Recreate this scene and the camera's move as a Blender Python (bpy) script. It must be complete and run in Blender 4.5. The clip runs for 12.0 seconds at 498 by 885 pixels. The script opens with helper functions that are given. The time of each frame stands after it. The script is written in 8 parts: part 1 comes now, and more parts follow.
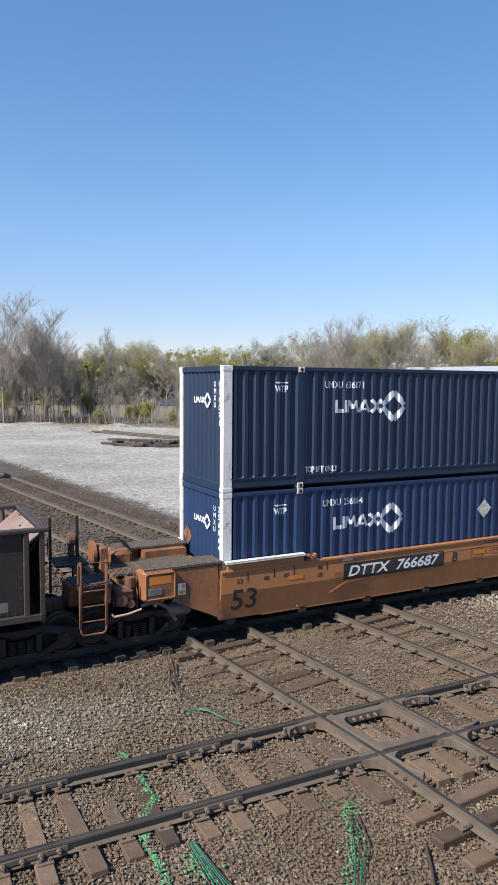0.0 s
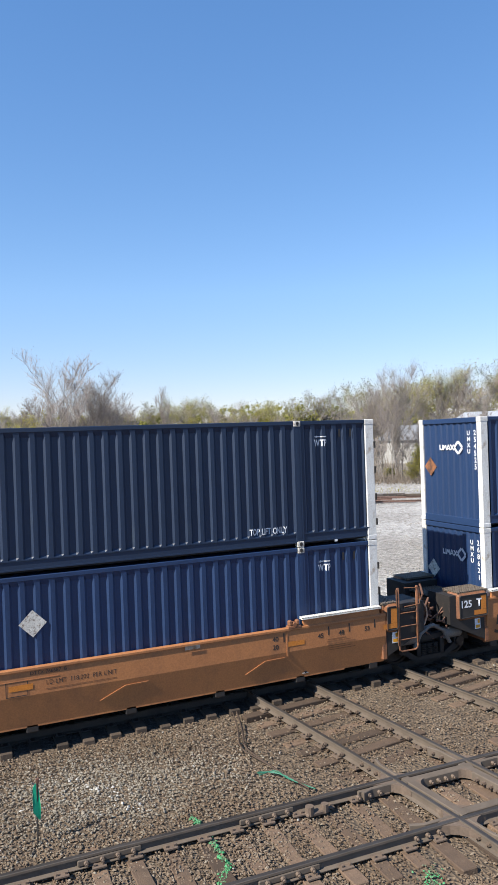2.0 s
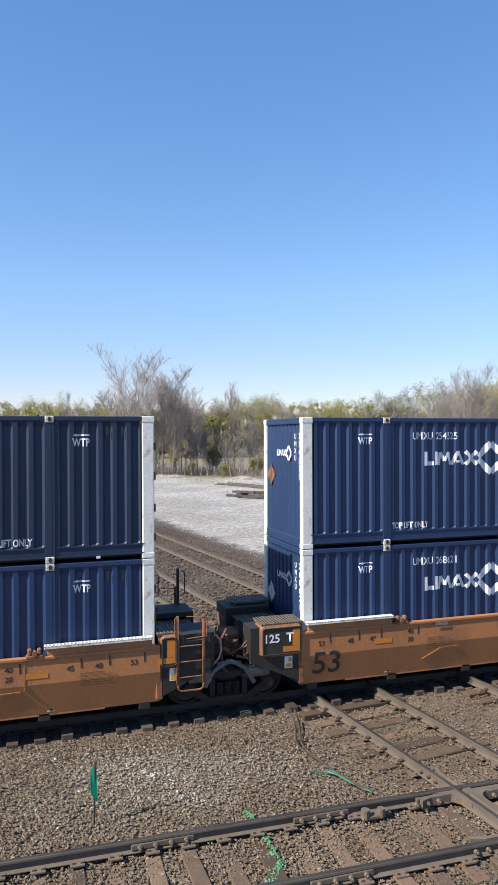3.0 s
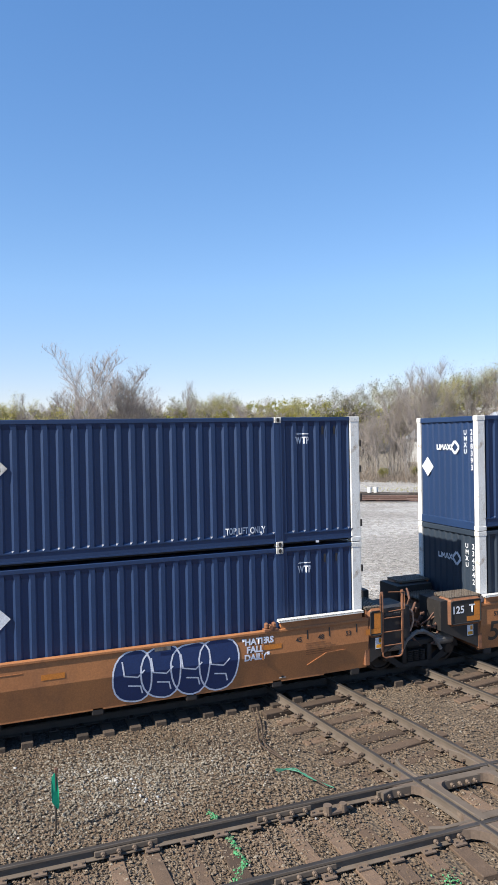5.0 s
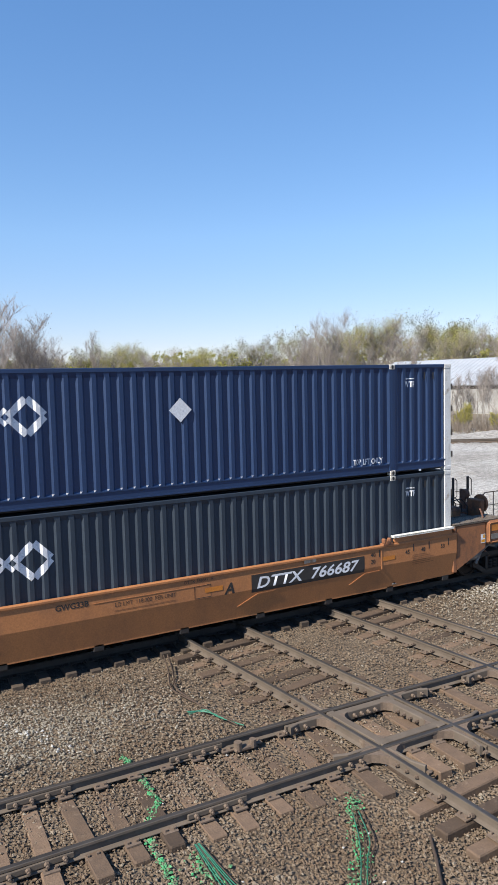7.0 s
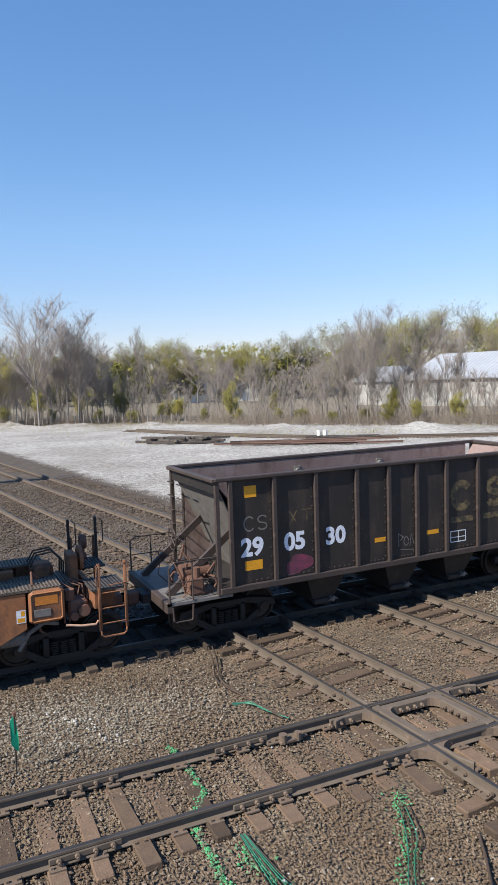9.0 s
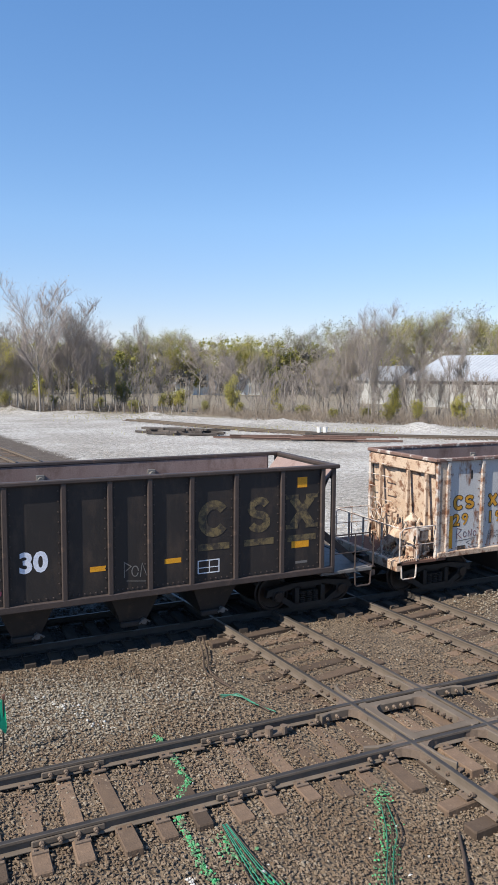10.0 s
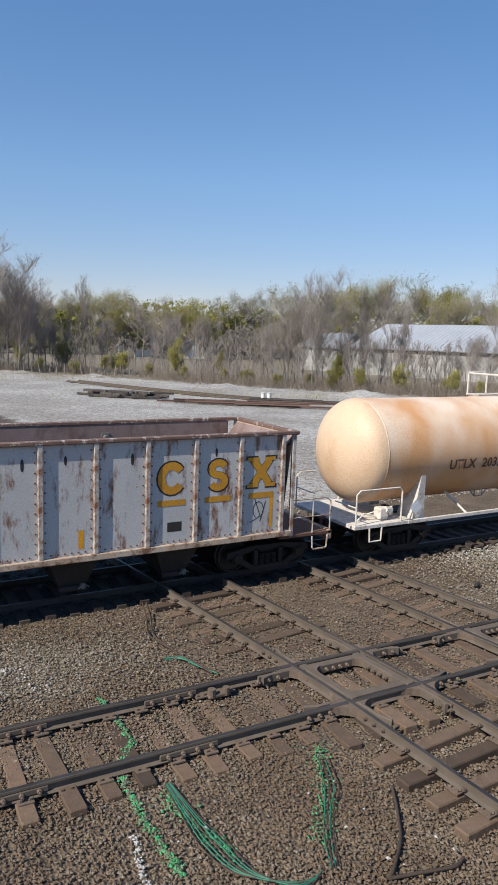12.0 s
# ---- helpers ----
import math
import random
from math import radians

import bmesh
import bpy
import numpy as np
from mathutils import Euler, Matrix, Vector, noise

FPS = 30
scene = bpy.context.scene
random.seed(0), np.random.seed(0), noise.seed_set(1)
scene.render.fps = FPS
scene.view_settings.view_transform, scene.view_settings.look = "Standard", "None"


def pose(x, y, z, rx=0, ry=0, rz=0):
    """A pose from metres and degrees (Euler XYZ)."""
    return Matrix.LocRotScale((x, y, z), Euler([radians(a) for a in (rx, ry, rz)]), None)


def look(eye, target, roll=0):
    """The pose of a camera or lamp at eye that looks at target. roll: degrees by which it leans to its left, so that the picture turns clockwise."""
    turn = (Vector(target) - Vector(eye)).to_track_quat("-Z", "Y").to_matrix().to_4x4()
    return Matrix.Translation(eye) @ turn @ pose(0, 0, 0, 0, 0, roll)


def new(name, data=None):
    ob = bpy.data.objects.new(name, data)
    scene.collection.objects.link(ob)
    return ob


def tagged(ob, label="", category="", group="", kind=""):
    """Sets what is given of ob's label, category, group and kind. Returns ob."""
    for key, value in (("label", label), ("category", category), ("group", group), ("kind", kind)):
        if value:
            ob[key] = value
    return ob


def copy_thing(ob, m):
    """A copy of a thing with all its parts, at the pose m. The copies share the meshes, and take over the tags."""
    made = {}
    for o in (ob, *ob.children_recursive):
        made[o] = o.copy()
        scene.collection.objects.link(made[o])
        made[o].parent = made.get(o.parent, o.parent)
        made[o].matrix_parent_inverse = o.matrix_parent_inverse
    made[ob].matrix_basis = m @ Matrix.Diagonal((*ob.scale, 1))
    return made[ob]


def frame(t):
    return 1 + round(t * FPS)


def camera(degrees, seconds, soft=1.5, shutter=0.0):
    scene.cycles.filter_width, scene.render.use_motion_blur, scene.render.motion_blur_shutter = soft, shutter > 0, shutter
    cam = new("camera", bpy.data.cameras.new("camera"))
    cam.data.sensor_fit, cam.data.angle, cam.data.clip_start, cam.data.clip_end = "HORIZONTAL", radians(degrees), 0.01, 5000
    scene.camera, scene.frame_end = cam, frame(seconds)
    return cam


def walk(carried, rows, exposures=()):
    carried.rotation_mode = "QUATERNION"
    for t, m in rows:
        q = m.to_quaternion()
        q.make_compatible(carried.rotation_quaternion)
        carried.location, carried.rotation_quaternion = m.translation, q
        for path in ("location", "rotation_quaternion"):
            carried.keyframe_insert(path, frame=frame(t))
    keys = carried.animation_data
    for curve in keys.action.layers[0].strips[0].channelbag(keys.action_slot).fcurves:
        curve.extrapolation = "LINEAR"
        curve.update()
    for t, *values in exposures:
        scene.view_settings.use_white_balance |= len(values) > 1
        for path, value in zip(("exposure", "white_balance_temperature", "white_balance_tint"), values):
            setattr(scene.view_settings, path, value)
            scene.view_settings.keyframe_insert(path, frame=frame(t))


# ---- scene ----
# ---------------------------------------------------------------- camera
cam = camera(38.72, 12.0)
PATH = [
    (0, pose(0.045, 0.009, 5.919, 85.33, -0.45, -27.64)),
    (0.5, pose(0.120, -0.043, 5.903, 85.89, 0.29, -28.36)),
    (1, pose(0.054, -0.081, 5.948, 86.83, 0.61, -30.64)),
    (1.5, pose(-0.028, 0.007, 5.925, 87.91, 3.25, -27.64)),
    (2, pose(-0.073, -0.077, 5.991, 89.65, 1.96, -23.26)),
    (2.5, pose(-0.054, -0.036, 5.963, 89.56, 0.47, -18.82)),
    (3, pose(0.002, 0.018, 5.926, 89.53, 0.20, -17.75)),
    (3.5, pose(-0.001, 0.018, 5.933, 89.17, 0.14, -23.22)),
    (3.7, pose(-0.013, 0.002, 5.948, 89.73, 1.87, -24.31)),
    (5.3, pose(0.023, -0.024, 5.965, 89.41, 0.92, -20.88)),
    (5.5, pose(0.035, -0.037, 5.968, 89.67, 0.93, -21.96)),
    (6, pose(-0.042, -0.018, 5.973, 87.76, 1.20, -25.74)),
    (6.5, pose(-0.044, 0.004, 5.945, 86.07, 1.82, -28.08)),
    (6.7, pose(-0.021, 0.004, 5.942, 85.77, 1.64, -28.96)),
    (8.3, pose(0.041, 0.020, 5.900, 83.67, 0.05, -24.87)),
    (8.5, pose(0.026, 0.002, 5.915, 83.70, -0.07, -25.06)),
    (9, pose(0.000, 0.045, 5.908, 84.89, 1.87, -25.20)),
    (9.5, pose(0.011, 0.035, 5.911, 84.38, 1.17, -26.58)),
    (10, pose(0.013, -0.014, 5.915, 84.41, -0.40, -24.99)),
    (10.5, pose(-0.015, -0.005, 5.931, 84.30, -0.39, -21.81)),
    (11, pose(0.029, 0.063, 5.906, 84.78, -0.41, -24.50)),
    (11.2, pose(0.020, 0.042, 5.938, 84.79, -3.45, -37.12)),
    (11.5, pose(-0.014, 0.025, 5.931, 84.13, -1.40, -47.98)),
    (11.9, pose(-0.043, 0.019, 5.950, 82.84, -0.49, -39.92)),
    (12, pose(-0.051, 0.015, 5.954, 81.62, -1.92, -29.45)),
]
EXPOSURE = ((0, 0.84), (1.0, 0.96), (1.5, 1.0), (3.0, 1.01), (5.5, 0.99), (6.0, 0.92), (6.5, 0.95), (8.5, 0.90), (10.5, 0.90), (11.0, 0.86), (11.5, 0.64), (12.0, 0.50))
walk(cam, PATH, EXPOSURE)

# ---------------------------------------------------------------- light
SUN_EL, SUN_AZ = 42.5, 12.5     # the sun stands to the west of the train, a little on the viewer's side
world = bpy.data.worlds.new("sky")
scene.world = world
world.use_nodes = True
wn = world.node_tree.nodes
sky = wn.new("ShaderNodeTexSky")
sky.sky_type = "NISHITA"
sky.sun_disc = False
sky.sun_elevation = radians(SUN_EL)
sky.sun_rotation = radians(180 + 90 - SUN_AZ)
sky.altitude = 200
sky.air_density = 1.0
sky.dust_density = 0.0
sky.ozone_density = 4.0
wn["Background"].inputs["Strength"].default_value = 0.16
tone = wn.new("ShaderNodeGamma")
tone.inputs["Gamma"].default_value = 0.68
deep = wn.new("ShaderNodeHueSaturation")
deep.inputs["Saturation"].default_value = 1.36
world.node_tree.links.new(sky.outputs[0], tone.inputs["Color"])
world.node_tree.links.new(tone.outputs[0], deep.inputs["Color"])
cool = wn.new("ShaderNodeMix")
cool.data_type, cool.blend_type = "RGBA", "MULTIPLY"
cool.inputs["Factor"].default_value = 1.0
cool.inputs[7].default_value = (1.008, 0.943, 1.0, 1)
# the haze near the horizon is a dull pale blue, and the sky deepens upwards
height = wn.new("ShaderNodeSeparateXYZ")
world.node_tree.links.new(wn.new("ShaderNodeTexCoord").outputs["Generated"], height.inputs[0])
haze = wn.new("ShaderNodeValToRGB")
haze.color_ramp.elements[0].position, haze.color_ramp.elements[0].color = 0.0, (0.79, 0.75, 0.81, 1)
haze.color_ramp.elements[1].position, haze.color_ramp.elements[1].color = 0.20, (1, 1, 1, 1)
high = haze.color_ramp.elements.new(0.52)
high.color = (0.89, 0.95, 1.0, 1)
world.node_tree.links.new(height.outputs["Z"], haze.inputs[0])
dull = wn.new("ShaderNodeMix")
dull.data_type, dull.blend_type = "RGBA", "MULTIPLY"
dull.inputs["Factor"].default_value = 1.0
world.node_tree.links.new(deep.outputs[0], dull.inputs[6])
world.node_tree.links.new(haze.outputs[0], dull.inputs[7])
world.node_tree.links.new(dull.outputs[2], cool.inputs[6])
world.node_tree.links.new(cool.outputs[2], wn["Background"].inputs["Color"])
sun_data = bpy.data.lights.new("sun", "SUN")
sun_data.energy = 4.4
sun_data.angle = radians(0.5)
sun_data.color = (1.0, 0.928, 0.81)
sun = new("sun", sun_data)
to_sun = Vector((-math.cos(radians(SUN_EL)) * math.cos(radians(SUN_AZ)), -math.cos(radians(SUN_EL)) * math.sin(radians(SUN_AZ)), math.sin(radians(SUN_EL))))
sun.matrix_world = look(to_sun * 100, (0, 0, 0))


# ---------------------------------------------------------------- mesh builder
class Mb:
    """Collects plain geometry for one mesh."""

    def __init__(self):
        self.v, self.f = [], []

    def add(self, verts, faces):
        n = len(self.v)
        self.v += [tuple(p) for p in verts]
        self.f += [tuple(i + n for i in f) for f in faces]
        return self

    def box(self, x0, x1, y0, y1, z0, z1, c=0.0):
        if c <= 0:
            return self.add([(x, y, z) for x in (x0, x1) for y in (y0, y1) for z in (z0, z1)],
                            [(0, 1, 3, 2), (4, 6, 7, 5), (0, 4, 5, 1), (2, 3, 7, 6), (0, 2, 6, 4), (1, 5, 7, 3)])
        def octo(d, z):
            a0, a1, b0, b1 = x0 + d, x1 - d, y0 + d, y1 - d
            return [(a0 + c, b0, z), (a1 - c, b0, z), (a1, b0 + c, z), (a1, b1 - c, z), (a1 - c, b1, z), (a0 + c, b1, z), (a0, b1 - c, z), (a0, b0 + c, z)]
        rings = [octo(c * 0.7, z0), octo(0, z0 + c), octo(0, z1 - c), octo(c * 0.7, z1)]
        faces = [tuple(range(7, -1, -1)), tuple(range(24, 32))]
        for k in range(3):
            faces += [(8 * k + i, 8 * k + (i + 1) % 8, 8 * k + 8 + (i + 1) % 8, 8 * k + 8 + i) for i in range(8)]
        return self.add([p for r in rings for p in r], faces)

    def cyl(self, p, q, r, n=12, r2=None, caps=True):
        p, q = Vector(p), Vector(q)
        r2 = r if r2 is None else r2
        d = (q - p).normalized()
        u = d.orthogonal().normalized()
        w = d.cross(u)
        ring = lambda c, rr: [c + (u * math.cos(2 * math.pi * i / n) + w * math.sin(2 * math.pi * i / n)) * rr for i in range(n)]
        faces = [(i, (i + 1) % n, n + (i + 1) % n, n + i) for i in range(n)]
        if caps:
            faces += [tuple(range(n - 1, -1, -1)), tuple(range(n, 2 * n))]
        return self.add(ring(p, r) + ring(q, r2), faces)

    def tube(self, pts, r, n=6):
        """One closed skin through the points."""
        P = [Vector(p) for p in pts]
        verts, last = [], None
        for i, p in enumerate(P):
            d = (P[min(i + 1, len(P) - 1)] - P[max(i - 1, 0)]).normalized()
            u = d.orthogonal().normalized() if last is None else (last - d * last.dot(d)).normalized()
            last, w = u, d.cross(u)
            verts += [p + (u * math.cos(2 * math.pi * k / n) + w * math.sin(2 * math.pi * k / n)) * r for k in range(n)]
        faces = [(a * n + k, a * n + (k + 1) % n, (a + 1) * n + (k + 1) % n, (a + 1) * n + k) for a in range(len(P) - 1) for k in range(n)]
        faces += [tuple(range(n - 1, -1, -1)), tuple(range((len(P) - 1) * n, len(P) * n))]
        return self.add(verts, faces)

    def prism(self, poly, axis, a, b):
        """poly: points in the two other axes (in order), drawn out along axis from a to b."""
        put = {"x": lambda p, t: (t, p[0], p[1]), "y": lambda p, t: (p[0], t, p[1]), "z": lambda p, t: (p[0], p[1], t)}[axis]
        n = len(poly)
        faces = [tuple(range(n - 1, -1, -1)), tuple(range(n, 2 * n))]
        faces += [(i, (i + 1) % n, n + (i + 1) % n, n + i) for i in range(n)]
        return self.add([put(p, a) for p in poly] + [put(p, b) for p in poly], faces)

    def sweep(self, poly, path, closed=False):
        """A cross-section (side, up) swept along a level path."""
        n, m = len(poly), len(path)
        verts = []
        for i, p in enumerate(path):
            a, b = Vector(path[max(i - 1, 0)]), Vector(path[min(i + 1, m - 1)])
            d = (b - a).normalized()
            side = Vector((d.y, -d.x, 0))
            verts += [Vector(p) + side * s + Vector((0, 0, h)) for s, h in poly]
        faces = [(k * n + i, k * n + (i + 1) % n, (k + 1) * n + (i + 1) % n, (k + 1) * n + i) for k in range(m - 1) for i in range(n)]
        faces += [tuple(range(n - 1, -1, -1)), tuple(range((m - 1) * n, m * n))]
        return self.add(verts, faces)

    def mesh(self, name, mat, smooth=0):
        me = bpy.data.meshes.new(name)
        me.from_pydata(self.v, [], self.f)
        bm = bmesh.new()
        bm.from_mesh(me)
        bmesh.ops.recalc_face_normals(bm, faces=bm.faces)
        bm.to_mesh(me)
        bm.free()
        me.materials.append(mat)
        if smooth:
            me.shade_smooth()
            me.set_sharp_from_angle(angle=radians(smooth))
        return me


def part(name, shape, mat, parent, label="", smooth=0):
    """Links a shape as one mesh object under a thing or a part."""
    ob = new(name, shape.mesh(name, mat, smooth) if isinstance(shape, Mb) else shape)
    ob.parent = parent
    if label:
        ob["label"] = label
    return ob


def thing(name, m, label, category, group="", kind=""):
    ob = new(name)
    ob.matrix_basis = m
    return tagged(ob, label, category, group, kind)


def solid(name, shape, mat, label, category, kind="", smooth=0, group=""):
    return tagged(new(name, shape.mesh(name, mat, smooth)), label, category, group, kind)


# ---------------------------------------------------------------- materials
def nodes_of(name):
    m = bpy.data.materials.new(name)
    m.use_nodes = True
    return m, m.node_tree, m.node_tree.nodes["Principled BSDF"]


def noise_node(nt, coord, scale, detail=6, rough=0.6):
    n = nt.nodes.new("ShaderNodeTexNoise")
    n.inputs["Scale"].default_value, n.inputs["Detail"].default_value, n.inputs["Roughness"].default_value = scale, detail, rough
    nt.links.new(coord, n.inputs["Vector"])
    return n


def ramp_node(nt, src, lo, hi):
    r = nt.nodes.new("ShaderNodeMapRange")
    r.inputs["From Min"].default_value, r.inputs["From Max"].default_value = lo, hi
    nt.links.new(src, r.inputs["Value"])
    return r.outputs["Result"]


def mix_node(nt, fac, a, b):
    m = nt.nodes.new("ShaderNodeMix")
    m.data_type = "RGBA"
    for sock, val in ((m.inputs["Factor"], fac), (m.inputs[6], a), (m.inputs[7], b)):
        if isinstance(val, (int, float)):
            sock.default_value = val
        elif isinstance(val, tuple):
            sock.default_value = (*val, 1)
        else:
            nt.links.new(val, sock)
    return m.outputs[2]


def bump_node(nt, bsdf, height, strength, dist):
    b = nt.nodes.new("ShaderNodeBump")
    b.inputs["Strength"].default_value, b.inputs["Distance"].default_value = strength, dist
    nt.links.new(height, b.inputs["Height"])
    nt.links.new(b.outputs[0], bsdf.inputs["Normal"])


def surface(name, a, b, wear=None, rough=0.6, metal=0.0, scale=2.0, fine=30.0, bump=0.3, wear_at=(0.56, 0.7), wear_scale=3.0, streak=1.0, tone=0.0, wear_detail=9):
    """A painted or weathered surface: two tones at one scale, a third of wear, grain in the relief.
    streak under 1 draws the stains out upright; tone varies it from piece to piece."""
    m, nt, bsdf = nodes_of(name)
    co = nt.nodes.new("ShaderNodeTexCoord").outputs["Object"]
    mp = nt.nodes.new("ShaderNodeMapping")
    mp.inputs["Scale"].default_value = (1, 1, streak)
    nt.links.new(co, mp.inputs["Vector"])
    n1 = noise_node(nt, mp.outputs[0], scale)
    col = mix_node(nt, ramp_node(nt, n1.outputs["Fac"], 0.3, 0.7), a, b)
    n2 = noise_node(nt, co, fine, 4)
    if wear:
        n3 = noise_node(nt, mp.outputs[0], wear_scale, wear_detail, 0.7 if wear_detail > 4 else 0.5)
        col = mix_node(nt, ramp_node(nt, n3.outputs["Fac"], *wear_at), col, wear)
    grain = mix_node(nt, ramp_node(nt, n2.outputs["Fac"], 0.35, 0.65), tuple(0.86 for _ in range(3)), (1.1, 1.1, 1.1))
    mul = nt.nodes.new("ShaderNodeMix")
    mul.data_type, mul.blend_type = "RGBA", "MULTIPLY"
    mul.inputs["Factor"].default_value = 1.0
    nt.links.new(col, mul.inputs[6])
    nt.links.new(grain, mul.inputs[7])
    col = mul.outputs[2]
    if tone:
        info = nt.nodes.new("ShaderNodeObjectInfo")
        hsv = nt.nodes.new("ShaderNodeHueSaturation")
        val = nt.nodes.new("ShaderNodeMapRange")
        val.inputs["To Min"].default_value, val.inputs["To Max"].default_value = 1 - tone, 1 + tone
        nt.links.new(info.outputs["Random"], val.inputs["Value"])
        nt.links.new(val.outputs[0], hsv.inputs["Value"])
        nt.links.new(col, hsv.inputs["Color"])
        col = hsv.outputs[0]
    nt.links.new(col, bsdf.inputs["Base Color"])
    bsdf.inputs["Metallic"].default_value = metal
    rr = nt.nodes.new("ShaderNodeMapRange")
    rr.inputs["To Min"].default_value, rr.inputs["To Max"].default_value = max(rough - 0.12, 0.05), min(rough + 0.12, 1)
    nt.links.new(n2.outputs["Fac"], rr.inputs["Value"])
    nt.links.new(rr.outputs[0], bsdf.inputs["Roughness"])
    if bump:
        bump_node(nt, bsdf, n2.outputs["Fac"], bump, 0.01)
    return m


NAVY = surface("navy_paint", (0.011, 0.031, 0.088), (0.014, 0.038, 0.106), (0.030, 0.046, 0.078), rough=0.48, scale=0.7, bump=0.1, streak=0.3, wear_at=(0.62, 0.8))
NAVY_OLD = surface("navy_paint_faded", (0.008, 0.021, 0.052), (0.0115, 0.028, 0.067), (0.036, 0.052, 0.07), rough=0.55, scale=0.7, bump=0.1, streak=0.3, wear_at=(0.6, 0.8))
SLATE = surface("slate_paint", (0.017, 0.028, 0.044), (0.026, 0.04, 0.06), (0.06, 0.07, 0.08), rough=0.6, scale=0.8, bump=0.1, streak=0.3, wear_at=(0.62, 0.85))
WHITE = surface("white_paint", (0.78, 0.78, 0.76), (0.62, 0.60, 0.55), (0.33, 0.25, 0.18), rough=0.5, scale=1.2, wear_scale=4, wear_at=(0.54, 0.70), bump=0.1)
LETTER = surface("white_lettering", (0.75, 0.76, 0.78), (0.6, 0.62, 0.66), (0.2, 0.24, 0.33), rough=0.6, scale=3, wear_scale=9, wear_at=(0.62, 0.72), bump=0)
CASTING = surface("casting_white", (0.7, 0.68, 0.62), (0.5, 0.47, 0.42), (0.15, 0.1, 0.07), rough=0.6, scale=6, wear_scale=14, wear_at=(0.5, 0.64))
ORANGE = surface("ochre_paint", (0.41, 0.170, 0.062), (0.345, 0.142, 0.056), (0.24, 0.108, 0.052), rough=0.55, scale=0.8, wear_scale=1.3, wear_at=(0.5, 0.75), bump=0.15, streak=0.5)
ORANGE_BRIGHT = surface("reflective_orange", (0.55, 0.19, 0.025), (0.45, 0.16, 0.03), rough=0.5, scale=3, bump=0)
GRIMY_OCHRE = surface("grimy_ochre_paint", (0.29, 0.118, 0.048), (0.22, 0.092, 0.042), (0.11, 0.055, 0.034), rough=0.65, scale=1.2, wear_scale=2.5, wear_at=(0.48, 0.68), bump=0.25, streak=0.6)
YELLOW = surface("reflective_yellow", (0.74, 0.34, 0.015), (0.62, 0.27, 0.015), rough=0.5, scale=5, bump=0.05)
RUSTY = surface("rusty_ochre_steel", (0.27, 0.11, 0.045), (0.19, 0.08, 0.04), (0.09, 0.045, 0.03), rough=0.75, scale=3, wear_scale=4, wear_at=(0.48, 0.62), bump=0.4)
RUST = surface("rust_brown", (0.15, 0.075, 0.05), (0.10, 0.05, 0.035), (0.20, 0.11, 0.07), rough=0.85, scale=2, wear_scale=6, bump=0.4)
INNER = surface("rusty_inner_sheet", (0.19, 0.125, 0.11), (0.25, 0.19, 0.175), (0.11, 0.065, 0.05), rough=0.75, scale=0.8, wear_scale=1.5, wear_at=(0.5, 0.7), bump=0.3, streak=0.6)
COALBODY = surface("grimy_black_paint", (0.012, 0.0105, 0.0105), (0.024, 0.0185, 0.0165), (0.054, 0.037, 0.028), rough=0.6, scale=0.9, wear_scale=2.0, wear_at=(0.5, 0.72), bump=0.25, streak=0.4)
COALRIB = surface("grimy_brown_rib", (0.06, 0.042, 0.036), (0.035, 0.027, 0.025), (0.10, 0.065, 0.05), rough=0.6, scale=2, wear_scale=4, bump=0.3)
GREYBODY = surface("weathered_grey_paint", (0.52, 0.515, 0.505), (0.43, 0.425, 0.42), (0.20, 0.10, 0.062), rough=0.6, scale=0.9, wear_scale=3.0, wear_at=(0.54, 0.64), bump=0.25, streak=0.35)
GREYRIB = surface("weathered_white_rib", (0.52, 0.48, 0.44), (0.41, 0.35, 0.30), (0.21, 0.10, 0.055), rough=0.65, scale=2, wear_scale=4, wear_at=(0.46, 0.60), bump=0.3)
RIMRUST = surface("rusty_rim", (0.19, 0.115, 0.09), (0.13, 0.075, 0.06), (0.46, 0.42, 0.38), rough=0.7, scale=3, wear_scale=5, wear_at=(0.54, 0.62), bump=0.4)
PEELING = surface("peeling_cream_rust", (0.52, 0.43, 0.34), (0.41, 0.28, 0.19), (0.17, 0.085, 0.05), rough=0.7, scale=1.5, wear_scale=4.0, wear_at=(0.5, 0.6), bump=0.4)
TANKPAINT = surface("peach_tank_paint", (0.80, 0.67, 0.53), (0.74, 0.57, 0.42), (0.62, 0.33, 0.15), rough=0.5, scale=0.4, wear_scale=0.42, wear_at=(0.44, 0.62), bump=0.06, streak=0.5, wear_detail=3)
TANKHEAD = surface("stained_tank_head_paint", (0.66, 0.49, 0.34), (0.57, 0.39, 0.25), (0.46, 0.24, 0.115), rough=0.55, scale=0.7, wear_scale=0.6, wear_at=(0.46, 0.66), bump=0.06, streak=0.6, wear_detail=4)
TANKWHITE = surface("cream_tank_paint", (0.64, 0.54, 0.42), (0.56, 0.46, 0.35), (0.42, 0.25, 0.14), rough=0.5, scale=0.6, wear_scale=0.7, bump=0.06, wear_detail=4)
TANKGREY = surface("pale_grey_tank_paint", (0.60, 0.64, 0.64), (0.54, 0.58, 0.59), (0.4, 0.4, 0.38), rough=0.5, scale=0.6, bump=0.1)
TANKRAIL = surface("dirty_white_rail_paint", (0.68, 0.64, 0.58), (0.55, 0.50, 0.44), (0.25, 0.15, 0.1), rough=0.6, scale=4, wear_scale=8, bump=0.1)
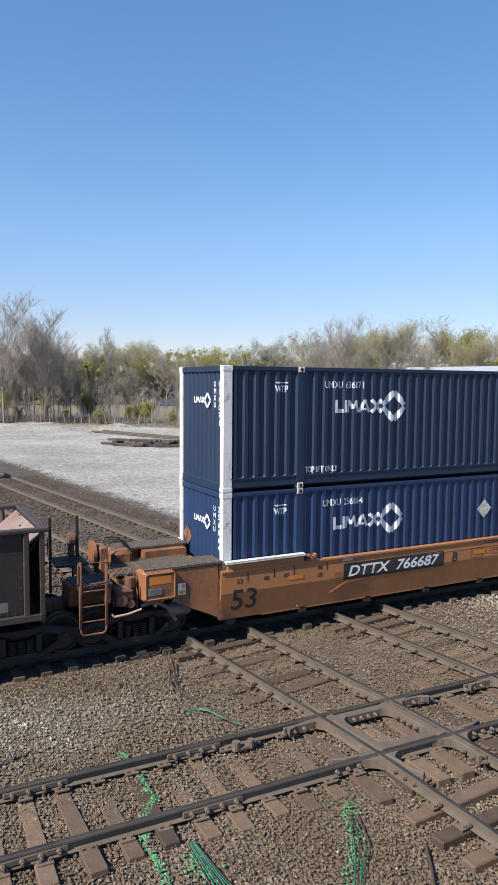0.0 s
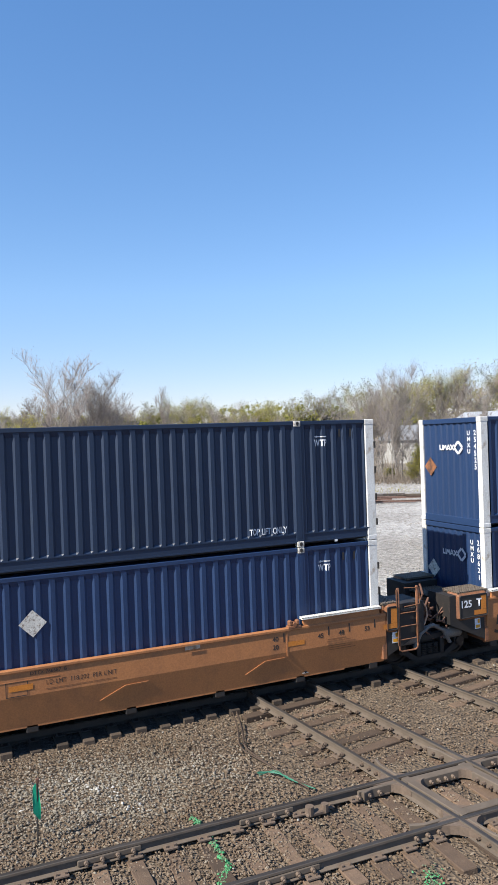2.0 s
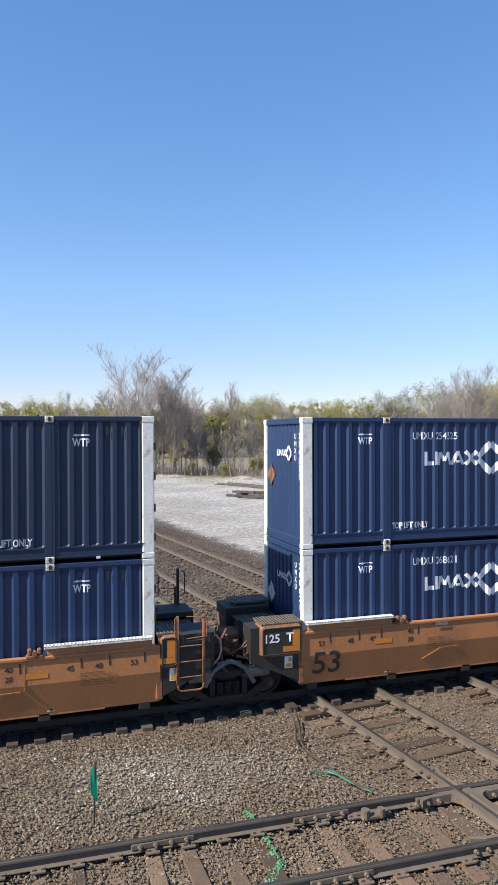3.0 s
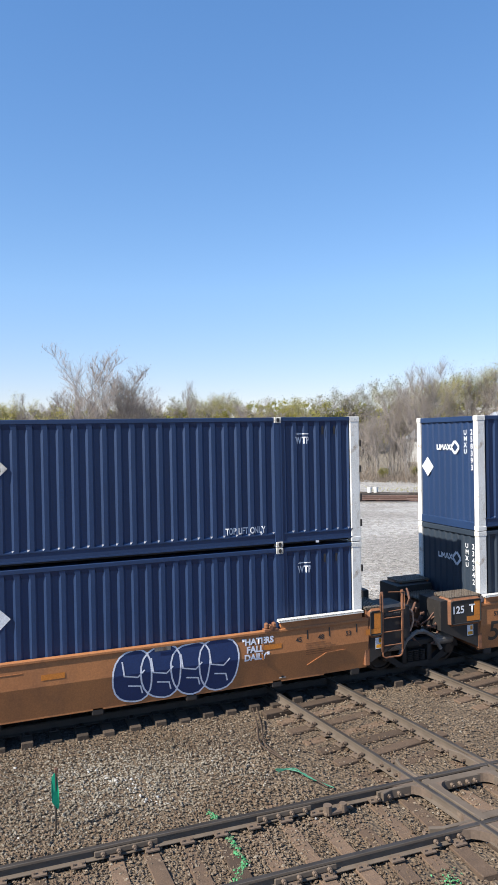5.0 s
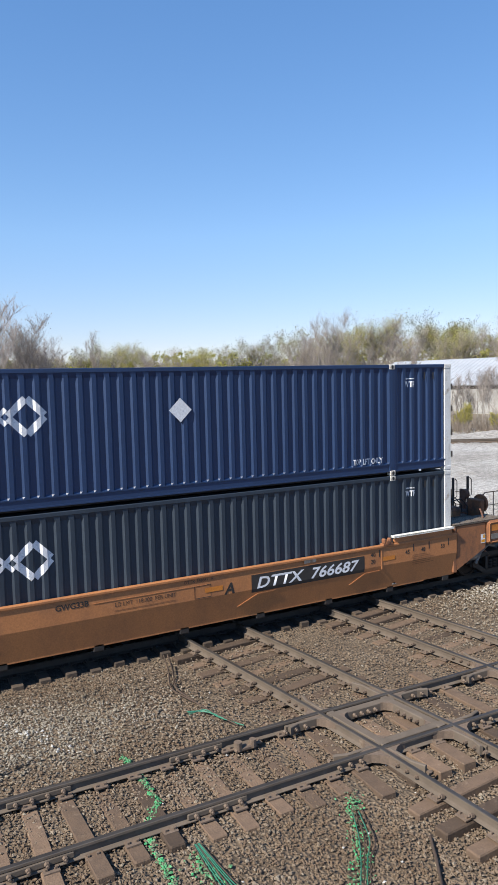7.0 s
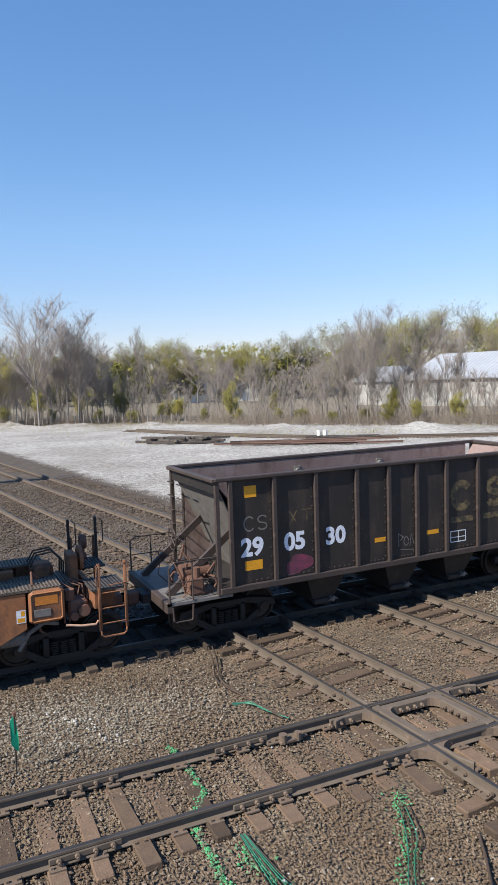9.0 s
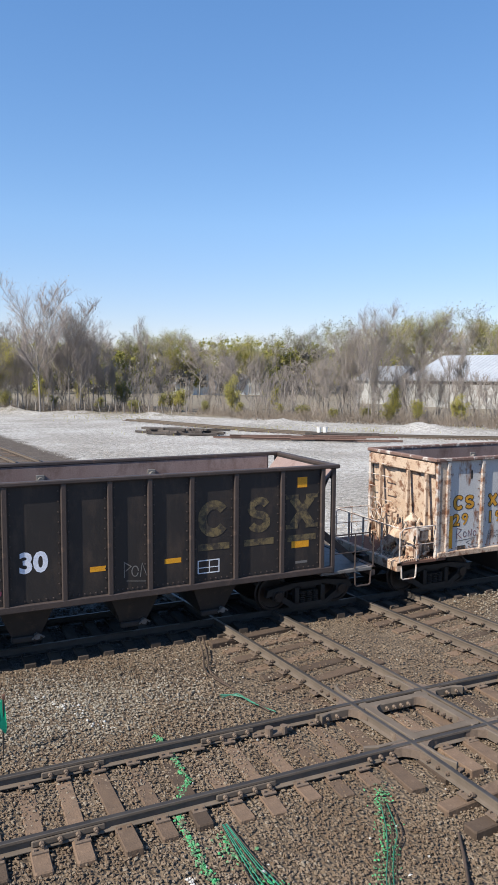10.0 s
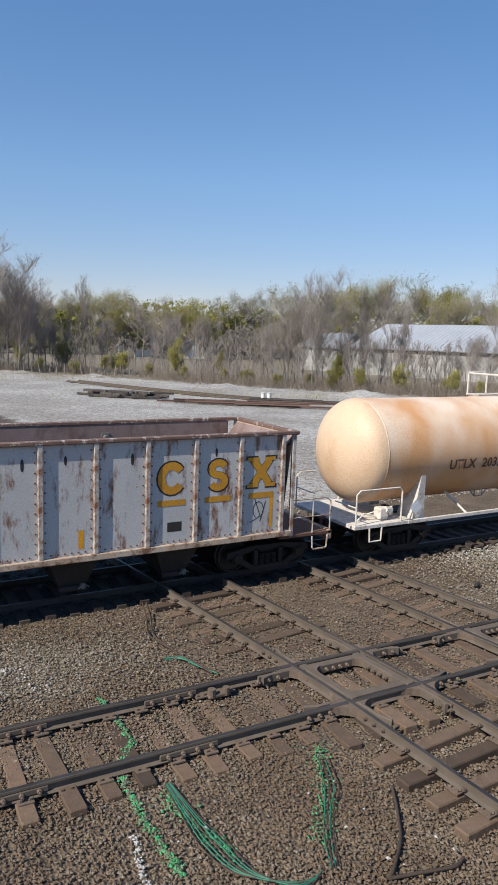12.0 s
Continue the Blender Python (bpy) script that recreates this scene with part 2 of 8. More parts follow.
BLACKSTEEL = surface("black_grimy_steel", (0.014, 0.013, 0.013), (0.026, 0.022, 0.02), (0.05, 0.035, 0.027), rough=0.65, scale=3, wear_scale=5, bump=0.3)
GREYSTEEL = surface("dusty_grey_steel", (0.20, 0.19, 0.18), (0.13, 0.12, 0.11), (0.10, 0.07, 0.05), rough=0.6, metal=0.2, scale=3, wear_scale=6, bump=0.3)
GRATING = surface("grating_steel", (0.20, 0.165, 0.13), (0.12, 0.095, 0.075), rough=0.6, metal=0.2, scale=8, bump=0.2)
DECKDARK = surface("dark_deck_steel", (0.05, 0.048, 0.047), (0.08, 0.07, 0.065), (0.11, 0.07, 0.05), rough=0.6, scale=3, bump=0.3)
FAINTPRINT = surface("faint_stencil", (0.16, 0.07, 0.032), (0.20, 0.085, 0.036), rough=0.7, scale=6, bump=0)
HOSE = surface("pale_rusty_hose", (0.52, 0.34, 0.24), (0.40, 0.24, 0.16), (0.2, 0.1, 0.06), rough=0.6, scale=8, bump=0.1)
# truck and wheel colours are deepened to hold the shade below the cars
TRUCKSTEEL = surface("oily_black_truck_steel", (0.007, 0.0065, 0.006), (0.014, 0.012, 0.011), (0.026, 0.020, 0.016), rough=0.7, scale=3, wear_scale=5, bump=0.3)
WHEELSTEEL = surface("worn_wheel_steel", (0.045, 0.034, 0.028), (0.022, 0.017, 0.015), rough=0.55, metal=0.4, scale=6, bump=0.2)
BLACK = surface("black_lettering", (0.02, 0.019, 0.018), (0.035, 0.03, 0.028), rough=0.6, scale=5, bump=0)
FADED = surface("faded_lettering", (0.17, 0.125, 0.055), (0.115, 0.085, 0.042), (0.04, 0.032, 0.025), rough=0.7, scale=3, wear_scale=6, wear_at=(0.43, 0.58), bump=0)
MUSTARD = surface("mustard_lettering", (0.56, 0.27, 0.02), (0.47, 0.22, 0.02), (0.22, 0.12, 0.06), rough=0.6, scale=4, wear_scale=8, wear_at=(0.6, 0.7), bump=0)
SPRAYBLUE = surface("spray_blue", (0.012, 0.03, 0.105), (0.016, 0.038, 0.125), rough=0.5, scale=2, bump=0)
SPRAYWHITE = surface("spray_white", (0.72, 0.74, 0.8), (0.6, 0.64, 0.74), rough=0.6, scale=5, bump=0)
SPRAYPURPLE = surface("spray_purple", (0.20, 0.035, 0.075), (0.13, 0.03, 0.06), (0.07, 0.03, 0.045), rough=0.7, scale=3, wear_scale=3, wear_at=(0.42, 0.6), bump=0)
TIE = surface("weathered_tie_wood", (0.132, 0.086, 0.056), (0.084, 0.056, 0.038), (0.165, 0.117, 0.081), rough=0.9, scale=4, fine=40, wear_scale=7, bump=0.9, tone=0.5)
# ties under the train: its shade is put into the wood colour
TIE_SHADED = surface("oil_soaked_tie_wood", (0.075, 0.053, 0.037), (0.048, 0.035, 0.026), (0.10, 0.075, 0.054), rough=0.9, scale=4, fine=40, wear_scale=7, bump=0.9, tone=0.4)
PLATE = surface("rusted_plate", (0.15, 0.108, 0.079), (0.11, 0.080, 0.060), (0.20, 0.155, 0.12), rough=0.8, scale=9, bump=0.3)
TREEBARK = surface("grey_bark", (0.29, 0.262, 0.238), (0.185, 0.163, 0.146), rough=0.95, scale=3, fine=12, bump=0.5, tone=0.25)
BRAMBLE = surface("bramble", (0.27, 0.22, 0.175), (0.19, 0.155, 0.125), rough=0.95, scale=0.3, bump=0, tone=0.3)
TWIG = surface("twig_bark", (0.33, 0.287, 0.263), (0.235, 0.202, 0.186), rough=0.95, scale=3, bump=0, tone=0.25)
SCRAPRAIL = surface("rusty_scrap_rail", (0.13, 0.078, 0.062), (0.09, 0.057, 0.047), (0.18, 0.13, 0.11), rough=0.9, scale=3, bump=0.5, tone=0.4)
LUMBER = surface("weathered_stack", (0.085, 0.070, 0.062), (0.050, 0.042, 0.038), (0.15, 0.13, 0.115), rough=0.9, scale=3, bump=0.5, tone=0.4)
METALROOF = surface("pale_metal_roof", (0.37, 0.39, 0.42), (0.31, 0.33, 0.36), rough=0.6, scale=0.3, fine=3, bump=0.1)
OLDROOF = surface("dull_metal_roof", (0.21, 0.22, 0.235), (0.16, 0.165, 0.175), rough=0.7, scale=0.3, fine=3, bump=0.1)
SIDING = surface("pale_siding", (0.36, 0.355, 0.34), (0.30, 0.295, 0.28), rough=0.7, scale=0.3, fine=3, bump=0.1)
DARKWOOD = surface("dark_old_boards", (0.035, 0.03, 0.03), (0.06, 0.05, 0.045), rough=0.9, scale=1, bump=0.3)
SHINGLE = surface("grey_shingle", (0.13, 0.13, 0.135), (0.09, 0.09, 0.10), rough=0.9, scale=1, bump=0.3)
GALV = surface("galvanised_steel", (0.45, 0.47, 0.48), (0.36, 0.38, 0.39), rough=0.45, metal=0.5, scale=4, bump=0.1)
GREENPAINT = surface("marking_paint_green", (0.04, 0.36, 0.13), (0.05, 0.26, 0.10), (0.10, 0.10, 0.065), rough=0.7, scale=8, wear_scale=14, wear_at=(0.44, 0.56), bump=0.3)
CABLEGREEN = surface("green_cable", (0.02, 0.14, 0.09), (0.03, 0.18, 0.115), rough=0.5, scale=8, bump=0.1)
CABLEBROWN = surface("brown_cable", (0.07, 0.045, 0.032), (0.05, 0.035, 0.025), rough=0.8, scale=8, bump=0.1)
HOUSEWHITE = surface("white_house_boards", (0.72, 0.72, 0.7), (0.62, 0.62, 0.6), rough=0.7, scale=0.5, bump=0.1)
FLAGGREEN = surface("flag_green", (0.0, 0.30, 0.16), (0.0, 0.25, 0.14), rough=0.7, scale=8, bump=0.2)
LIMEWHITE = surface("chalky_white", (0.42, 0.41, 0.39), (0.34, 0.33, 0.31), rough=0.9, scale=8, bump=0.2)


def rail_steel(name, rust_a, rust_b):
    """Rust-brown rail whose running top is worn to dark bright steel."""
    m, nt, bsdf = nodes_of(name)
    co = nt.nodes.new("ShaderNodeTexCoord").outputs["Object"]
    n1 = noise_node(nt, co, 3.0)
    rust = mix_node(nt, ramp_node(nt, n1.outputs["Fac"], 0.3, 0.7), rust_a, rust_b)
    top = mix_node(nt, ramp_node(nt, noise_node(nt, co, 1.2).outputs["Fac"], 0.35, 0.65), (0.050, 0.045, 0.042), (0.095, 0.085, 0.077))
    sep = nt.nodes.new("ShaderNodeSeparateXYZ")
    nt.links.new(co, sep.inputs[0])
    worn = ramp_node(nt, sep.outputs[2], 0.176, 0.184)
    nt.links.new(mix_node(nt, worn, rust, top), bsdf.inputs["Base Color"])
    for sock, lo, hi in (("Metallic", 0.0, 0.5), ("Roughness", 0.85, 0.46)):
        r = nt.nodes.new("ShaderNodeMapRange")
        r.inputs["To Min"].default_value, r.inputs["To Max"].default_value = lo, hi
        nt.links.new(worn, r.inputs["Value"])
        nt.links.new(r.outputs[0], bsdf.inputs[sock])
    bump_node(nt, bsdf, noise_node(nt, co, 40).outputs["Fac"], 0.3, 0.005)
    return m


def stone_mat(name, tones, rough=0.95):
    """Loose stones: every stone its own tone."""
    m, nt, bsdf = nodes_of(name)
    geo = nt.nodes.new("ShaderNodeNewGeometry")
    cr = nt.nodes.new("ShaderNodeValToRGB")
    els = cr.color_ramp.elements
    while len(els) < len(tones):
        els.new(0.5)
    for i, c in enumerate(tones):
        els[i].position = i / (len(tones) - 1)
        els[i].color = (*c, 1)
    nt.links.new(geo.outputs["Random Per Island"], cr.inputs[0])
    co = nt.nodes.new("ShaderNodeTexCoord").outputs["Object"]
    patch = ramp_node(nt, noise_node(nt, co, 0.45, 4).outputs["Fac"], 0.35, 0.65)
    dusty = mix_node(nt, patch, (0.80, 0.72, 0.64), (1.12, 1.12, 1.12))
    mul = nt.nodes.new("ShaderNodeMix")
    mul.data_type, mul.blend_type = "RGBA", "MULTIPLY"
    mul.inputs["Factor"].default_value = 1
    nt.links.new(cr.outputs[0], mul.inputs[6])
    nt.links.new(dusty, mul.inputs[7])
    nt.links.new(mul.outputs[2], bsdf.inputs["Base Color"])
    bsdf.inputs["Roughness"].default_value = rough
    bump_node(nt, bsdf, noise_node(nt, co, 60).outputs["Fac"], 0.4, 0.01)
    return m


RAIL = rail_steel("rail_steel", (0.090, 0.070, 0.053), (0.130, 0.103, 0.080))
# near-black copy of the rail steel, darkened for the shade below the train
RAIL_SHADED = rail_steel("oily_rail_steel", (0.028, 0.023, 0.020), (0.045, 0.037, 0.031))
STONES = stone_mat("ballast_stone", [(0.110, 0.077, 0.051), (0.140, 0.103, 0.071), (0.170, 0.132, 0.096), (0.132, 0.096, 0.065), (0.191, 0.155, 0.118), (0.117, 0.081, 0.055), (0.153, 0.116, 0.082), (0.224, 0.195, 0.155)])
STONES_SOOTY = stone_mat("sooty_ballast_stone", [(0.06, 0.046, 0.036), (0.09, 0.072, 0.058), (0.12, 0.097, 0.08), (0.075, 0.058, 0.046), (0.15, 0.128, 0.108)])
STONES_PALE = stone_mat("pale_ballast_stone", [(0.14, 0.12, 0.092), (0.20, 0.18, 0.145), (0.25, 0.229, 0.19), (0.175, 0.152, 0.12), (0.30, 0.28, 0.24)])
YARDSTONE = stone_mat("yard_stone", [(0.28, 0.27, 0.255), (0.39, 0.38, 0.36), (0.33, 0.317, 0.30), (0.46, 0.45, 0.43)])


def ground_mat():
    """Brown dirty ballast by the tracks, pale crushed stone in the yard, dry grass and leaf litter under the trees."""
    m, nt, bsdf = nodes_of("ground_surface")
    co = nt.nodes.new("ShaderNodeTexCoord").outputs["Object"]
    big = noise_node(nt, co, 0.12, 5)
    mid = noise_node(nt, co, 0.9, 6)
    vor = nt.nodes.new("ShaderNodeTexVoronoi")
    vor.inputs["Scale"].default_value = 17
    nt.links.new(co, vor.inputs["Vector"])
    cell = nt.nodes.new("ShaderNodeSeparateColor")
    nt.links.new(vor.outputs["Color"], cell.inputs[0])
    brown = mix_node(nt, ramp_node(nt, mid.outputs["Fac"], 0.35, 0.68), (0.100, 0.071, 0.047), (0.145, 0.108, 0.073))
    rubble = noise_node(nt, co, 2.6, 8, 0.75)
    pale = mix_node(nt, ramp_node(nt, rubble.outputs["Fac"], 0.38, 0.60), (0.225, 0.215, 0.20), (0.465, 0.448, 0.425))
    wild = mix_node(nt, ramp_node(nt, mid.outputs["Fac"], 0.35, 0.65), (0.245, 0.205, 0.165), (0.17, 0.15, 0.10))
    sep = nt.nodes.new("ShaderNodeSeparateXYZ")
    nt.links.new(co, sep.inputs[0])

    def line(a, b, c, soft):
        """0..1 across the line a x + b y = c, its edge broken up by noise."""
        ma = nt.nodes.new("ShaderNodeMath"); ma.operation = "MULTIPLY"; ma.inputs[1].default_value = a
        mb = nt.nodes.new("ShaderNodeMath"); mb.operation = "MULTIPLY_ADD"; mb.inputs[1].default_value = b
        mc = nt.nodes.new("ShaderNodeMath"); mc.operation = "MULTIPLY_ADD"; mc.inputs[1].default_value = soft * 3
        nt.links.new(sep.outputs[0], ma.inputs[0])
        nt.links.new(sep.outputs[1], mb.inputs[0]); nt.links.new(ma.outputs[0], mb.inputs[2])
        nt.links.new(mid.outputs["Fac"], mc.inputs[0]); nt.links.new(mb.outputs[0], mc.inputs[2])
        return ramp_node(nt, mc.outputs[0], c + soft, c + 2 * soft)

    def both(p, q, op="MULTIPLY"):
        k = nt.nodes.new("ShaderNodeMath"); k.operation = op
        nt.links.new(p, k.inputs[0]); nt.links.new(q, k.inputs[1])
        return k.outputs[0]

    yard = both(line(1.0, 0.13, 15.2, 0.9), line(0.0, 1.0, 21.0, 1.2))
    worn = mix_node(nt, ramp_node(nt, big.outputs["Fac"], 0.40, 0.62), (0.82, 0.80, 0.77), (1.15, 1.15, 1.15))
    track_ = nt.nodes.new("ShaderNodeMix")
    track_.data_type, track_.blend_type = "RGBA", "MULTIPLY"
    track_.inputs["Factor"].default_value = 1
    nt.links.new(pale, track_.inputs[6])
    nt.links.new(worn, track_.inputs[7])
    col = mix_node(nt, yard, brown, track_.outputs[2])
    # train's shade painted between the main track's rails; cinders under the tracks behind it
    under_train_shade = mix_node(nt, ramp_node(nt, mid.outputs["Fac"], 0.35, 0.68), (0.038, 0.031, 0.026), (0.066, 0.054, 0.045))
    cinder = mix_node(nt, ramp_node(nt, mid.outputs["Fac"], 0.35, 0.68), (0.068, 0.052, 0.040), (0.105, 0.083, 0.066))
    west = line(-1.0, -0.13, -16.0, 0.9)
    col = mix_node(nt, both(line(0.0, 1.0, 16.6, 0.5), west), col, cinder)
    col = mix_node(nt, both(line(0.0, 1.0, 14.55, 0.25), line(0.0, -1.0, -17.6, 0.4)), col, under_train_shade)
    col = mix_node(nt, line(1.0, 1.25, 145.0, 5.0), col, wild)
    col = mix_node(nt, line(-0.9, 0.35, 36.0, 3.0), col, wild)
    tone = nt.nodes.new("ShaderNodeMix")
    tone.data_type, tone.blend_type = "RGBA", "MULTIPLY"
    tone.inputs["Factor"].default_value = 1
    nt.links.new(col, tone.inputs[6])
    nt.links.new(mix_node(nt, cell.outputs[0], (0.62, 0.62, 0.62), (1.25, 1.25, 1.25)), tone.inputs[7])
    nt.links.new(tone.outputs[2], bsdf.inputs["Base Color"])
    bsdf.inputs["Roughness"].default_value = 0.97
    bump_node(nt, bsdf, vor.outputs["Distance"], 0.9, 0.05)
    return m


GROUND = ground_mat()


def leaf_mat(name, c1, c2):
    m, nt, bsdf = nodes_of(name)
    geo = nt.nodes.new("ShaderNodeNewGeometry")
    col = mix_node(nt, geo.outputs["Random Per Island"], c1, c2)
    nt.links.new(col, bsdf.inputs["Base Color"])
    bsdf.inputs["Roughness"].default_value = 0.8
    thin = nt.nodes.new("ShaderNodeBsdfTranslucent")
    nt.links.new(col, thin.inputs["Color"])
    both = nt.nodes.new("ShaderNodeMixShader")
    both.inputs[0].default_value = 0.5
    nt.links.new(bsdf.outputs[0], both.inputs[1])
    nt.links.new(thin.outputs[0], both.inputs[2])
    nt.links.new(both.outputs[0], nt.nodes["Material Output"].inputs["Surface"])
    return m


LEAF_YG = leaf_mat("young_leaf", (0.31, 0.295, 0.06), (0.42, 0.375, 0.11))
LEAF_GREEN = leaf_mat("leaf_green", (0.24, 0.24, 0.075), (0.34, 0.31, 0.11))
LEAF_BUD = leaf_mat("bud", (0.26, 0.22, 0.16), (0.33, 0.30, 0.22))

# ---------------------------------------------------------------- ground and tracks
RAIL_TOP, GAUGE = 0.185, 1.505
TRAIN_Y = 15.71


def b_line(x):
    return 9.36 - 0.02 * (x - 1.3)


def c1_line(y):
    if y > 20:
        return 6.17 - 0.14 * (y - 20)
    if y < 8.5:
        return 7.6 - 0.05 * (y - 8.5)
    return 7.6 - 0.09 * (y - 8.5) - 0.003 * (y - 8.5) ** 2


def c2_line(y):
    return c1_line(y) + 4.02 - 0.008 * (min(y, 20) - 8.5)


def d_line(s):
    """The far track, a wide curve round the yard; s runs 0..1."""
    p = [Vector(q) for q in ((17.5, 112), (24, 86), (34, 62), (48, 50), (66, 41.5), (92, 34))]
    k = s * (len(p) - 3.0001) + 1
    i = int(k)
    u = k - i
    a, b, c, d = (p[j] for j in (i - 1, i, i + 1, i + 2)) if i + 2 < len(p) else (p[i - 1], p[i], p[i + 1], 2 * p[i + 1] - p[i])
    return 0.5 * (2 * b + (c - a) * u + (2 * a - 5 * b + 4 * c - d) * u * u + (3 * b - a - 3 * c + d) * u ** 3)


def lay(kind, k):
    """Centre of a track at parameter k."""
    if kind == "a":
        return Vector((k, TRAIN_Y, 0))
    if kind == "b":
        return Vector((k, b_line(k), 0))
    if kind == "c1":
        return Vector((c1_line(k), k, 0))
    if kind == "c2":
        return Vector((c2_line(k), k, 0))
    q = d_line(k)
    return Vector((q.x, q.y, 0))


PROFILE = [(-0.07, 0.02), (0.07, 0.02), (0.07, 0.03), (0.012, 0.05), (0.012, 0.135), (0.037, 0.145), (0.037, 0.178), (0.028, RAIL_TOP),
           (-0.028, RAIL_TOP), (-0.037, 0.178), (-0.037, 0.145), (-0.012, 0.135), (-0.012, 0.05), (-0.07, 0.03)]


def rail_path(kind, ks, off):
    pts = [lay(kind, k) for k in ks]
    out = []
    for i, p in enumerate(pts):
        d = (pts[min(i + 1, len(pts) - 1)] - pts[max(i - 1, 0)]).normalized()
        out.append(p + Vector((d.y, -d.x, 0)) * off + Vector((0, 0, 0.004 if kind[0] == "c" else 0)))
    return out


def ramp_list(a, b, n):
    return [a + (b - a) * i / n for i in range(n + 1)]


TRACKS = {"a": ramp_list(-60, 150, 42), "b": ramp_list(-30, 110, 70), "c1": ramp_list(-6, 130, 68), "c2": ramp_list(-6, 130, 68), "d": ramp_list(0, 1, 60)}
TRACK_LABEL = {"a": "main railway track with steel rails under the moving train", "b": "railway track with rusty rails on weathered wooden ties",
               "c1": "railway track of brown rails crossing two others", "c2": "second parallel brown railway track over the crossing",
               "d": "far curved siding track beside pale gravel"}
track_obs = {}
for kind, ks in TRACKS.items():
    tr = thing("railway_track", Matrix(), TRACK_LABEL[kind], "railway track", "railway tracks", "structure")
    for off in (-GAUGE / 2, GAUGE / 2):
        if kind[0] == "c":
            # crossing rails take the shade-darkened steel where they pass beneath the train
            for span, steel in ((ramp_list(-6, 14.5, 20), RAIL), (ramp_list(14.5, 17.0, 4), RAIL_SHADED), (ramp_list(17.0, 130, 60), RAIL)):
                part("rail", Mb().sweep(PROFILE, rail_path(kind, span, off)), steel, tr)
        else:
            part("rail", Mb().sweep(PROFILE, rail_path(kind, ks, off)), RAIL_SHADED if kind == "a" else RAIL, tr)
    track_obs[kind] = tr

# one ground sheet out to the horizon, finer near the tracks
EDGE_AZ = [-30, -10, 0, 8, 14, 20, 25, 35, 45, 55, 65, 75, 95]
EDGE_R = [140, 135, 125, 112, 109, 101, 92, 86, 82, 84, 84, 84, 88]


def ground_sheet():
    foot_of = lambda a: float(np.interp(a, EDGE_AZ, EDGE_R))
    xs = [-4000, -1500, -600, -250, -120, -60] + [-30 + 1.0 * i for i in range(91)] + [75, 100, 140, 200, 320, 600, 1500, 4000]
    ys = [-4000, -1500, -500, -150, -60, -25, -10] + [-4 + 1.0 * i for i in range(136)] + [140, 160, 220, 320, 600, 1500, 4500]
    verts, faces = [], []
    for y in ys:
        for x in xs:
            h = 0.03 * noise.noise(Vector((x * 0.3, y * 0.3, 0)))
            if x > 16 and 26 < y < 95:
                h += 0.22 * max(0, noise.noise(Vector((x * 0.09, y * 0.09, 3)))) * min((x - 16) / 8, 1)
            if 4 < x < 40 and 2 < y < 8.1 or -30 < x <= 4 and y < 8.1:
                h -= 0.10 * min(1, max(0, 8.0 - y))
            if 13.5 < y < 14.5:
                h -= 0.07
            if y > 30 and -30 <= x <= 60:
                # a low ridge of dumped rubble along the edge of the trees
                off = (foot_of(math.degrees(math.atan2(x, y))) - 7.0 - math.hypot(x, y)) / 2.4
                h += (0.22 + 1.2 * max(0, noise.noise(Vector((x * 0.13, y * 0.13, 9))))) * math.exp(-off * off) * (1 + 0.5 * noise.noise(Vector((x * 0.7, y * 0.7, 2))))
            verts.append((x, y, -0.05 + h))
    n = len(xs)
    for j in range(len(ys) - 1):
        faces += [(j * n + i, j * n + i + 1, (j + 1) * n + i + 1, (j + 1) * n + i) for i in range(n - 1)]
    return Mb().add(verts, faces)


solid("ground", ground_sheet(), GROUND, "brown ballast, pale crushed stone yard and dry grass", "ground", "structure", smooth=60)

# ---------------------------------------------------------------- the train: shared pieces
SPEED = 6.85                    # metres a second, towards -x
MOVING, WHEELS = [], []         # (thing, its x at the start), (wheelset, its pose on the truck)


def car(name, x, label, category, group="", z=0.0):
    ob = thing(name, pose(x, TRAIN_Y, z), label, category, group)
    MOVING.append((ob, x, z))
    return ob


def letters(name, body, size, mat, parent, x, y, z, face="-y", wide=1.0, ripple=None, bold=0.0, label="", spacing=1.0, line=1.0, shear=0.0):
    """Flat painted lettering with its lower left corner at (x, y, z); ripple lays it into a corrugated sheet."""
    cu = bpy.data.curves.new(name, "FONT")
    cu.body, cu.size, cu.offset, cu.space_character, cu.space_line, cu.resolution_u, cu.shear = body, size, bold, spacing, line, 3, shear
    tmp = bpy.data.objects.new(name, cu)
    me = bpy.data.meshes.new_from_object(tmp)
    bpy.data.objects.remove(tmp)
    bm = bmesh.new()
    bm.from_mesh(me)
    turn = pose(0, 0, 0, 90, 0, 0) if face == "-y" else pose(0, 0, 0, 90, 0, -90)
    bmesh.ops.transform(bm, matrix=Matrix.Translation((x, y, z)) @ turn @ Matrix.Diagonal((wide, 1, 1, 1)), verts=bm.verts)
    ripple_paint(bm, ripple)
    bm.to_mesh(me)
    bm.free()
    me.materials.clear()
    me.materials.append(mat)
    return part(name, me, mat, parent, label)


def ripple_paint(bm, ripple):
    if not ripple or not bm.verts:
        return
    lo, hi = min(v.co.x for v in bm.verts), max(v.co.x for v in bm.verts)
    for k in ripple.knots:
        if lo < k < hi:
            bmesh.ops.bisect_plane(bm, geom=bm.verts[:] + bm.edges[:] + bm.faces[:], plane_co=(k, 0, 0), plane_no=(1, 0, 0), dist=1e-5)
    for v in bm.verts:
        v.co.y += ripple.depth(v.co.x)


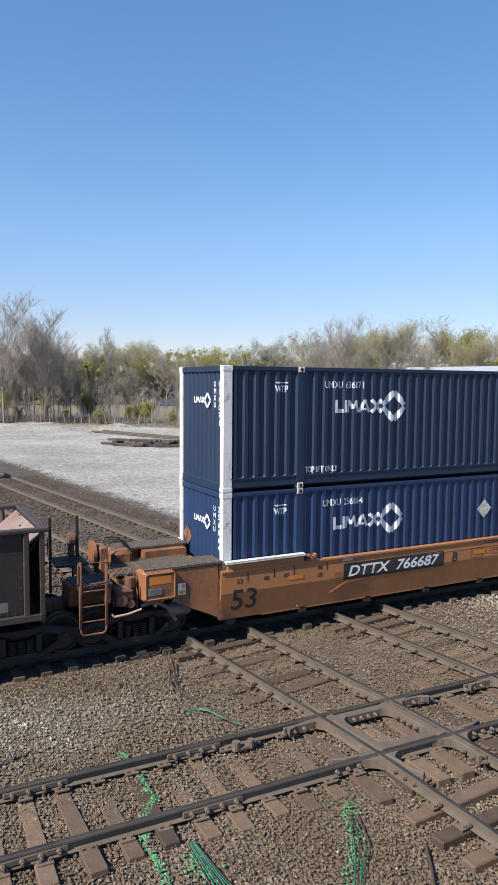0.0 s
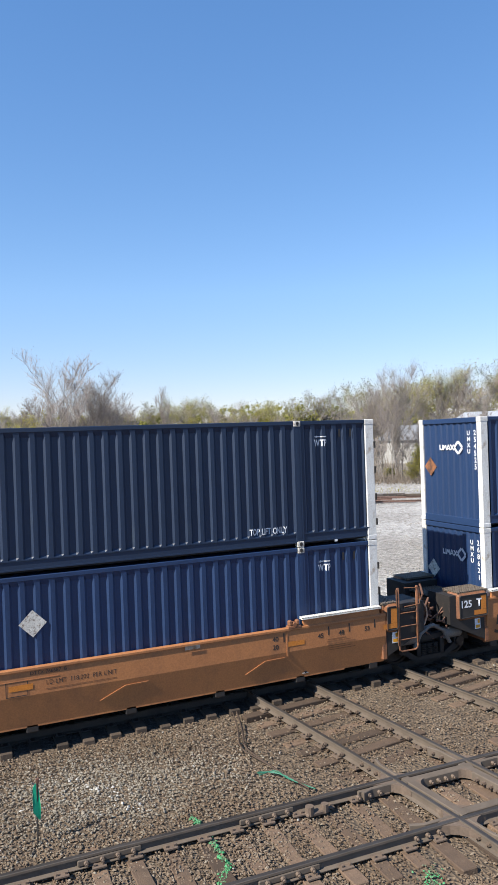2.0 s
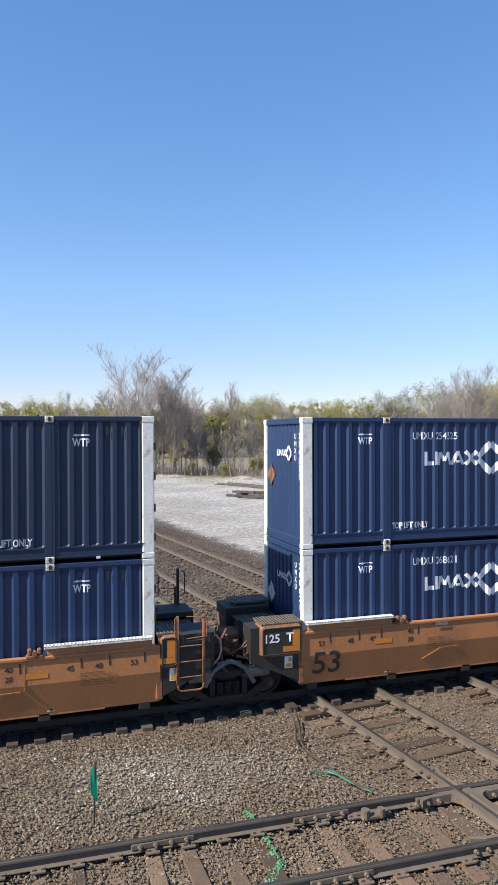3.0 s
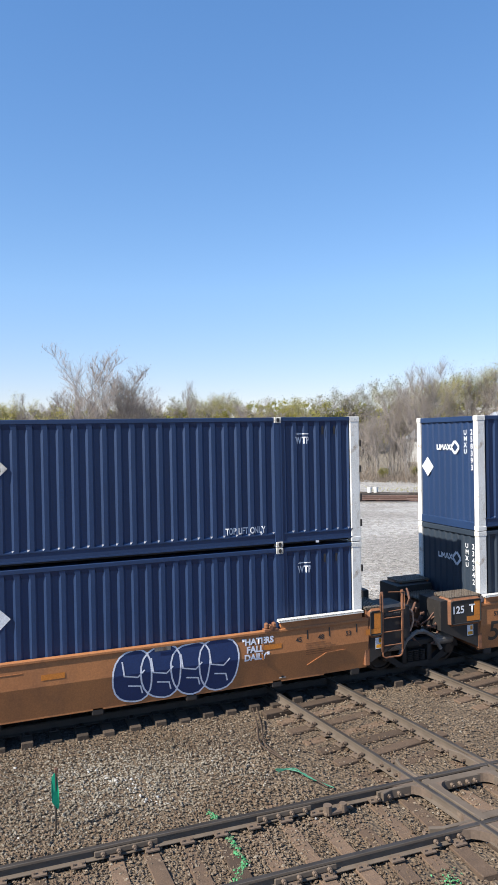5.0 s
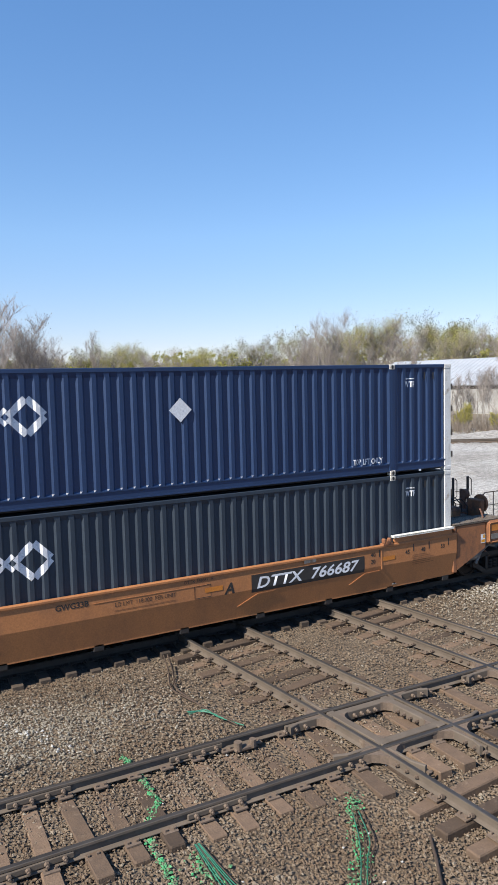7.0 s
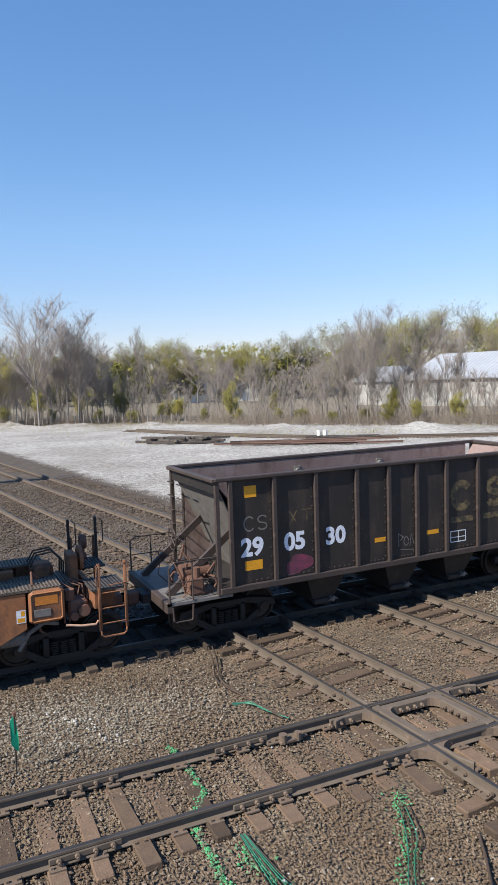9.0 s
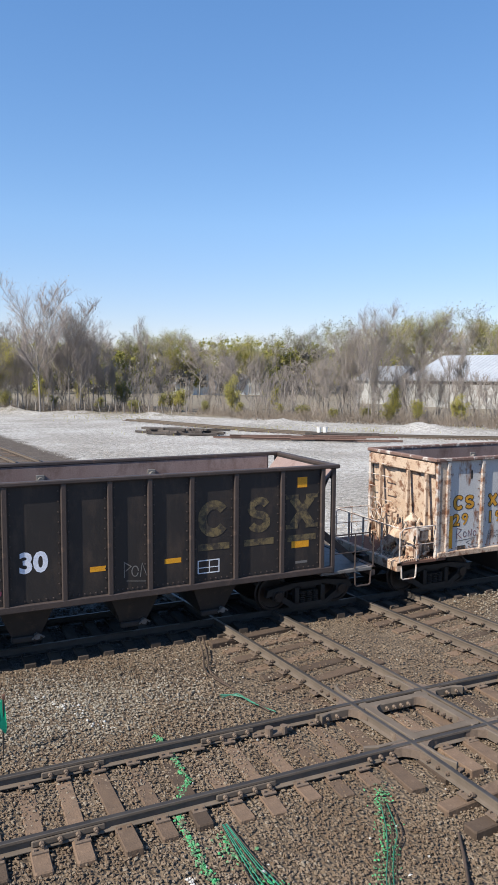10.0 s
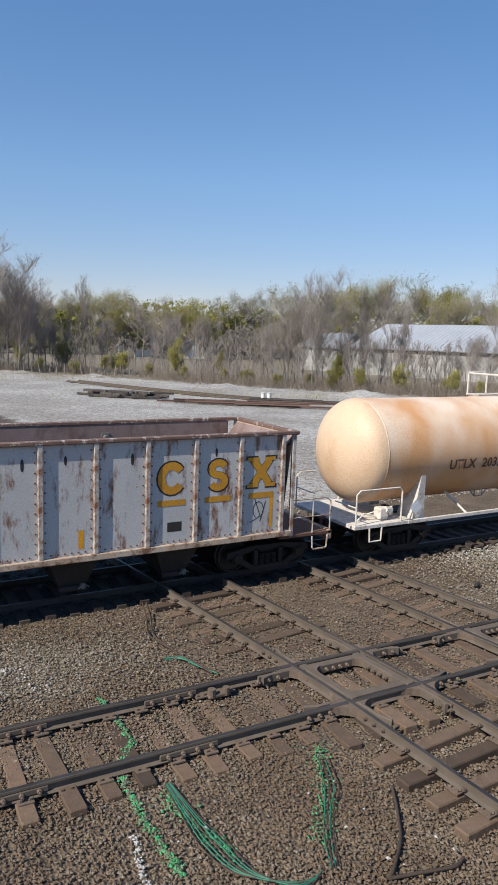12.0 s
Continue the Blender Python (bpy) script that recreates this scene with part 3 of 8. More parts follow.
def paint(name, polys, mat, parent, y, ripple=None, label="", face="-y", x0=0.0):
    """Painted flat patches, each a list of (x, z), on the plane y (or on the plane x0 for an end)."""
    bm = bmesh.new()
    lift, shared = 0, {}
    for poly in polys:
        keys = [(round(px, 5), round(pz, 5)) for px, pz in poly]
        if sum(k in shared for k in keys) < 2:
            lift, shared = lift + 1, {}
        for k in keys:
            if k not in shared:
                d = 0.0005 * (lift % 6)
                shared[k] = bm.verts.new((k[0], y - d, k[1]) if face == "-y" else (x0 - d, -k[0], k[1]))
        ring = [shared[k] for k in dict.fromkeys(keys)]
        if len(ring) > 2 and not bm.faces.get(ring):
            bm.faces.new(ring)
    ripple_paint(bm, ripple)
    me = bpy.data.meshes.new(name)
    bm.to_mesh(me)
    bm.free()
    me.materials.append(mat)
    return part(name, me, mat, parent, label)


def rect(x0, x1, z0, z1):
    return [(x0, z0), (x1, z0), (x1, z1), (x0, z1)]


def stroke(pts, w):
    """A bent band of width w as quads that share their mitred joints."""
    P = [Vector(p) for i, p in enumerate(pts) if not i or (Vector(p) - Vector(pts[i - 1])).length > 1e-3]
    sides = []
    for i, p in enumerate(P):
        a = (p - P[i - 1]).normalized() if i else (P[1] - p).normalized()
        b = (P[i + 1] - p).normalized() if i < len(P) - 1 else a
        n = Vector((-(a + b).y, (a + b).x))
        n = n.normalized() if n.length > 1e-6 else Vector((-a.y, a.x))
        k = w / 2 / max(0.45, n.dot(Vector((-a.y, a.x))))
        sides.append((tuple(p - n * k), tuple(p + n * k)))
    return [[sides[i][0], sides[i + 1][0], sides[i + 1][1], sides[i][1]] for i in range(len(P) - 1)]


def wheelset_mesh():
    mb = Mb()
    mb.cyl((0, -1.12, 0), (0, 1.12, 0), 0.075, 10)
    for s in (-1, 1):
        y = s * 0.70
        rings = [(0.455, 0.0), (0.455, 0.03), (0.42, 0.045), (0.415, 0.135), (0.36, 0.14), (0.345, 0.10), (0.15, 0.06), (0.13, 0.14), (0.0001, 0.14)]
        n = 24
        verts = [(r * math.cos(2 * math.pi * i / n), y + s * (d - 0.02), r * math.sin(2 * math.pi * i / n)) for r, d in [(0.0001, 0.0)] + rings for i in range(n)]
        faces = [(k * n + i, k * n + (i + 1) % n, (k + 1) * n + (i + 1) % n, (k + 1) * n + i) for k in range(len(rings)) for i in range(n)]
        mb.add(verts, faces)
        for i in range(3):
            a = 2 * math.pi * i / 3
            mb.cyl((0.09 * math.cos(a), s * 1.12, 0.09 * math.sin(a)), (0.09 * math.cos(a), s * 1.15, 0.09 * math.sin(a)), 0.02, 6)
        mb.cyl((0, s * 1.0, 0), (0, s * 1.14, 0), 0.12, 12)
    return mb.mesh("wheelset", WHEELSTEEL, 40)


def truck_mesh(mat):
    mb = Mb()
    side = [(-1.2, 0.52), (-1.2, 0.74), (-1.0, 0.80), (-0.55, 0.86), (0.55, 0.86), (1.0, 0.80), (1.2, 0.74), (1.2, 0.52), (1.02, 0.50), (0.55, 0.30), (0.42, 0.24), (-0.42, 0.24), (-0.55, 0.30), (-1.02, 0.50)]
    for s in (-1, 1):
        y0, y1 = s * 0.92, s * 1.08
        # a cast frame: top and bottom members, columns and the spring nest between them
        mb.prism([(-1.2, 0.60), (-1.15, 0.78), (-0.5, 0.88), (0.5, 0.88), (1.15, 0.78), (1.2, 0.60), (1.0, 0.64), (0.45, 0.76), (-0.45, 0.76), (-1.0, 0.64)], "y", y0, y1)
        mb.prism([(-1.05, 0.62), (-0.9, 0.68), (-0.42, 0.37), (0.42, 0.37), (0.9, 0.68), (1.05, 0.62), (0.48, 0.25), (-0.48, 0.25)], "y", y0, y1)
        for x in (-0.36, 0.36):
            mb.box(x - 0.06, x + 0.06, min(y0, y1), max(y0, y1), 0.34, 0.80, 0.01)
        for x in (-0.18, 0.0, 0.18):
            for k in range(6):
                z = 0.39 + k * 0.045
                mb.cyl((x, s * 1.0, z), (x, s * 1.0, z + 0.026), 0.085, 10)
        for x in (-1.1, 1.1):
            mb.box(x * 0.8 - 0.14, x * 0.8 + 0.14, min(y0, y1) - 0.02, max(y0, y1) + 0.02, 0.50, 0.72, 0.02)
    mb.box(-0.22, 0.22, -0.98, 0.98, 0.66, 0.86, 0.02)
    mb.cyl((0, 0, 0.8), (0, 0, 1.0), 0.25, 16)
    return mb.mesh("truck", mat, 35)


WHEEL_ME, TRUCK_ME = wheelset_mesh(), truck_mesh(TRUCKSTEEL)


def truck(parent, x, name="truck"):
    ob = part(name, TRUCK_ME, TRUCKSTEEL, parent, "cast steel two-axle truck")
    ob.matrix_basis = pose(x, 0, 0)
    for dx in (-0.88, 0.88):
        w = part("wheelset", WHEEL_ME, WHEELSTEEL, ob, "worn steel wheels on an axle")
        w.matrix_basis = pose(dx, 0, 0.60)
        WHEELS.append((w, dx))
    return ob


def coupler(parent, x, s):
    mb = Mb().box(min(x, x + s * 0.5), max(x, x + s * 0.5), -0.09, 0.09, 0.92, 1.10, 0.02)
    mb.box(min(x + s * 0.45, x + s * 0.75), max(x + s * 0.45, x + s * 0.75), -0.17, 0.14, 0.86, 1.14, 0.04)
    mb.tube([(x, 0.3, 0.95), (x + s * 0.3, 0.32, 0.75), (x + s * 0.6, 0.2, 0.72), (x + s * 0.75, 0.05, 0.85)], 0.025)
    part("coupler", mb, RUST, parent, "rusty knuckle coupler with air hose")


# ---------------------------------------------------------------- containers
CL, CW, CH = 16.154, 2.59, 2.896


class Corrugation:
    """Vertical corrugation of a sheet between a and b, as a depth over the length."""

    def __init__(self, spans, pitch=0.29, deep=0.038):
        self.knots, self.deep, pts = [], deep, []
        for a, b in spans:
            n = max(1, round((b - a) / pitch))
            p = (b - a) / n
            for i in range(n):
                x = a + i * p
                pts += [(x, 0), (x + 0.30 * p, 0), (x + 0.46 * p, deep), (x + 0.84 * p, deep)]
            pts += [(b, 0)]
        self.pts = pts
        self.knots = [p[0] for p in pts]

    def depth(self, x):
        return float(np.interp(x, self.knots, [p[1] for p in self.pts]))


SIDE_RIP = Corrugation([(0.26, 1.95), (2.15, 14.01), (14.21, CL - 0.26)])
END_RIP = Corrugation([(-CW / 2 + 0.17, CW / 2 - 0.17)], 0.25, 0.03)


def sheet(rip, z0, z1, flip, plane):
    mb = Mb()
    for (x0, d0), (x1, d1) in zip(rip.pts, rip.pts[1:]):
        if plane == "y":
            q = [(x0, flip + (d0 if flip < 0 else -d0), z0), (x1, flip + (d1 if flip < 0 else -d1), z0)]
        else:
            q = [(flip + d0, x0, z0), (flip + d1, x1, z0)]
        mb.add(q + [(a, b, z1) for a, b, _ in reversed(q)], [(0, 1, 2, 3)])
    # slanted caps that close the hollows at head and foot
    for (x0, d0), (x1, d1) in zip(rip.pts, rip.pts[1:]):
        if plane == "y" and max(d0, d1) > 0:
            s = 1 if flip < 0 else -1
            for z, dz in ((z1, -0.10), (z0, 0.05)):
                mb.add([(x0, flip, z), (x1, flip, z), (x1, flip + s * d1, z + dz), (x0, flip + s * d0, z + dz)], [(0, 1, 2, 3)])
    return mb


def container_meshes(mat):
    m = {}
    hw = CW / 2
    m["side"] = sheet(SIDE_RIP, 0.30, CH - 0.10, -hw + 0.012, "y").mesh("side_panel", mat)
    m["side2"] = sheet(SIDE_RIP, 0.30, CH - 0.10, hw - 0.012, "y").mesh("side_panel", mat)
    m["end"] = sheet(END_RIP, 0.20, CH - 0.14, 0.03, "x").mesh("end_panel", mat)
    m["door"] = Mb().box(CL - 0.06, CL - 0.02, -hw + 0.17, -0.01, 0.2, CH - 0.14, 0.01).box(CL - 0.06, CL - 0.02, 0.01, hw - 0.17, 0.2, CH - 0.14, 0.01).mesh("door", mat)
    m["roof"] = Mb().box(0.05, CL - 0.05, -hw + 0.04, hw - 0.04, CH - 0.06, CH - 0.015).mesh("roof", mat)
    m["floor"] = Mb().box(0.05, CL - 0.05, -hw + 0.22, hw - 0.22, 0.03, 0.16).mesh("floor_pan", BLACKSTEEL)
    return m


def frame_meshes(mat):
    hw = CW / 2
    m = {}
    for n, s in (("n", -1), ("f", 1)):
        a, b = sorted((s * hw, s * (hw - 0.07)))
        m["bottom" + n] = Mb().prism([(s * (hw - dy), z) for dy, z in ((0, 0.10), (0, 0.13), (0.018, 0.13), (0.018, 0.285), (0, 0.285), (0, 0.312), (0.09, 0.312), (0.09, 0.10))], "x", 0.18, CL - 0.18).mesh("bottom_rail", mat)
        m["top" + n] = Mb().box(0.18, CL - 0.18, a, b, CH - 0.10, CH - 0.004, 0.012).mesh("top_rail", mat)
        a, b = sorted((s * (hw + 0.004), s * (hw - 0.06)))
        m["mid" + n] = Mb().box(-0.10, 0.10, a, b, 0.12, CH - 0.12, 0.008).box(-0.035, 0.035, a - 0.004 if s < 0 else a, b if s < 0 else b + 0.004, 0.2, CH - 0.2).mesh("intermediate_post", mat)
    m["head"] = Mb().box(0.0, 0.10, -hw + 0.16, hw - 0.16, CH - 0.14, CH - 0.005, 0.01).mesh("header", mat)
    m["sill"] = Mb().box(0.0, 0.10, -hw + 0.16, hw - 0.16, 0.0, 0.2, 0.01).mesh("sill", mat)
    return m


def casting_mesh():
    mb = Mb().box(-0.085, 0.085, -0.08, 0.08, 0, 0.13, 0.012)
    mb.cyl((0, -0.082, 0.065), (0, -0.05, 0.065), 0.001, 8)
    return mb.mesh("corner_casting", CASTING)


POST_ME = Mb().box(-0.02, 0.23, 0, 0.16, 0.0, CH - 0.018, 0.02).box(-0.026, 0.236, -0.006, 0.166, 0.0, 0.12, 0.014).box(-0.026, 0.236, -0.006, 0.166, CH - 0.13, CH, 0.014).mesh("corner_post", WHITE)
HINGE_ME = Mb().box(0, 0.04, -0.02, 0.03, 0, 0.16, 0.006).mesh("hinge", BLACKSTEEL)
CASTING_ME = casting_mesh()
HOLE_ME = Mb().prism([(0.035 * math.cos(a), 0.05 * math.sin(a)) for a in [i * math.pi / 5 for i in range(10)]], "y", 0, 0.004).mesh("casting_hole", BLACK)


def diamond_ring(cx, cz, r, w):
    """Four bars set as a diamond, with a small gap at each corner."""
    polys = []
    for i in range(4):
        a, b = math.pi / 2 * i, math.pi / 2 * (i + 1)
        p = Vector((cx + r * math.cos(a), cz + r * math.sin(a)))
        q = Vector((cx + r * math.cos(b), cz + r * math.sin(b)))
        polys += stroke([tuple(p.lerp(q, 0.04)), tuple(p.lerp(q, 0.96))], w)
    return polys


def mark_band(x, z, w, h, t):
    """The owner's mark as plain strokes: a bracket, a saw-tooth and a cross."""
    cw, step = w * 0.225, w * 0.258
    glyph = lambda k, pts, tt: stroke([(x + k * step + px * cw, z + pz * h) for px, pz in pts], tt)
    out = glyph(0, [(0.1, 1), (0.1, 0.12), (0.75, 0.12)], t) + glyph(0, [(0.93, 0), (0.93, 1)], t * 0.7)
    out += glyph(1, [(0.02, 0), (0.16, 0.95)], t * 0.8) + glyph(1, [(0.2, 0.95), (0.5, 0.3)], t * 0.75) + glyph(1, [(0.5, 0.3), (0.8, 0.95)], t * 0.75) + glyph(1, [(0.84, 0.95), (0.98, 0)], t * 0.8)
    out += glyph(2, [(0.0, 0), (0.48, 1)], t * 0.85) + glyph(2, [(0.52, 1), (1.0, 0)], t * 0.85) + glyph(2, [(0.3, 0.25), (0.7, 0.25)], t * 0.6)
    out += glyph(3, [(0.0, 1), (0.98, 0)], t * 0.95) + glyph(3, [(0.0, 0), (0.98, 1)], t * 0.95)
    return out


def placard(parent, x, z, y, mat, size=0.24, face="-y", x0=0.0):
    return paint("placard", [[(x - size, z), (x, z - size), (x + size, z), (x, z + size)]], mat, parent, y, face=face, x0=x0, label="tilted square placard")


def container(x, z, mat, code, label, top, placards=(), end_placard=None):
    c = car("shipping_container", x, label, "shipping container", "double-stacked containers", z)
    hw = CW / 2
    cm, fm = container_meshes(mat), frame_meshes(mat)
    for key in ("side", "side2", "end", "door", "roof", "floor"):
        part(cm[key].name.split(".")[0], cm[key], mat, c)
    for key in ("bottomn", "bottomf", "topn", "topf", "head", "sill"):
        part(fm[key].name.split(".")[0], fm[key], mat, c)
    for px, py in ((0, -hw), (0, hw - 0.16), (CL - 0.21, -hw), (CL - 0.21, hw - 0.16)):
        p = part("corner_post", POST_ME, WHITE, c, "white corner post with worn paint")
        p.matrix_basis = pose(px, py, 0)
        if px > 1 and py < 0:
            for hz in (0.35, 0.95, 1.6, 2.2):
                h = part("hinge", HINGE_ME, BLACKSTEEL, p)
                h.matrix_basis = pose(0.215, -0.01, hz)
    for px in (2.05, 14.11):
        for key, s in (("midn", -1), ("midf", 1)):
            p = part("intermediate_post", fm[key], mat, c)
            p.matrix_basis = pose(px, 0, 0)
            for cz in (0.0, CH - 0.13):
                k = part("corner_casting", CASTING_ME, CASTING, p, "scuffed white lifting casting")
                k.matrix_basis = pose(0, s * (hw - 0.062), cz)
                if s < 0:
                    h = part("casting_hole", HOLE_ME, BLACK, p)
                    h.matrix_basis = pose(0, -hw - 0.0235, cz + 0.065)
    y = -hw + 0.008
    kw = dict(ripple=SIDE_RIP)
    for lx in (1.35, 14.55):
        letters("lettering", "WTP", 0.215, LETTER, c, lx, y, 2.30, wide=0.72, bold=0.006, **kw)
        paint("arrow", [rect(lx + 0.05, lx + 0.34, 2.505, 2.53), [(lx + 0.0, 2.517), (lx + 0.09, 2.488), (lx + 0.09, 2.546)]], LETTER, c, y, **kw)
    letters("container_number", code, 0.235, LETTER, c, 2.72, y, 2.40, wide=0.80, bold=0.003, spacing=1.05, **kw)
    paint("owner_mark", mark_band(3.05, 1.80, 1.42, 0.31, 0.095), LETTER, c, y, label="white painted owner mark", **kw)
    paint("diamond_mark", diamond_ring(4.86, 1.95, 0.37, 0.15), LETTER, c, y, label="white diamond mark", **kw)
    if top:
        for lx in (2.2, 12.85):
            letters("lettering", "TOP LIFT ONLY", 0.20, LETTER, c, lx, y, 0.36, wide=0.66, bold=0.005, **kw)
    for px, pm in placards:
        placard(c, px, 1.95, y - 0.004, pm, 0.27)
    paint("data_plate", [rect(15.0, 15.08, 0.05, 0.10)], LETTER, c, -hw - 0.003)
    # vents near the right end, under the top rail
    for vx in (15.2, 15.5):
        paint("vent_slot", [rect(vx, vx + 0.05, 2.5, 2.68)], BLACK, c, y)
    # front end: mark, number down the edge, scuffed placards
    ex = 0.022
    paint("end_mark", mark_band(-0.42, 2.02, 0.60, 0.15, 0.04), LETTER, c, 0, face="-x", x0=ex)
    paint("end_diamond", diamond_ring(0.36, 2.09, 0.17, 0.07), LETTER, c, 0, face="-x", x0=ex)
    letters("end_number", "\n".join(code.split()[1]), 0.19, LETTER, c, ex, -0.98, 2.42, face="-x", bold=0.004, line=0.95)
    letters("end_number", "\n".join(code.split()[0]), 0.17, LETTER, c, ex, -0.72, 2.42, face="-x", bold=0.004, line=0.95)
    paint("edge_stripe", [rect(1.24, 1.28, 0.3, 1.9)], YELLOW, c, 0, face="-x", x0=-0.004)
    if end_placard:
        placard(c, -0.85, 1.55, 0, end_placard, 0.27, "-x", ex)
    return c


# ---------------------------------------------------------------- the articulated well car
FOLD, SLANT = 1.14, 0.19       # the side sheet leans inwards below the fold


def grate(mb, x0, x1, y0, y1, z):
    """A walkway grating: bearing bars and cross bars in a frame."""
    mb.box(x0, x1, y0, y0 + 0.02, z - 0.03, z).box(x0, x1, y1 - 0.02, y1, z - 0.03, z)
    n = max(2, int((x1 - x0) / 0.07))
    for i in range(n + 1):
        x = x0 + (x1 - x0 - 0.025) * i / n
        mb.box(x, x + 0.025, y0, y1, z - 0.025, z - 0.002)
    k = max(1, int((y1 - y0) / 0.09))
    for i in range(1, k):
        y = y0 + (y1 - y0) * i / k
        mb.box(x0, x1, y - 0.008, y + 0.008, z - 0.022, z - 0.001)
    mb.box(x0, x1, y0, y1, z - 0.05, z - 0.04)
    return mb


def ladder(parent, m, h0, h1, w, rungs, mat):
    mb = Mb().box(-0.03, 0.03, -0.02, 0.02, h0 + 0.15, h1, 0.006).box(w - 0.03, w + 0.03, -0.02, 0.02, h0 + 0.15, h1, 0.006)
    mb.tube([(0, 0, h0 + 0.16), (0.02, 0, h0 + 0.04), (0.08, 0, h0), (w - 0.08, 0, h0), (w - 0.02, 0, h0 + 0.04), (w, 0, h0 + 0.16)], 0.02)
    ld = part("ladder", mb, mat, parent, "rusty side ladder with grab irons", smooth=40)
    ld.matrix_basis = m
    for z in rungs:
        part("rung", Mb().cyl((0, 0, z), (w, 0, z), 0.016, 6), mat, ld)
    for x in (-0.06, w + 0.06):
        part("grab_iron", Mb().tube([(x * 0.3, 0, h1 - 0.02), (x, -0.02, h1 - 0.05), (x, -0.02, h1 - 0.45), (x * 0.3, 0, h1 - 0.48)], 0.012), mat, ld)


def end_platform(u, xe, s, box_near, box_far, ladder_near, long):
    """The structure outside the well at one end; s is the way outwards, long for an end of the whole car."""
    X = lambda d: xe + s * d
    bx = lambda mb, d0, d1, *r: mb.box(min(X(d0), X(d1)), max(X(d0), X(d1)), *r)
    reach = 3.3 if long else 1.55
    # bulkhead and centre sill
    mb = Mb()
    bx(mb, 0.02, 0.16, -1.38, 1.38, 0.55, 1.62, 0.02)
    bx(mb, 0.16, reach, -0.36, 0.36, 0.98, 1.46, 0.03)
    bx(mb, 0.16, reach * 0.7, -0.62, 0.62, 1.40, 1.56, 0.02)
    part("end_sill", mb, RUSTY, u, "rusty fabricated end sill")
    mb = Mb()
    for sy in (-1, 1):
        mb = Mb()
        mb.add([(X(0.16), sy * 1.38, 0.62), (X(0.16), sy * 0.5, 0.62), (X(1.25), sy * 0.5, 1.12), (X(1.25), sy * 1.38, 1.12),
                (X(0.16), sy * 1.38, 1.84), (X(0.16), sy * 0.5, 1.84), (X(1.25), sy * 0.5, 1.84), (X(1.25), sy * 1.38, 1.84)],
               [(0, 1, 2, 3), (4, 7, 6, 5), (0, 3, 7, 4), (1, 5, 6, 2), (0, 4, 5, 1), (3, 2, 6, 7)])
        part("side_bracket", mb, GRIMY_OCHRE if long else BLACKSTEEL, u, "tapering side bracket")
    for sy in (-1, 1):
        mb = Mb()
        bx(mb, box_near, box_far, *sorted((sy * 1.44, sy * 0.95)), 1.20, 1.88, 0.06)
        box = part("corner_box", mb, GRIMY_OCHRE, u, "ochre corner box with black panel")
        if sy < 0:
            mb = Mb()
            bx(mb, box_near + 0.04, box_far - 0.06, -1.448, -1.43, 1.26, 1.82, 0.008)
            part("panel", mb, RUSTY if long else BLACK, box, "framed panel")
            a, b = sorted((X(box_near + 0.04), X(box_far - 0.06)))
            part("panel_frame", Mb().tube([(a, -1.455, 1.30), (a, -1.455, 1.79), (a + 0.04, -1.455, 1.82), (b - 0.04, -1.455, 1.82), (b, -1.455, 1.79), (b, -1.455, 1.30), (b - 0.04, -1.455, 1.26), (a + 0.04, -1.455, 1.26), (a, -1.455, 1.30)], 0.014), ORANGE if long else BLACKSTEEL, box)
            if long:
                paint("reflector", [rect(a + 0.08, b - 0.08, 1.58, 1.76)], ORANGE_BRIGHT, box, -1.452, label="orange reflective patch")
                part("nameplate", Mb().box(a + 0.05, a + 0.38, -1.462, -1.44, 1.34, 1.5, 0.01), GREYSTEEL, box)
            else:
                paint("reflector", [rect(max(a, b) - 0.42, max(a, b) - 0.03, 1.30, 1.42), rect(max(a, b) - 0.2, max(a, b) - 0.03, 1.425, 1.78)], ORANGE_BRIGHT, box, -1.452, label="orange reflective patch")
    # yellow notice beside the well
    d_ = box_near - 0.24 if long else 0.30
    a, b = sorted((X(d_), X(d_ + 0.18)))
    z_ = 1.26 if long else 0.92
    paint("notice", [rect(a, b, z_, z_ + 0.26)], LETTER, u, -1.386, label="small white and yellow notice")
    paint("notice_print", [rect(a + 0.02, b - 0.02, z_ + 0.02, z_ + 0.10), rect(a + 0.09, b - 0.02, z_ + 0.14, z_ + 0.24)], YELLOW, u, -1.388)
    # walkway gratings over the platform
    mb = Mb()
    for y0, y1 in ((-1.40, -0.75), (0.75, 1.40)):
        d0, d1 = (0.05, box_far - 0.05)
        grate(mb, *sorted((X(d0), X(d1))), y0, y1, 1.915)
    grate(mb, *sorted((X(0.25), X(reach * 0.72))), -0.62, 0.62, 1.68)
    part("walkway", mb, GRATING, u, "perforated steel walkway")
    for y in (-1.35, -0.8, 0.8, 1.35):
        for d in (0.08, box_far - 0.12):
            mb = Mb()
            bx(mb, d, d + 0.05, y - 0.03, y + 0.03, 1.5, 1.88)
            part("walkway_bracket", mb, RUSTY, u)
    if ladder_near is None:
        return pipes(u, X, xe, s)
    # ladder at the outer corner
    for sy in (-1, 1):
        ladder(u, pose(min(X(ladder_near), X(ladder_near + 0.55)), sy * 1.44, 0), 0.70, 2.25, 0.55, (0.98, 1.3, 1.62), RUSTY)
    for y0, y1 in ((-1.42, -0.5), (0.5, 1.42)):
        part("crossover_step", grate(Mb(), *sorted((X(ladder_near - 0.15), X(ladder_near + 0.6))), y0, y1, 1.72), DECKDARK, u, "dark crossover step grating")
    mb = Mb()
    bx(mb, ladder_near - 0.1, ladder_near + 0.02, -1.40, 1.40, 1.30, 1.68, 0.01)
    part("step_support", mb, RUSTY, u)
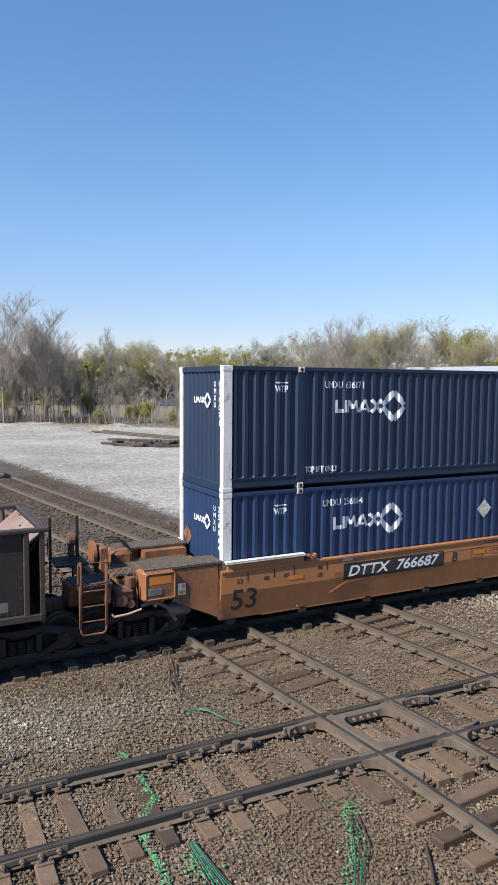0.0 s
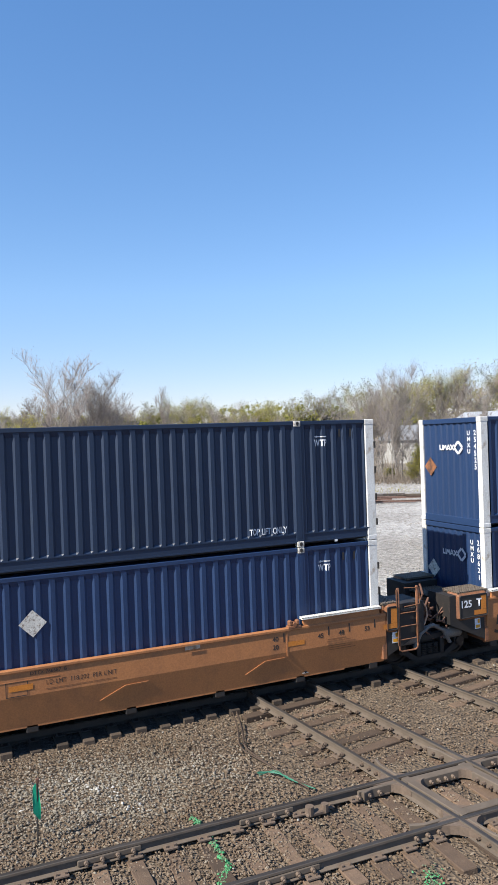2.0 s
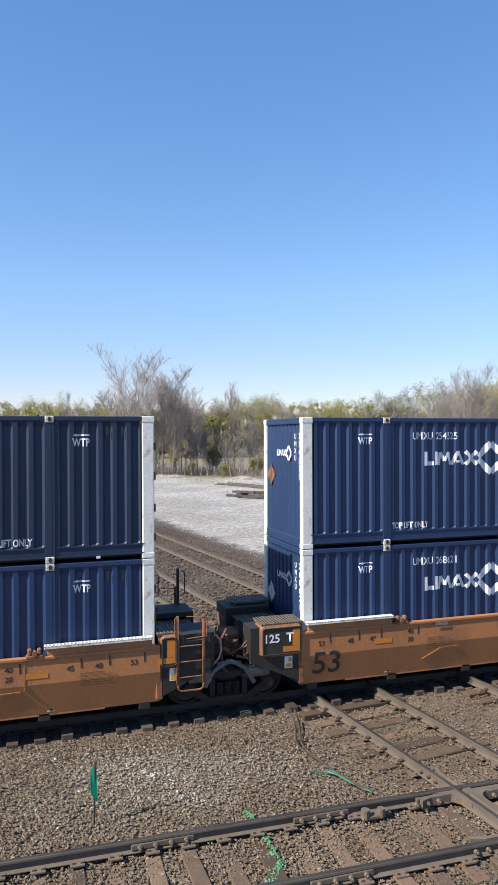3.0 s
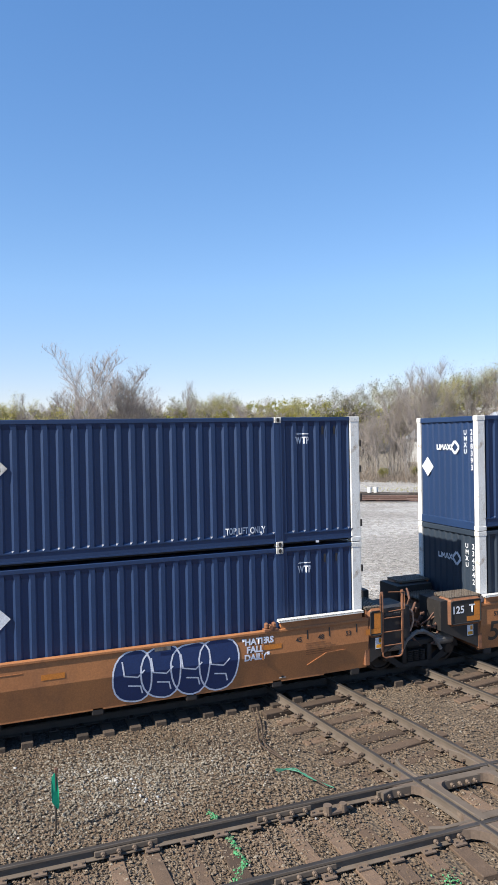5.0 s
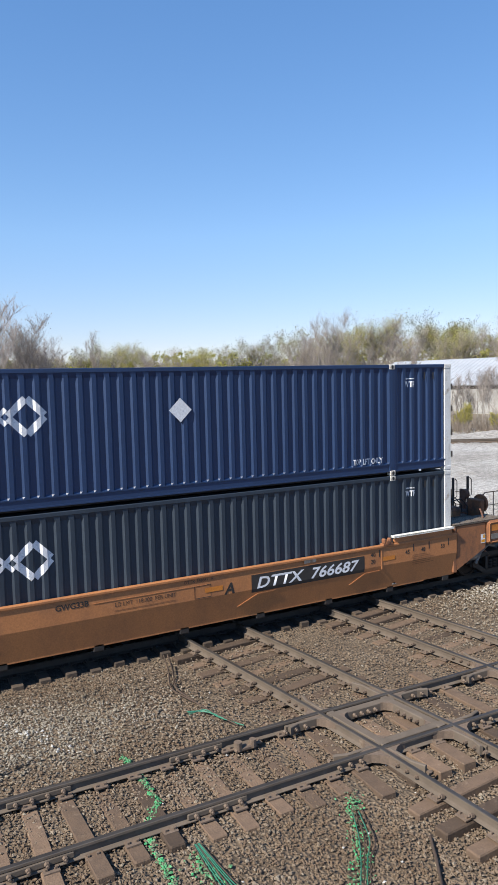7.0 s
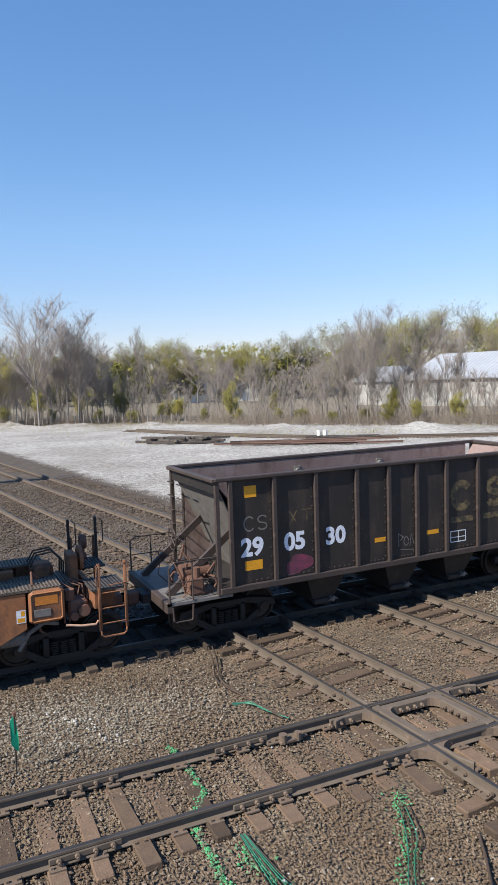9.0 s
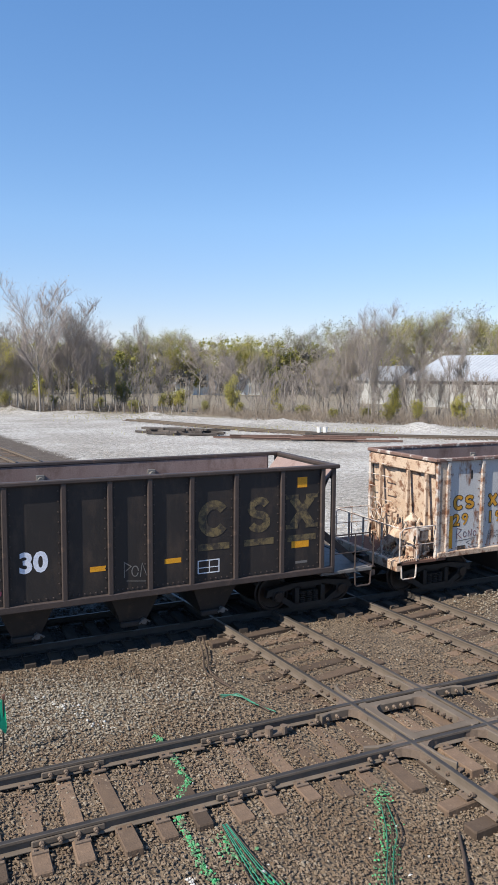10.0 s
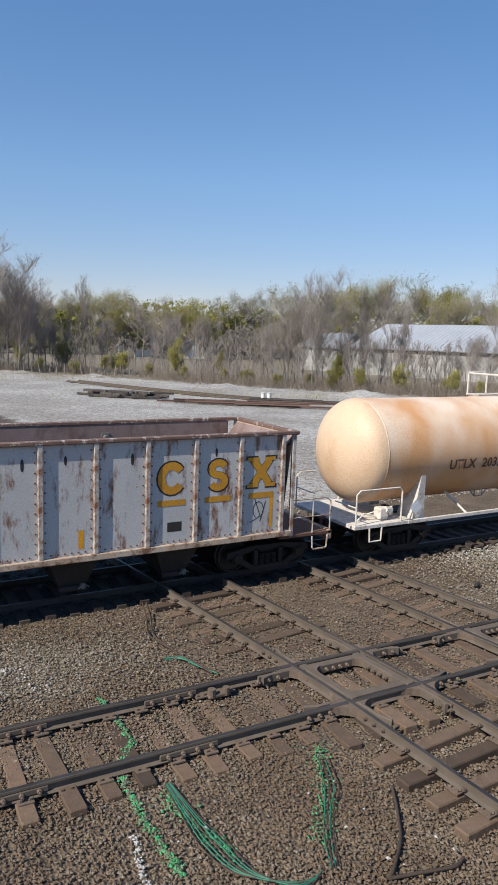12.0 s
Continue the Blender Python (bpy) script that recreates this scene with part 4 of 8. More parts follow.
    # far side upright grab posts
    for d in (ladder_near - 0.1, ladder_near + 0.55):
        mb = Mb()
        bx(mb, d, d + 0.06, 1.25, 1.31, 1.68, 2.72)
        mb.tube([(X(d + 0.12), 1.28, 2.68), (X(d + 0.2), 1.28, 2.6), (X(d + 0.2), 1.28, 2.1), (X(d + 0.08), 1.28, 2.04)], 0.014)
        part("grab_post", mb, BLACKSTEEL, u, "black upright grab post")
    pipes(u, X, xe, s)
    if not long:
        # the looped air hose and its angle cock beside the ladder
        h = part("angle_cock", Mb().cyl((X(0.98), -1.25, 1.75), (X(1.2), -1.25, 1.75), 0.055, 8).cyl((X(1.08), -1.25, 1.66), (X(1.08), -1.25, 1.84), 0.03, 8), RUST, u, "rusty angle cock")
        part("air_hose", Mb().tube([(X(1.2), -1.25, 1.75), (X(1.32), -1.25, 1.74), (X(1.42), -1.25, 1.62), (X(1.44), -1.25, 1.42), (X(1.38), -1.24, 1.24), (X(1.28), -1.22, 1.12)], 0.022, 8), HOSE, u, "pale looped air hose")
    if long:
        # valve group and pipes between the ladder and the corner box
        g = random.Random(12)
        part("control_valve", Mb().box(*sorted((X(2.1), X(2.5))), -1.25, -0.8, 1.12, 1.5, 0.05).cyl((X(2.15), -1.1, 1.5), (X(2.15), -1.1, 1.72), 0.11, 10).cyl((X(2.4), -1.25, 1.3), (X(2.4), -1.38, 1.3), 0.12, 10).cyl((X(2.2), -1.25, 1.2), (X(2.2), -1.36, 1.2), 0.09, 10), RUST, u, "rust-caked brake control valve")
        for k in range(6):
            d, y_ = 2.02 + 0.11 * k, -1.2 + 0.07 * k
            part("brake_pipe", Mb().tube([(X(d), y_, 1.05), (X(d + g.uniform(-0.1, 0.1)), y_, 1.4), (X(d + g.uniform(-0.1, 0.1)), y_ + 0.1, 1.7), (X(d - 0.25), y_ + 0.25, 1.82)], 0.018, 6), RUST, u)
        part("air_hose", Mb().tube([(X(2.0), -1.42, 1.08), (X(2.3), -1.44, 1.02), (X(2.6), -1.44, 1.0), (X(2.66), -1.42, 1.06)], 0.026, 8), HOSE, u, "pale bent air pipe")
        for y_ in (0.35, 0.6, 0.85):
            part("brake_hose", Mb().tube([(X(2.3), y_, 1.5), (X(2.32), y_, 1.95), (X(2.1), y_ + 0.05, 2.2), (X(1.75), y_ + 0.1, 2.15), (X(1.6), y_ + 0.1, 1.9)], 0.02, 6), BLACKSTEEL, u, "arched black brake hose")
        part("retainer_stand", Mb().box(*sorted((X(2.86), X(2.94))), 1.0, 1.25, 1.5, 2.35, 0.02).cyl((X(2.84), 1.05, 2.2), (X(2.98), 1.05, 2.2), 0.16, 14).cyl((X(2.84), 1.05, 1.85), (X(2.98), 1.05, 1.85), 0.08, 10), RUST, u, "rusty brake retainer stand")
        coupler(u, X(3.15), s)
        mb = Mb()
        bx(mb, 2.35, 2.55, -0.15, 0.4, 1.46, 2.2, 0.03)
        mb.cyl((X(2.6), 0.12, 2.05), (X(2.68), 0.12, 2.05), 0.28, 20)
        bx(mb, 1.6, 2.1, 0.35, 0.85, 1.5, 1.95, 0.08)
        part("hand_brake", mb, RUSTY, u, "rusty hand brake housing and wheel")


def pipes(u, X, xe, s):
    """Brake pipes, hoses and levers."""
    rng = random.Random(int(abs(xe) * 10) + (7 if s > 0 else 3))
    mb = Mb()
    for k in range(9):
        d = rng.uniform(0.9, 1.5)
        y = rng.uniform(-1.3, -0.5)
        pts = [(X(d), y, rng.uniform(1.1, 1.8))]
        for _ in range(4):
            px, py, pz = pts[-1]
            pts.append((px + s * rng.uniform(-0.05, 0.22), py + rng.uniform(-0.12, 0.12), max(0.75, pz + rng.uniform(-0.28, 0.18))))
        part("brake_pipe", Mb().tube(pts, rng.choice((0.014, 0.02, 0.028)), 6), RUST, u)
    mb = Mb().cyl((X(1.25), -1.05, 0.85), (X(0.75), -1.05, 0.85), 0.15, 14)
    mb.tube([(X(1.9), -1.1, 1.05), (X(1.6), -1.15, 1.12), (X(1.3), -1.15, 0.95), (X(1.1), -1.15, 0.62)], 0.05, 8)
    part("brake_cylinder", mb, GREYSTEEL, u, "grey brake cylinder and lever")


def onto_sill(ob):
    """Lays paint and ribs onto the folded side sheet."""
    bm = bmesh.new()
    bm.from_mesh(ob.data)
    bmesh.ops.bisect_plane(bm, geom=bm.verts[:] + bm.edges[:] + bm.faces[:], plane_co=(0, 0, FOLD), plane_no=(0, 0, 1), dist=1e-5)
    for v in bm.verts:
        if v.co.z < FOLD and v.co.y < -1.3:
            v.co.y += (FOLD - v.co.z) * SLANT
    bm.to_mesh(ob.data)
    bm.free()


def well_unit(x, letter_, label, first, last, flip_plate):
    """One well of the articulated car; its origin is the front end of the containers in it."""
    u = car("well_car", x, label, "well car", "articulated well car units")
    for s in (-1, 1):
        prof = [(s * 1.42, 1.66), (s * 1.42, FOLD), (s * (1.42 - (FOLD - 0.50) * SLANT), 0.50), (s * (1.35 - (FOLD - 0.50) * SLANT), 0.50), (s * 1.34, FOLD), (s * 1.34, 1.66)]
        mb = Mb().prism(prof, "x", -0.10, CL + 0.10)
        mb.box(-0.1, CL + 0.1, min(s * 1.45, s * 1.32), max(s * 1.45, s * 1.32), 1.62, 1.68, 0.01)
        mb.box(1.0, CL - 1.0, min(s * 1.30, s * 1.18), max(s * 1.30, s * 1.18), 0.47, 0.53, 0.01)
        sill = part("side_sill", mb, ORANGE, u, "ochre painted side sill")
        if s < 0:
            # low triangular ribs and seams welded on the side
            for rx, w in ((2.9, 0.5), (9.4 if letter_ != 'C' else 5.2, 0.55), (12.6 if letter_ != 'C' else 14.7, 0.5)):
                mb = Mb().prism([(rx, 0.78), (rx + 0.12, 0.78), (rx + w, 0.98), (rx + w + 0.45, 1.0), (rx + w + 0.45, 1.03), (rx + w - 0.03, 1.02)], "y", -1.436, -1.38)
                onto_sill(part("side_rib", mb, ORANGE, sill))
            part("seam", Mb().box(13.6, 13.63, -1.43, -1.41, 1.05, 1.6), ORANGE, sill)
            part("seam", Mb().box(6.0, 8.6, -1.428, -1.41, 1.44, 1.452), ORANGE, sill)
    for k in range(9):
        cx = 0.2 + k * (CL - 0.4) / 8
        part("floor_beam", Mb().box(cx - 0.12, cx + 0.12, -1.3, 1.3, 0.36, 0.53, 0.02), BLACKSTEEL, u)
    part("centre_beam", Mb().box(-0.05, CL + 0.05, -0.12, 0.12, 0.36, 0.46), BLACKSTEEL, u)
    # raised end sills with white gratings
    for x0, x1 in ((0.06, 2.12), (CL - 2.12, CL - 0.06)):
        for s in (-1, 1):
            mb = Mb().box(x0, x1, min(s * 1.42, s * 1.36), max(s * 1.42, s * 1.36), 1.66, 1.84, 0.01)
            part("end_sill_riser", mb, ORANGE, u)
            mb = Mb()
            grate(mb, x0 - 0.05, x1, *sorted((s * 1.34, s * 1.50)), 1.885)
            part("white_grating", mb, WHITE, u, "white perforated step grating")
    for rx in (2.35, CL - 2.35):
        mb = Mb().box(rx - 0.16, rx + 0.16, -1.46, -1.32, 1.66, 1.72, 0.01).box(rx - 0.13, rx - 0.05, -1.45, -1.33, 1.72, 1.84, 0.02).box(rx + 0.05, rx + 0.13, -1.45, -1.33, 1.72, 1.84, 0.02)
        mb.cyl((rx, -1.47, 1.75), (rx, -1.33, 1.75), 0.05, 10)
        part("container_latch", mb, RUSTY, u, "rusty container locating latch")
    end_platform(u, 0.0, -1, *((1.2, 1.97, 2.77, True) if first else (0.08, 1.05, None, False)))
    end_platform(u, CL, 1, *((1.3, 2.0, 2.70, True) if last else (0.10, 0.50, 0.46, False)))
    y = -1.425
    letters("lettering", "53", 0.70, BLACK, u, 0.15, y, 0.72, wide=1.05, bold=0.008, label="large black number")
    if flip_plate is not None:
        px = flip_plate
        paint("plate", [rect(px, px + 3.3, 1.06, 1.48)], BLACK, u, y, label="black lettering plate")
        letters("lettering", "DTTX  766687", 0.37, LETTER, u, px + 0.12, y - 0.003, 1.15, wide=1.27, bold=0.008, shear=0.25)
    lx = {"B": 6.85, "C": 7.6, "A": 9.05}[letter_]
    letters("lettering", letter_, 0.36, BLACK, u, lx, y, 1.14, bold=0.01, shear=0.2)
    letters("lettering", "LD LMT  118,000  PER UNIT", 0.13, BLACK, u, lx + (1.5 if letter_ == "B" else -2.6), y, 1.30, wide=0.9)
    paint("small_print", [rect(lx + (1.5 if letter_ == "B" else -2.6), lx + (2.9 if letter_ == "B" else -1.2), 1.21, 1.225)], FAINTPRINT, u, y)
    letters("lettering", "DTTX 766687  " + letter_, 0.10, BLACK, u, lx + (1.2 if letter_ == "B" else -1.0), y, 1.53)
    fx = lx + 0.75 if letter_ == "B" else lx - 0.75
    paint("stencil_frame", stroke([(fx, 1.16), (fx + 0.4, 1.16), (fx + 0.4, 1.44), (fx, 1.44), (fx, 1.16)], 0.015), BLACK, u, y)
    for cx, n in ((2.5, "40"), (CL - 2.9, "40"), (1.0, "48"), (CL - 1.2, "48"), (1.55, "45"), (CL - 1.75, "45"), (0.3, "53"), (CL - 0.5, "53")):
        letters("lettering", n, 0.15, BLACK, u, cx, y, 1.42 if n == "40" else 1.34, bold=0.003)
        paint("tick", [rect(cx + 0.27, cx + 0.30, 1.38, 1.58)], BLACK, u, y)
        if n == "40":
            letters("lettering", "20", 0.15, BLACK, u, cx, y, 1.24, bold=0.003)
    for cx in (2.0, CL - 2.2, {'B': 8.0, 'C': 9.3, 'A': 8.9}[letter_]):
        paint("reflector", [rect(cx - 0.35, cx + 0.1, 1.26, 1.37)], ORANGE_BRIGHT, u, y - 0.002, label="orange reflective strip")
    for cx in (3.2, 14.8 - 3.6):
        paint("data_plate", [rect(cx, cx + 0.34, 1.55, 1.63)], GREYSTEEL, u, y - 0.03)
    for cx in (3.0, CL - 1.5):
        for k in range(6):
            paint("small_print", [rect(cx, cx + 0.75 - 0.13 * (k % 3), 1.02 + k * 0.05, 1.034 + k * 0.05)], FAINTPRINT, u, y)
    return u


unit_b = well_unit(6.95, "B", "ochre articulated well car unit carrying two dark blue containers", True, False, 3.28)
unit_c = well_unit(26.40, "C", "ochre articulated well car unit with blue graffiti on the side", False, False, None)
unit_a = well_unit(45.94, "A", "ochre well car end unit with rusty hand brake platform", False, True, 9.75)
truck(unit_b, -2.0)
truck(unit_b, CL + 1.65, "shared_truck")
truck(unit_c, CL + 1.65, "shared_truck")
truck(unit_a, CL + 2.0)
for un in (unit_c, unit_a):
    letters("lettering", "125", 0.25, LETTER, un, -0.98, -1.455, 1.52, bold=0.006)
    letters("lettering", "T", 0.27, LETTER, un, -0.46, -1.455, 1.52, bold=0.008)

# the well car's later marks: owner letters on C, a code on A, spray paint on C
for mx in (10.6, 11.25):
    paint("faded_mark", stroke([(mx, 1.36), (mx + 0.52, 1.36)], 0.09) + stroke([(mx + 0.26, 1.36), (mx + 0.26, 0.94)], 0.09), RUST, unit_c, -1.425, label="large faded brown mark")
paint("faded_mark", stroke([(11.9, 0.94), (12.4, 1.38)], 0.09) + stroke([(11.9, 1.38), (12.4, 0.94)], 0.09), RUST, unit_c, -1.4255, label="large faded brown mark")
letters("lettering", "GWG33B", 0.17, BLACK, unit_a, 5.2, -1.425, 1.42, bold=0.004)


def blob(cx, cz, rx, rz, n=22, sq=2.6, wob=0.0):
    pts = []
    for i in range(n):
        a = 2 * math.pi * i / n
        c, s_ = math.cos(a), math.sin(a)
        k = (abs(c) ** sq + abs(s_) ** sq) ** (-1 / sq) * (1 + wob * math.sin(3 * a + cx))
        pts.append((cx + rx * k * c, cz + rz * k * s_))
    return pts


graf = [blob(10.75, 1.08, 0.40, 0.54, wob=0.04), blob(11.35, 1.10, 0.42, 0.55, wob=0.05), blob(11.98, 1.09, 0.42, 0.55, wob=0.06), blob(12.6, 1.10, 0.44, 0.56, wob=0.04)]
for k, g in enumerate(graf):
    paint("graffiti", [g], SPRAYBLUE, unit_c, -1.4262 - 0.0008 * k, label="rounded navy spray letter with white outline")
    paint("graffiti_outline", stroke(g + g[:1], 0.035), SPRAYWHITE, unit_c, -1.4300 - 0.0004 * k)
inner = []
for cx in (10.75, 11.35, 11.98, 12.6):
    inner += stroke([(cx - 0.22, 1.42), (cx - 0.18, 1.12), (cx + 0.1, 1.06), (cx + 0.24, 1.2)], 0.03) + stroke([(cx - 0.1, 0.9), (cx + 0.16, 0.86), (cx + 0.2, 0.7)], 0.03)
paint("graffiti_stroke", inner, SPRAYWHITE, unit_c, -1.4325)
letters("graffiti_words", '"HATERS\n  FALL\n DAILY"', 0.19, SPRAYWHITE, unit_c, 13.12, -1.43, 1.42, bold=0.008, line=0.9)

SIDE_PAINT = ("lettering", "plate", "small_print", "stencil_frame", "reflector", "faded_mark", "graffiti", "seam")
for un in (unit_b, unit_c, unit_a):
    for ob in un.children:
        if ob.name.startswith(SIDE_PAINT) and min(v.co.x for v in ob.data.vertices) > -0.05:
            onto_sill(ob)

LOW_Z, HIGH_Z = 0.545, 3.452
container(6.95, LOW_Z, NAVY, "UMXU 256064", "bright navy corrugated steel shipping container in the lower position", False, ((8.15, CASTING),), RUSTY)
container(6.95, HIGH_Z, NAVY_OLD, "UMXU 636071", "dark navy corrugated shipping container stacked on another", True)
container(26.40, LOW_Z, NAVY, "UMXU 268621", "navy corrugated shipping container with white placard", False, ((8.15, LETTER),), CASTING)
container(26.40, HIGH_Z, NAVY, "UMXU 254525", "navy corrugated shipping container with grey placard on top", True, ((8.15, CASTING),), RUSTY)
container(45.94, LOW_Z, SLATE, "UMXU 234342", "slate black corrugated shipping container with scuffed side", False)
container(45.94, HIGH_Z, NAVY, "UMXU 258393", "navy corrugated shipping container with white placard on top", True, ((8.15, LETTER),), LETTER)

# ---------------------------------------------------------------- hopper cars
class Bays:
    """The side bays of a hopper: k * bays is the place of rib k, and between ribs in proportion."""

    def __init__(self, cuts):
        self.cuts = cuts

    def __rmul__(self, k):
        return float(np.interp(k, range(len(self.cuts)), self.cuts))


def pale_end_gear(h, X, top, rib, gear):
    """The crowded brake platform of the pale hopper: end railing, tread bars, brake cylinder, levers and hoses."""
    for y in (-1.50, 1.472):
        part("gusset_plate", Mb().box(*sorted((X(0.02), X(0.258))), y, y + 0.028, 1.16, top - 0.12, 0.004), gear, h, "rust-streaked corner gusset plate")
    part("end_lintel", Mb().box(*sorted((X(0.335), X(0.40))), -1.42, 1.42, top - 0.44, top - 0.13, 0.02), gear, h, "peeling cream end lintel")
    part("end_railing", Mb().tube([(X(1.48), -1.5, 2.05), (X(1.50), -0.9, 2.06), (X(1.50), 0.9, 2.06), (X(1.48), 1.5, 2.05)], 0.022), rib, h)
    for y in (-0.75, 0.1, 0.8):
        part("railing_post", Mb().box(*sorted((X(1.46), X(1.49))), y, y + 0.07, 1.18, 2.06, 0.006), rib, h)
    for y in (-1.12, -0.35, 0.9):
        part("end_stiffener", Mb().box(*sorted((X(0.34), X(0.44))), y - 0.04, y + 0.04, 1.18, top - 0.44, 0.008), gear, h)
    for k in range(13):
        d = 0.42 + 0.078 * k
        part("tread_bar", Mb().box(*sorted((X(d), X(d + 0.022))), -1.46, -0.30, 1.181, 1.20, 0.004), gear, h)
    # brake cylinder lying aslant against the end, with its pushrod and levers
    a, b = Vector((X(1.02), -0.35, 1.42)), Vector((X(0.48), -0.78, 2.12))
    d = (b - a).normalized()
    part("brake_cylinder", Mb().cyl(a, b, 0.15, 18).cyl(b, b + d * 0.05, 0.18, 18).cyl(a - d * 0.05, a, 0.18, 18).cyl(a - d * 0.4, a, 0.03, 8), gear, h, "pale rusty brake cylinder", smooth=40)
    part("brake_lever", Mb().tube([(X(0.72), 0.02, 1.2), (X(0.66), -0.05, 2.30)], 0.045, 6), gear, h)
    part("brake_lever", Mb().tube([(X(1.10), -0.72, 1.22), (X(0.52), -0.95, 2.0), (X(0.45), -0.98, 2.15)], 0.035, 6), gear, h)
    part("bell_crank", Mb().box(*sorted((X(0.60), X(0.70))), -0.2, 0.3, 2.16, 2.24, 0.02).cyl((X(0.65), 0.2, 2.1), (X(0.65), 0.2, 2.34), 0.06, 10), gear, h)
    part("valve_box", Mb().box(*sorted((X(0.46), X(0.72))), -1.36, -1.08, 1.62, 1.98, 0.03), gear, h)
    part("valve_bracket", Mb().box(*sorted((X(0.80), X(0.86))), -1.42, -1.0, 1.18, 2.0, 0.01).box(*sorted((X(0.42), X(0.86))), -1.42, -1.36, 1.92, 2.0, 0.01), rib, h)
    rng = random.Random(77)
    for k in range(14):
        y0, d0 = rng.uniform(-1.25, 0.6), rng.uniform(0.45, 1.2)
        y1, d1 = y0 + rng.uniform(-0.4, 0.4), rng.uniform(0.42, 1.0)
        z1 = rng.uniform(1.5, 2.2)
        hang = rng.uniform(0.05, 0.25)
        pts = [(X(d0), y0, 1.19), (X(d0 + 0.05), y0 + 0.04, 1.35 + hang), (X((d0 + d1) / 2), (y0 + y1) / 2, z1 - hang), (X(d1), y1, z1), (X(d1 - 0.03), y1 + 0.05, z1 - 0.3)]
        part("brake_hose", Mb().tube(pts, rng.choice((0.012, 0.016, 0.022)), 6), BLACKSTEEL if k % 2 else gear, h)


def hopper(x, length, top, body, rib, inner, label, dark, gear, front_gear, under, bare_end=False, cuts=None):
    """An open-top hopper; its origin is the first side rib, x runs along the car."""
    h = car("hopper_car", x, label, "hopper car", "open hopper cars")
    zb, n = 1.30, 9
    p = Bays(cuts or [length * i / n for i in range(n + 1)])
    for s in (-1, 1):
        rib_me = Mb().box(-0.055, 0.055, min(s * 1.545, s * 1.47), max(s * 1.545, s * 1.47), zb - 0.04, top - 0.07, 0.015).mesh("side_rib", rib)
        for k in range(n):
            x0, w = k * p, (k + 1) * p - k * p
            part("side_panel", Mb().box(x0, x0 + w, min(s * 1.47, s * 1.45), max(s * 1.47, s * 1.45), zb, top - 0.05), body, h)
            part("lining_panel", Mb().box(x0, x0 + w, min(s * 1.444, s * 1.434), max(s * 1.444, s * 1.434), zb, top - 0.05), inner, h)
            if s < 0:
                rivets = Mb()
                for j in range(11):
                    for rx in (x0 + 0.10, x0 + w - 0.10):
                        rivets.cyl((rx, s * 1.47, zb + 0.15 + j * 0.21), (rx, s * 1.487, zb + 0.15 + j * 0.21), 0.018, 6)
                for j in range(6):
                    rx = x0 + w * (0.18 + 0.125 * j)
                    rivets.cyl((rx, s * 1.47, zb + 0.08), (rx, s * 1.489, zb + 0.08), 0.018, 6)
                q = part("riveted_seam", rivets, rib if dark else RUST, h)
                q["kind"] = "stuff"
        for k in range(n + 1):
            q = part("side_rib", rib_me, rib, h)
            q.matrix_basis = pose(k * p, 0, 0)
        part("top_sill", Mb().box(-0.38, length + (0.45 if dark else 0.34), min(s * 1.56, s * 1.42), max(s * 1.56, s * 1.42), top - 0.09, top, 0.02), rib if dark else RIMRUST, h, "worn steel top rim")
        part("bottom_sill", Mb().box(-0.3, length + 0.3, min(s * 1.55, s * 1.40), max(s * 1.55, s * 1.40), zb - 0.12, zb + 0.02, 0.015), rib if dark else PEELING, h)
    for k, me in enumerate((3, 6)):
        mb = Mb().box(me * p - 0.1, me * p + 0.1, 1.40, 1.43, top - 0.55, top - 0.3, 0.01).cyl((me * p, 1.41, top - 0.42), (me * p, 1.3, top - 0.42), 0.07, 12)
        part("tie_rod_boss", mb, GREYSTEEL, h)
    for xe, s in ((0.0, -1), (length, 1)):
        X = lambda d: xe + s * d
        part("end_top_sill", Mb().box(*sorted((X(0.30), X(0.44))), -1.54, 1.54, top - 0.10, top - 0.005, 0.02), rib if dark else RIMRUST, h)
        # slope sheet from the rim down into the hopper
        mb = Mb()
        a, b = (X(0.34), top - 0.08), (X(-1.65), zb + 0.02)
        mb.add([(a[0], -1.43, a[1]), (a[0], 1.43, a[1]), (b[0], 1.43, b[1]), (b[0], -1.43, b[1]),
                (a[0], -1.43, a[1] - 0.03), (a[0], 1.43, a[1] - 0.03), (b[0], 1.43, b[1] - 0.03), (b[0], -1.43, b[1] - 0.03)],
               [(0, 1, 2, 3), (7, 6, 5, 4), (0, 4, 5, 1), (2, 6, 7, 3), (1, 5, 6, 2), (0, 3, 7, 4)])
        part("slope_sheet", mb, inner, h, "sloping rusty end sheet")
        mb = Mb()
        a, b = (X(0.30), top - 0.14), (X(-0.80 if dark else 0.06), zb + 0.0)
        mb.add([(a[0], -1.42, a[1]), (a[0], 1.42, a[1]), (b[0], 1.42, b[1]), (b[0], -1.42, b[1]),
                (a[0], -1.42, a[1] - 0.03), (a[0], 1.42, a[1] - 0.03), (b[0], 1.42, b[1] - 0.03), (b[0], -1.42, b[1] - 0.03)],
               [(0, 1, 2, 3), (7, 6, 5, 4), (0, 4, 5, 1), (2, 6, 7, 3), (1, 5, 6, 2), (0, 3, 7, 4)])
        part("slope_plate", mb, under, h, "outer plate of the sloping end")
        # upright end sheet below the rim, corner posts and platform
        part("end_sheet", Mb().box(*sorted((X(0.30), X(0.33))), -1.44, 1.44, top - 0.36, top - 0.1), gear if not dark else body, h)
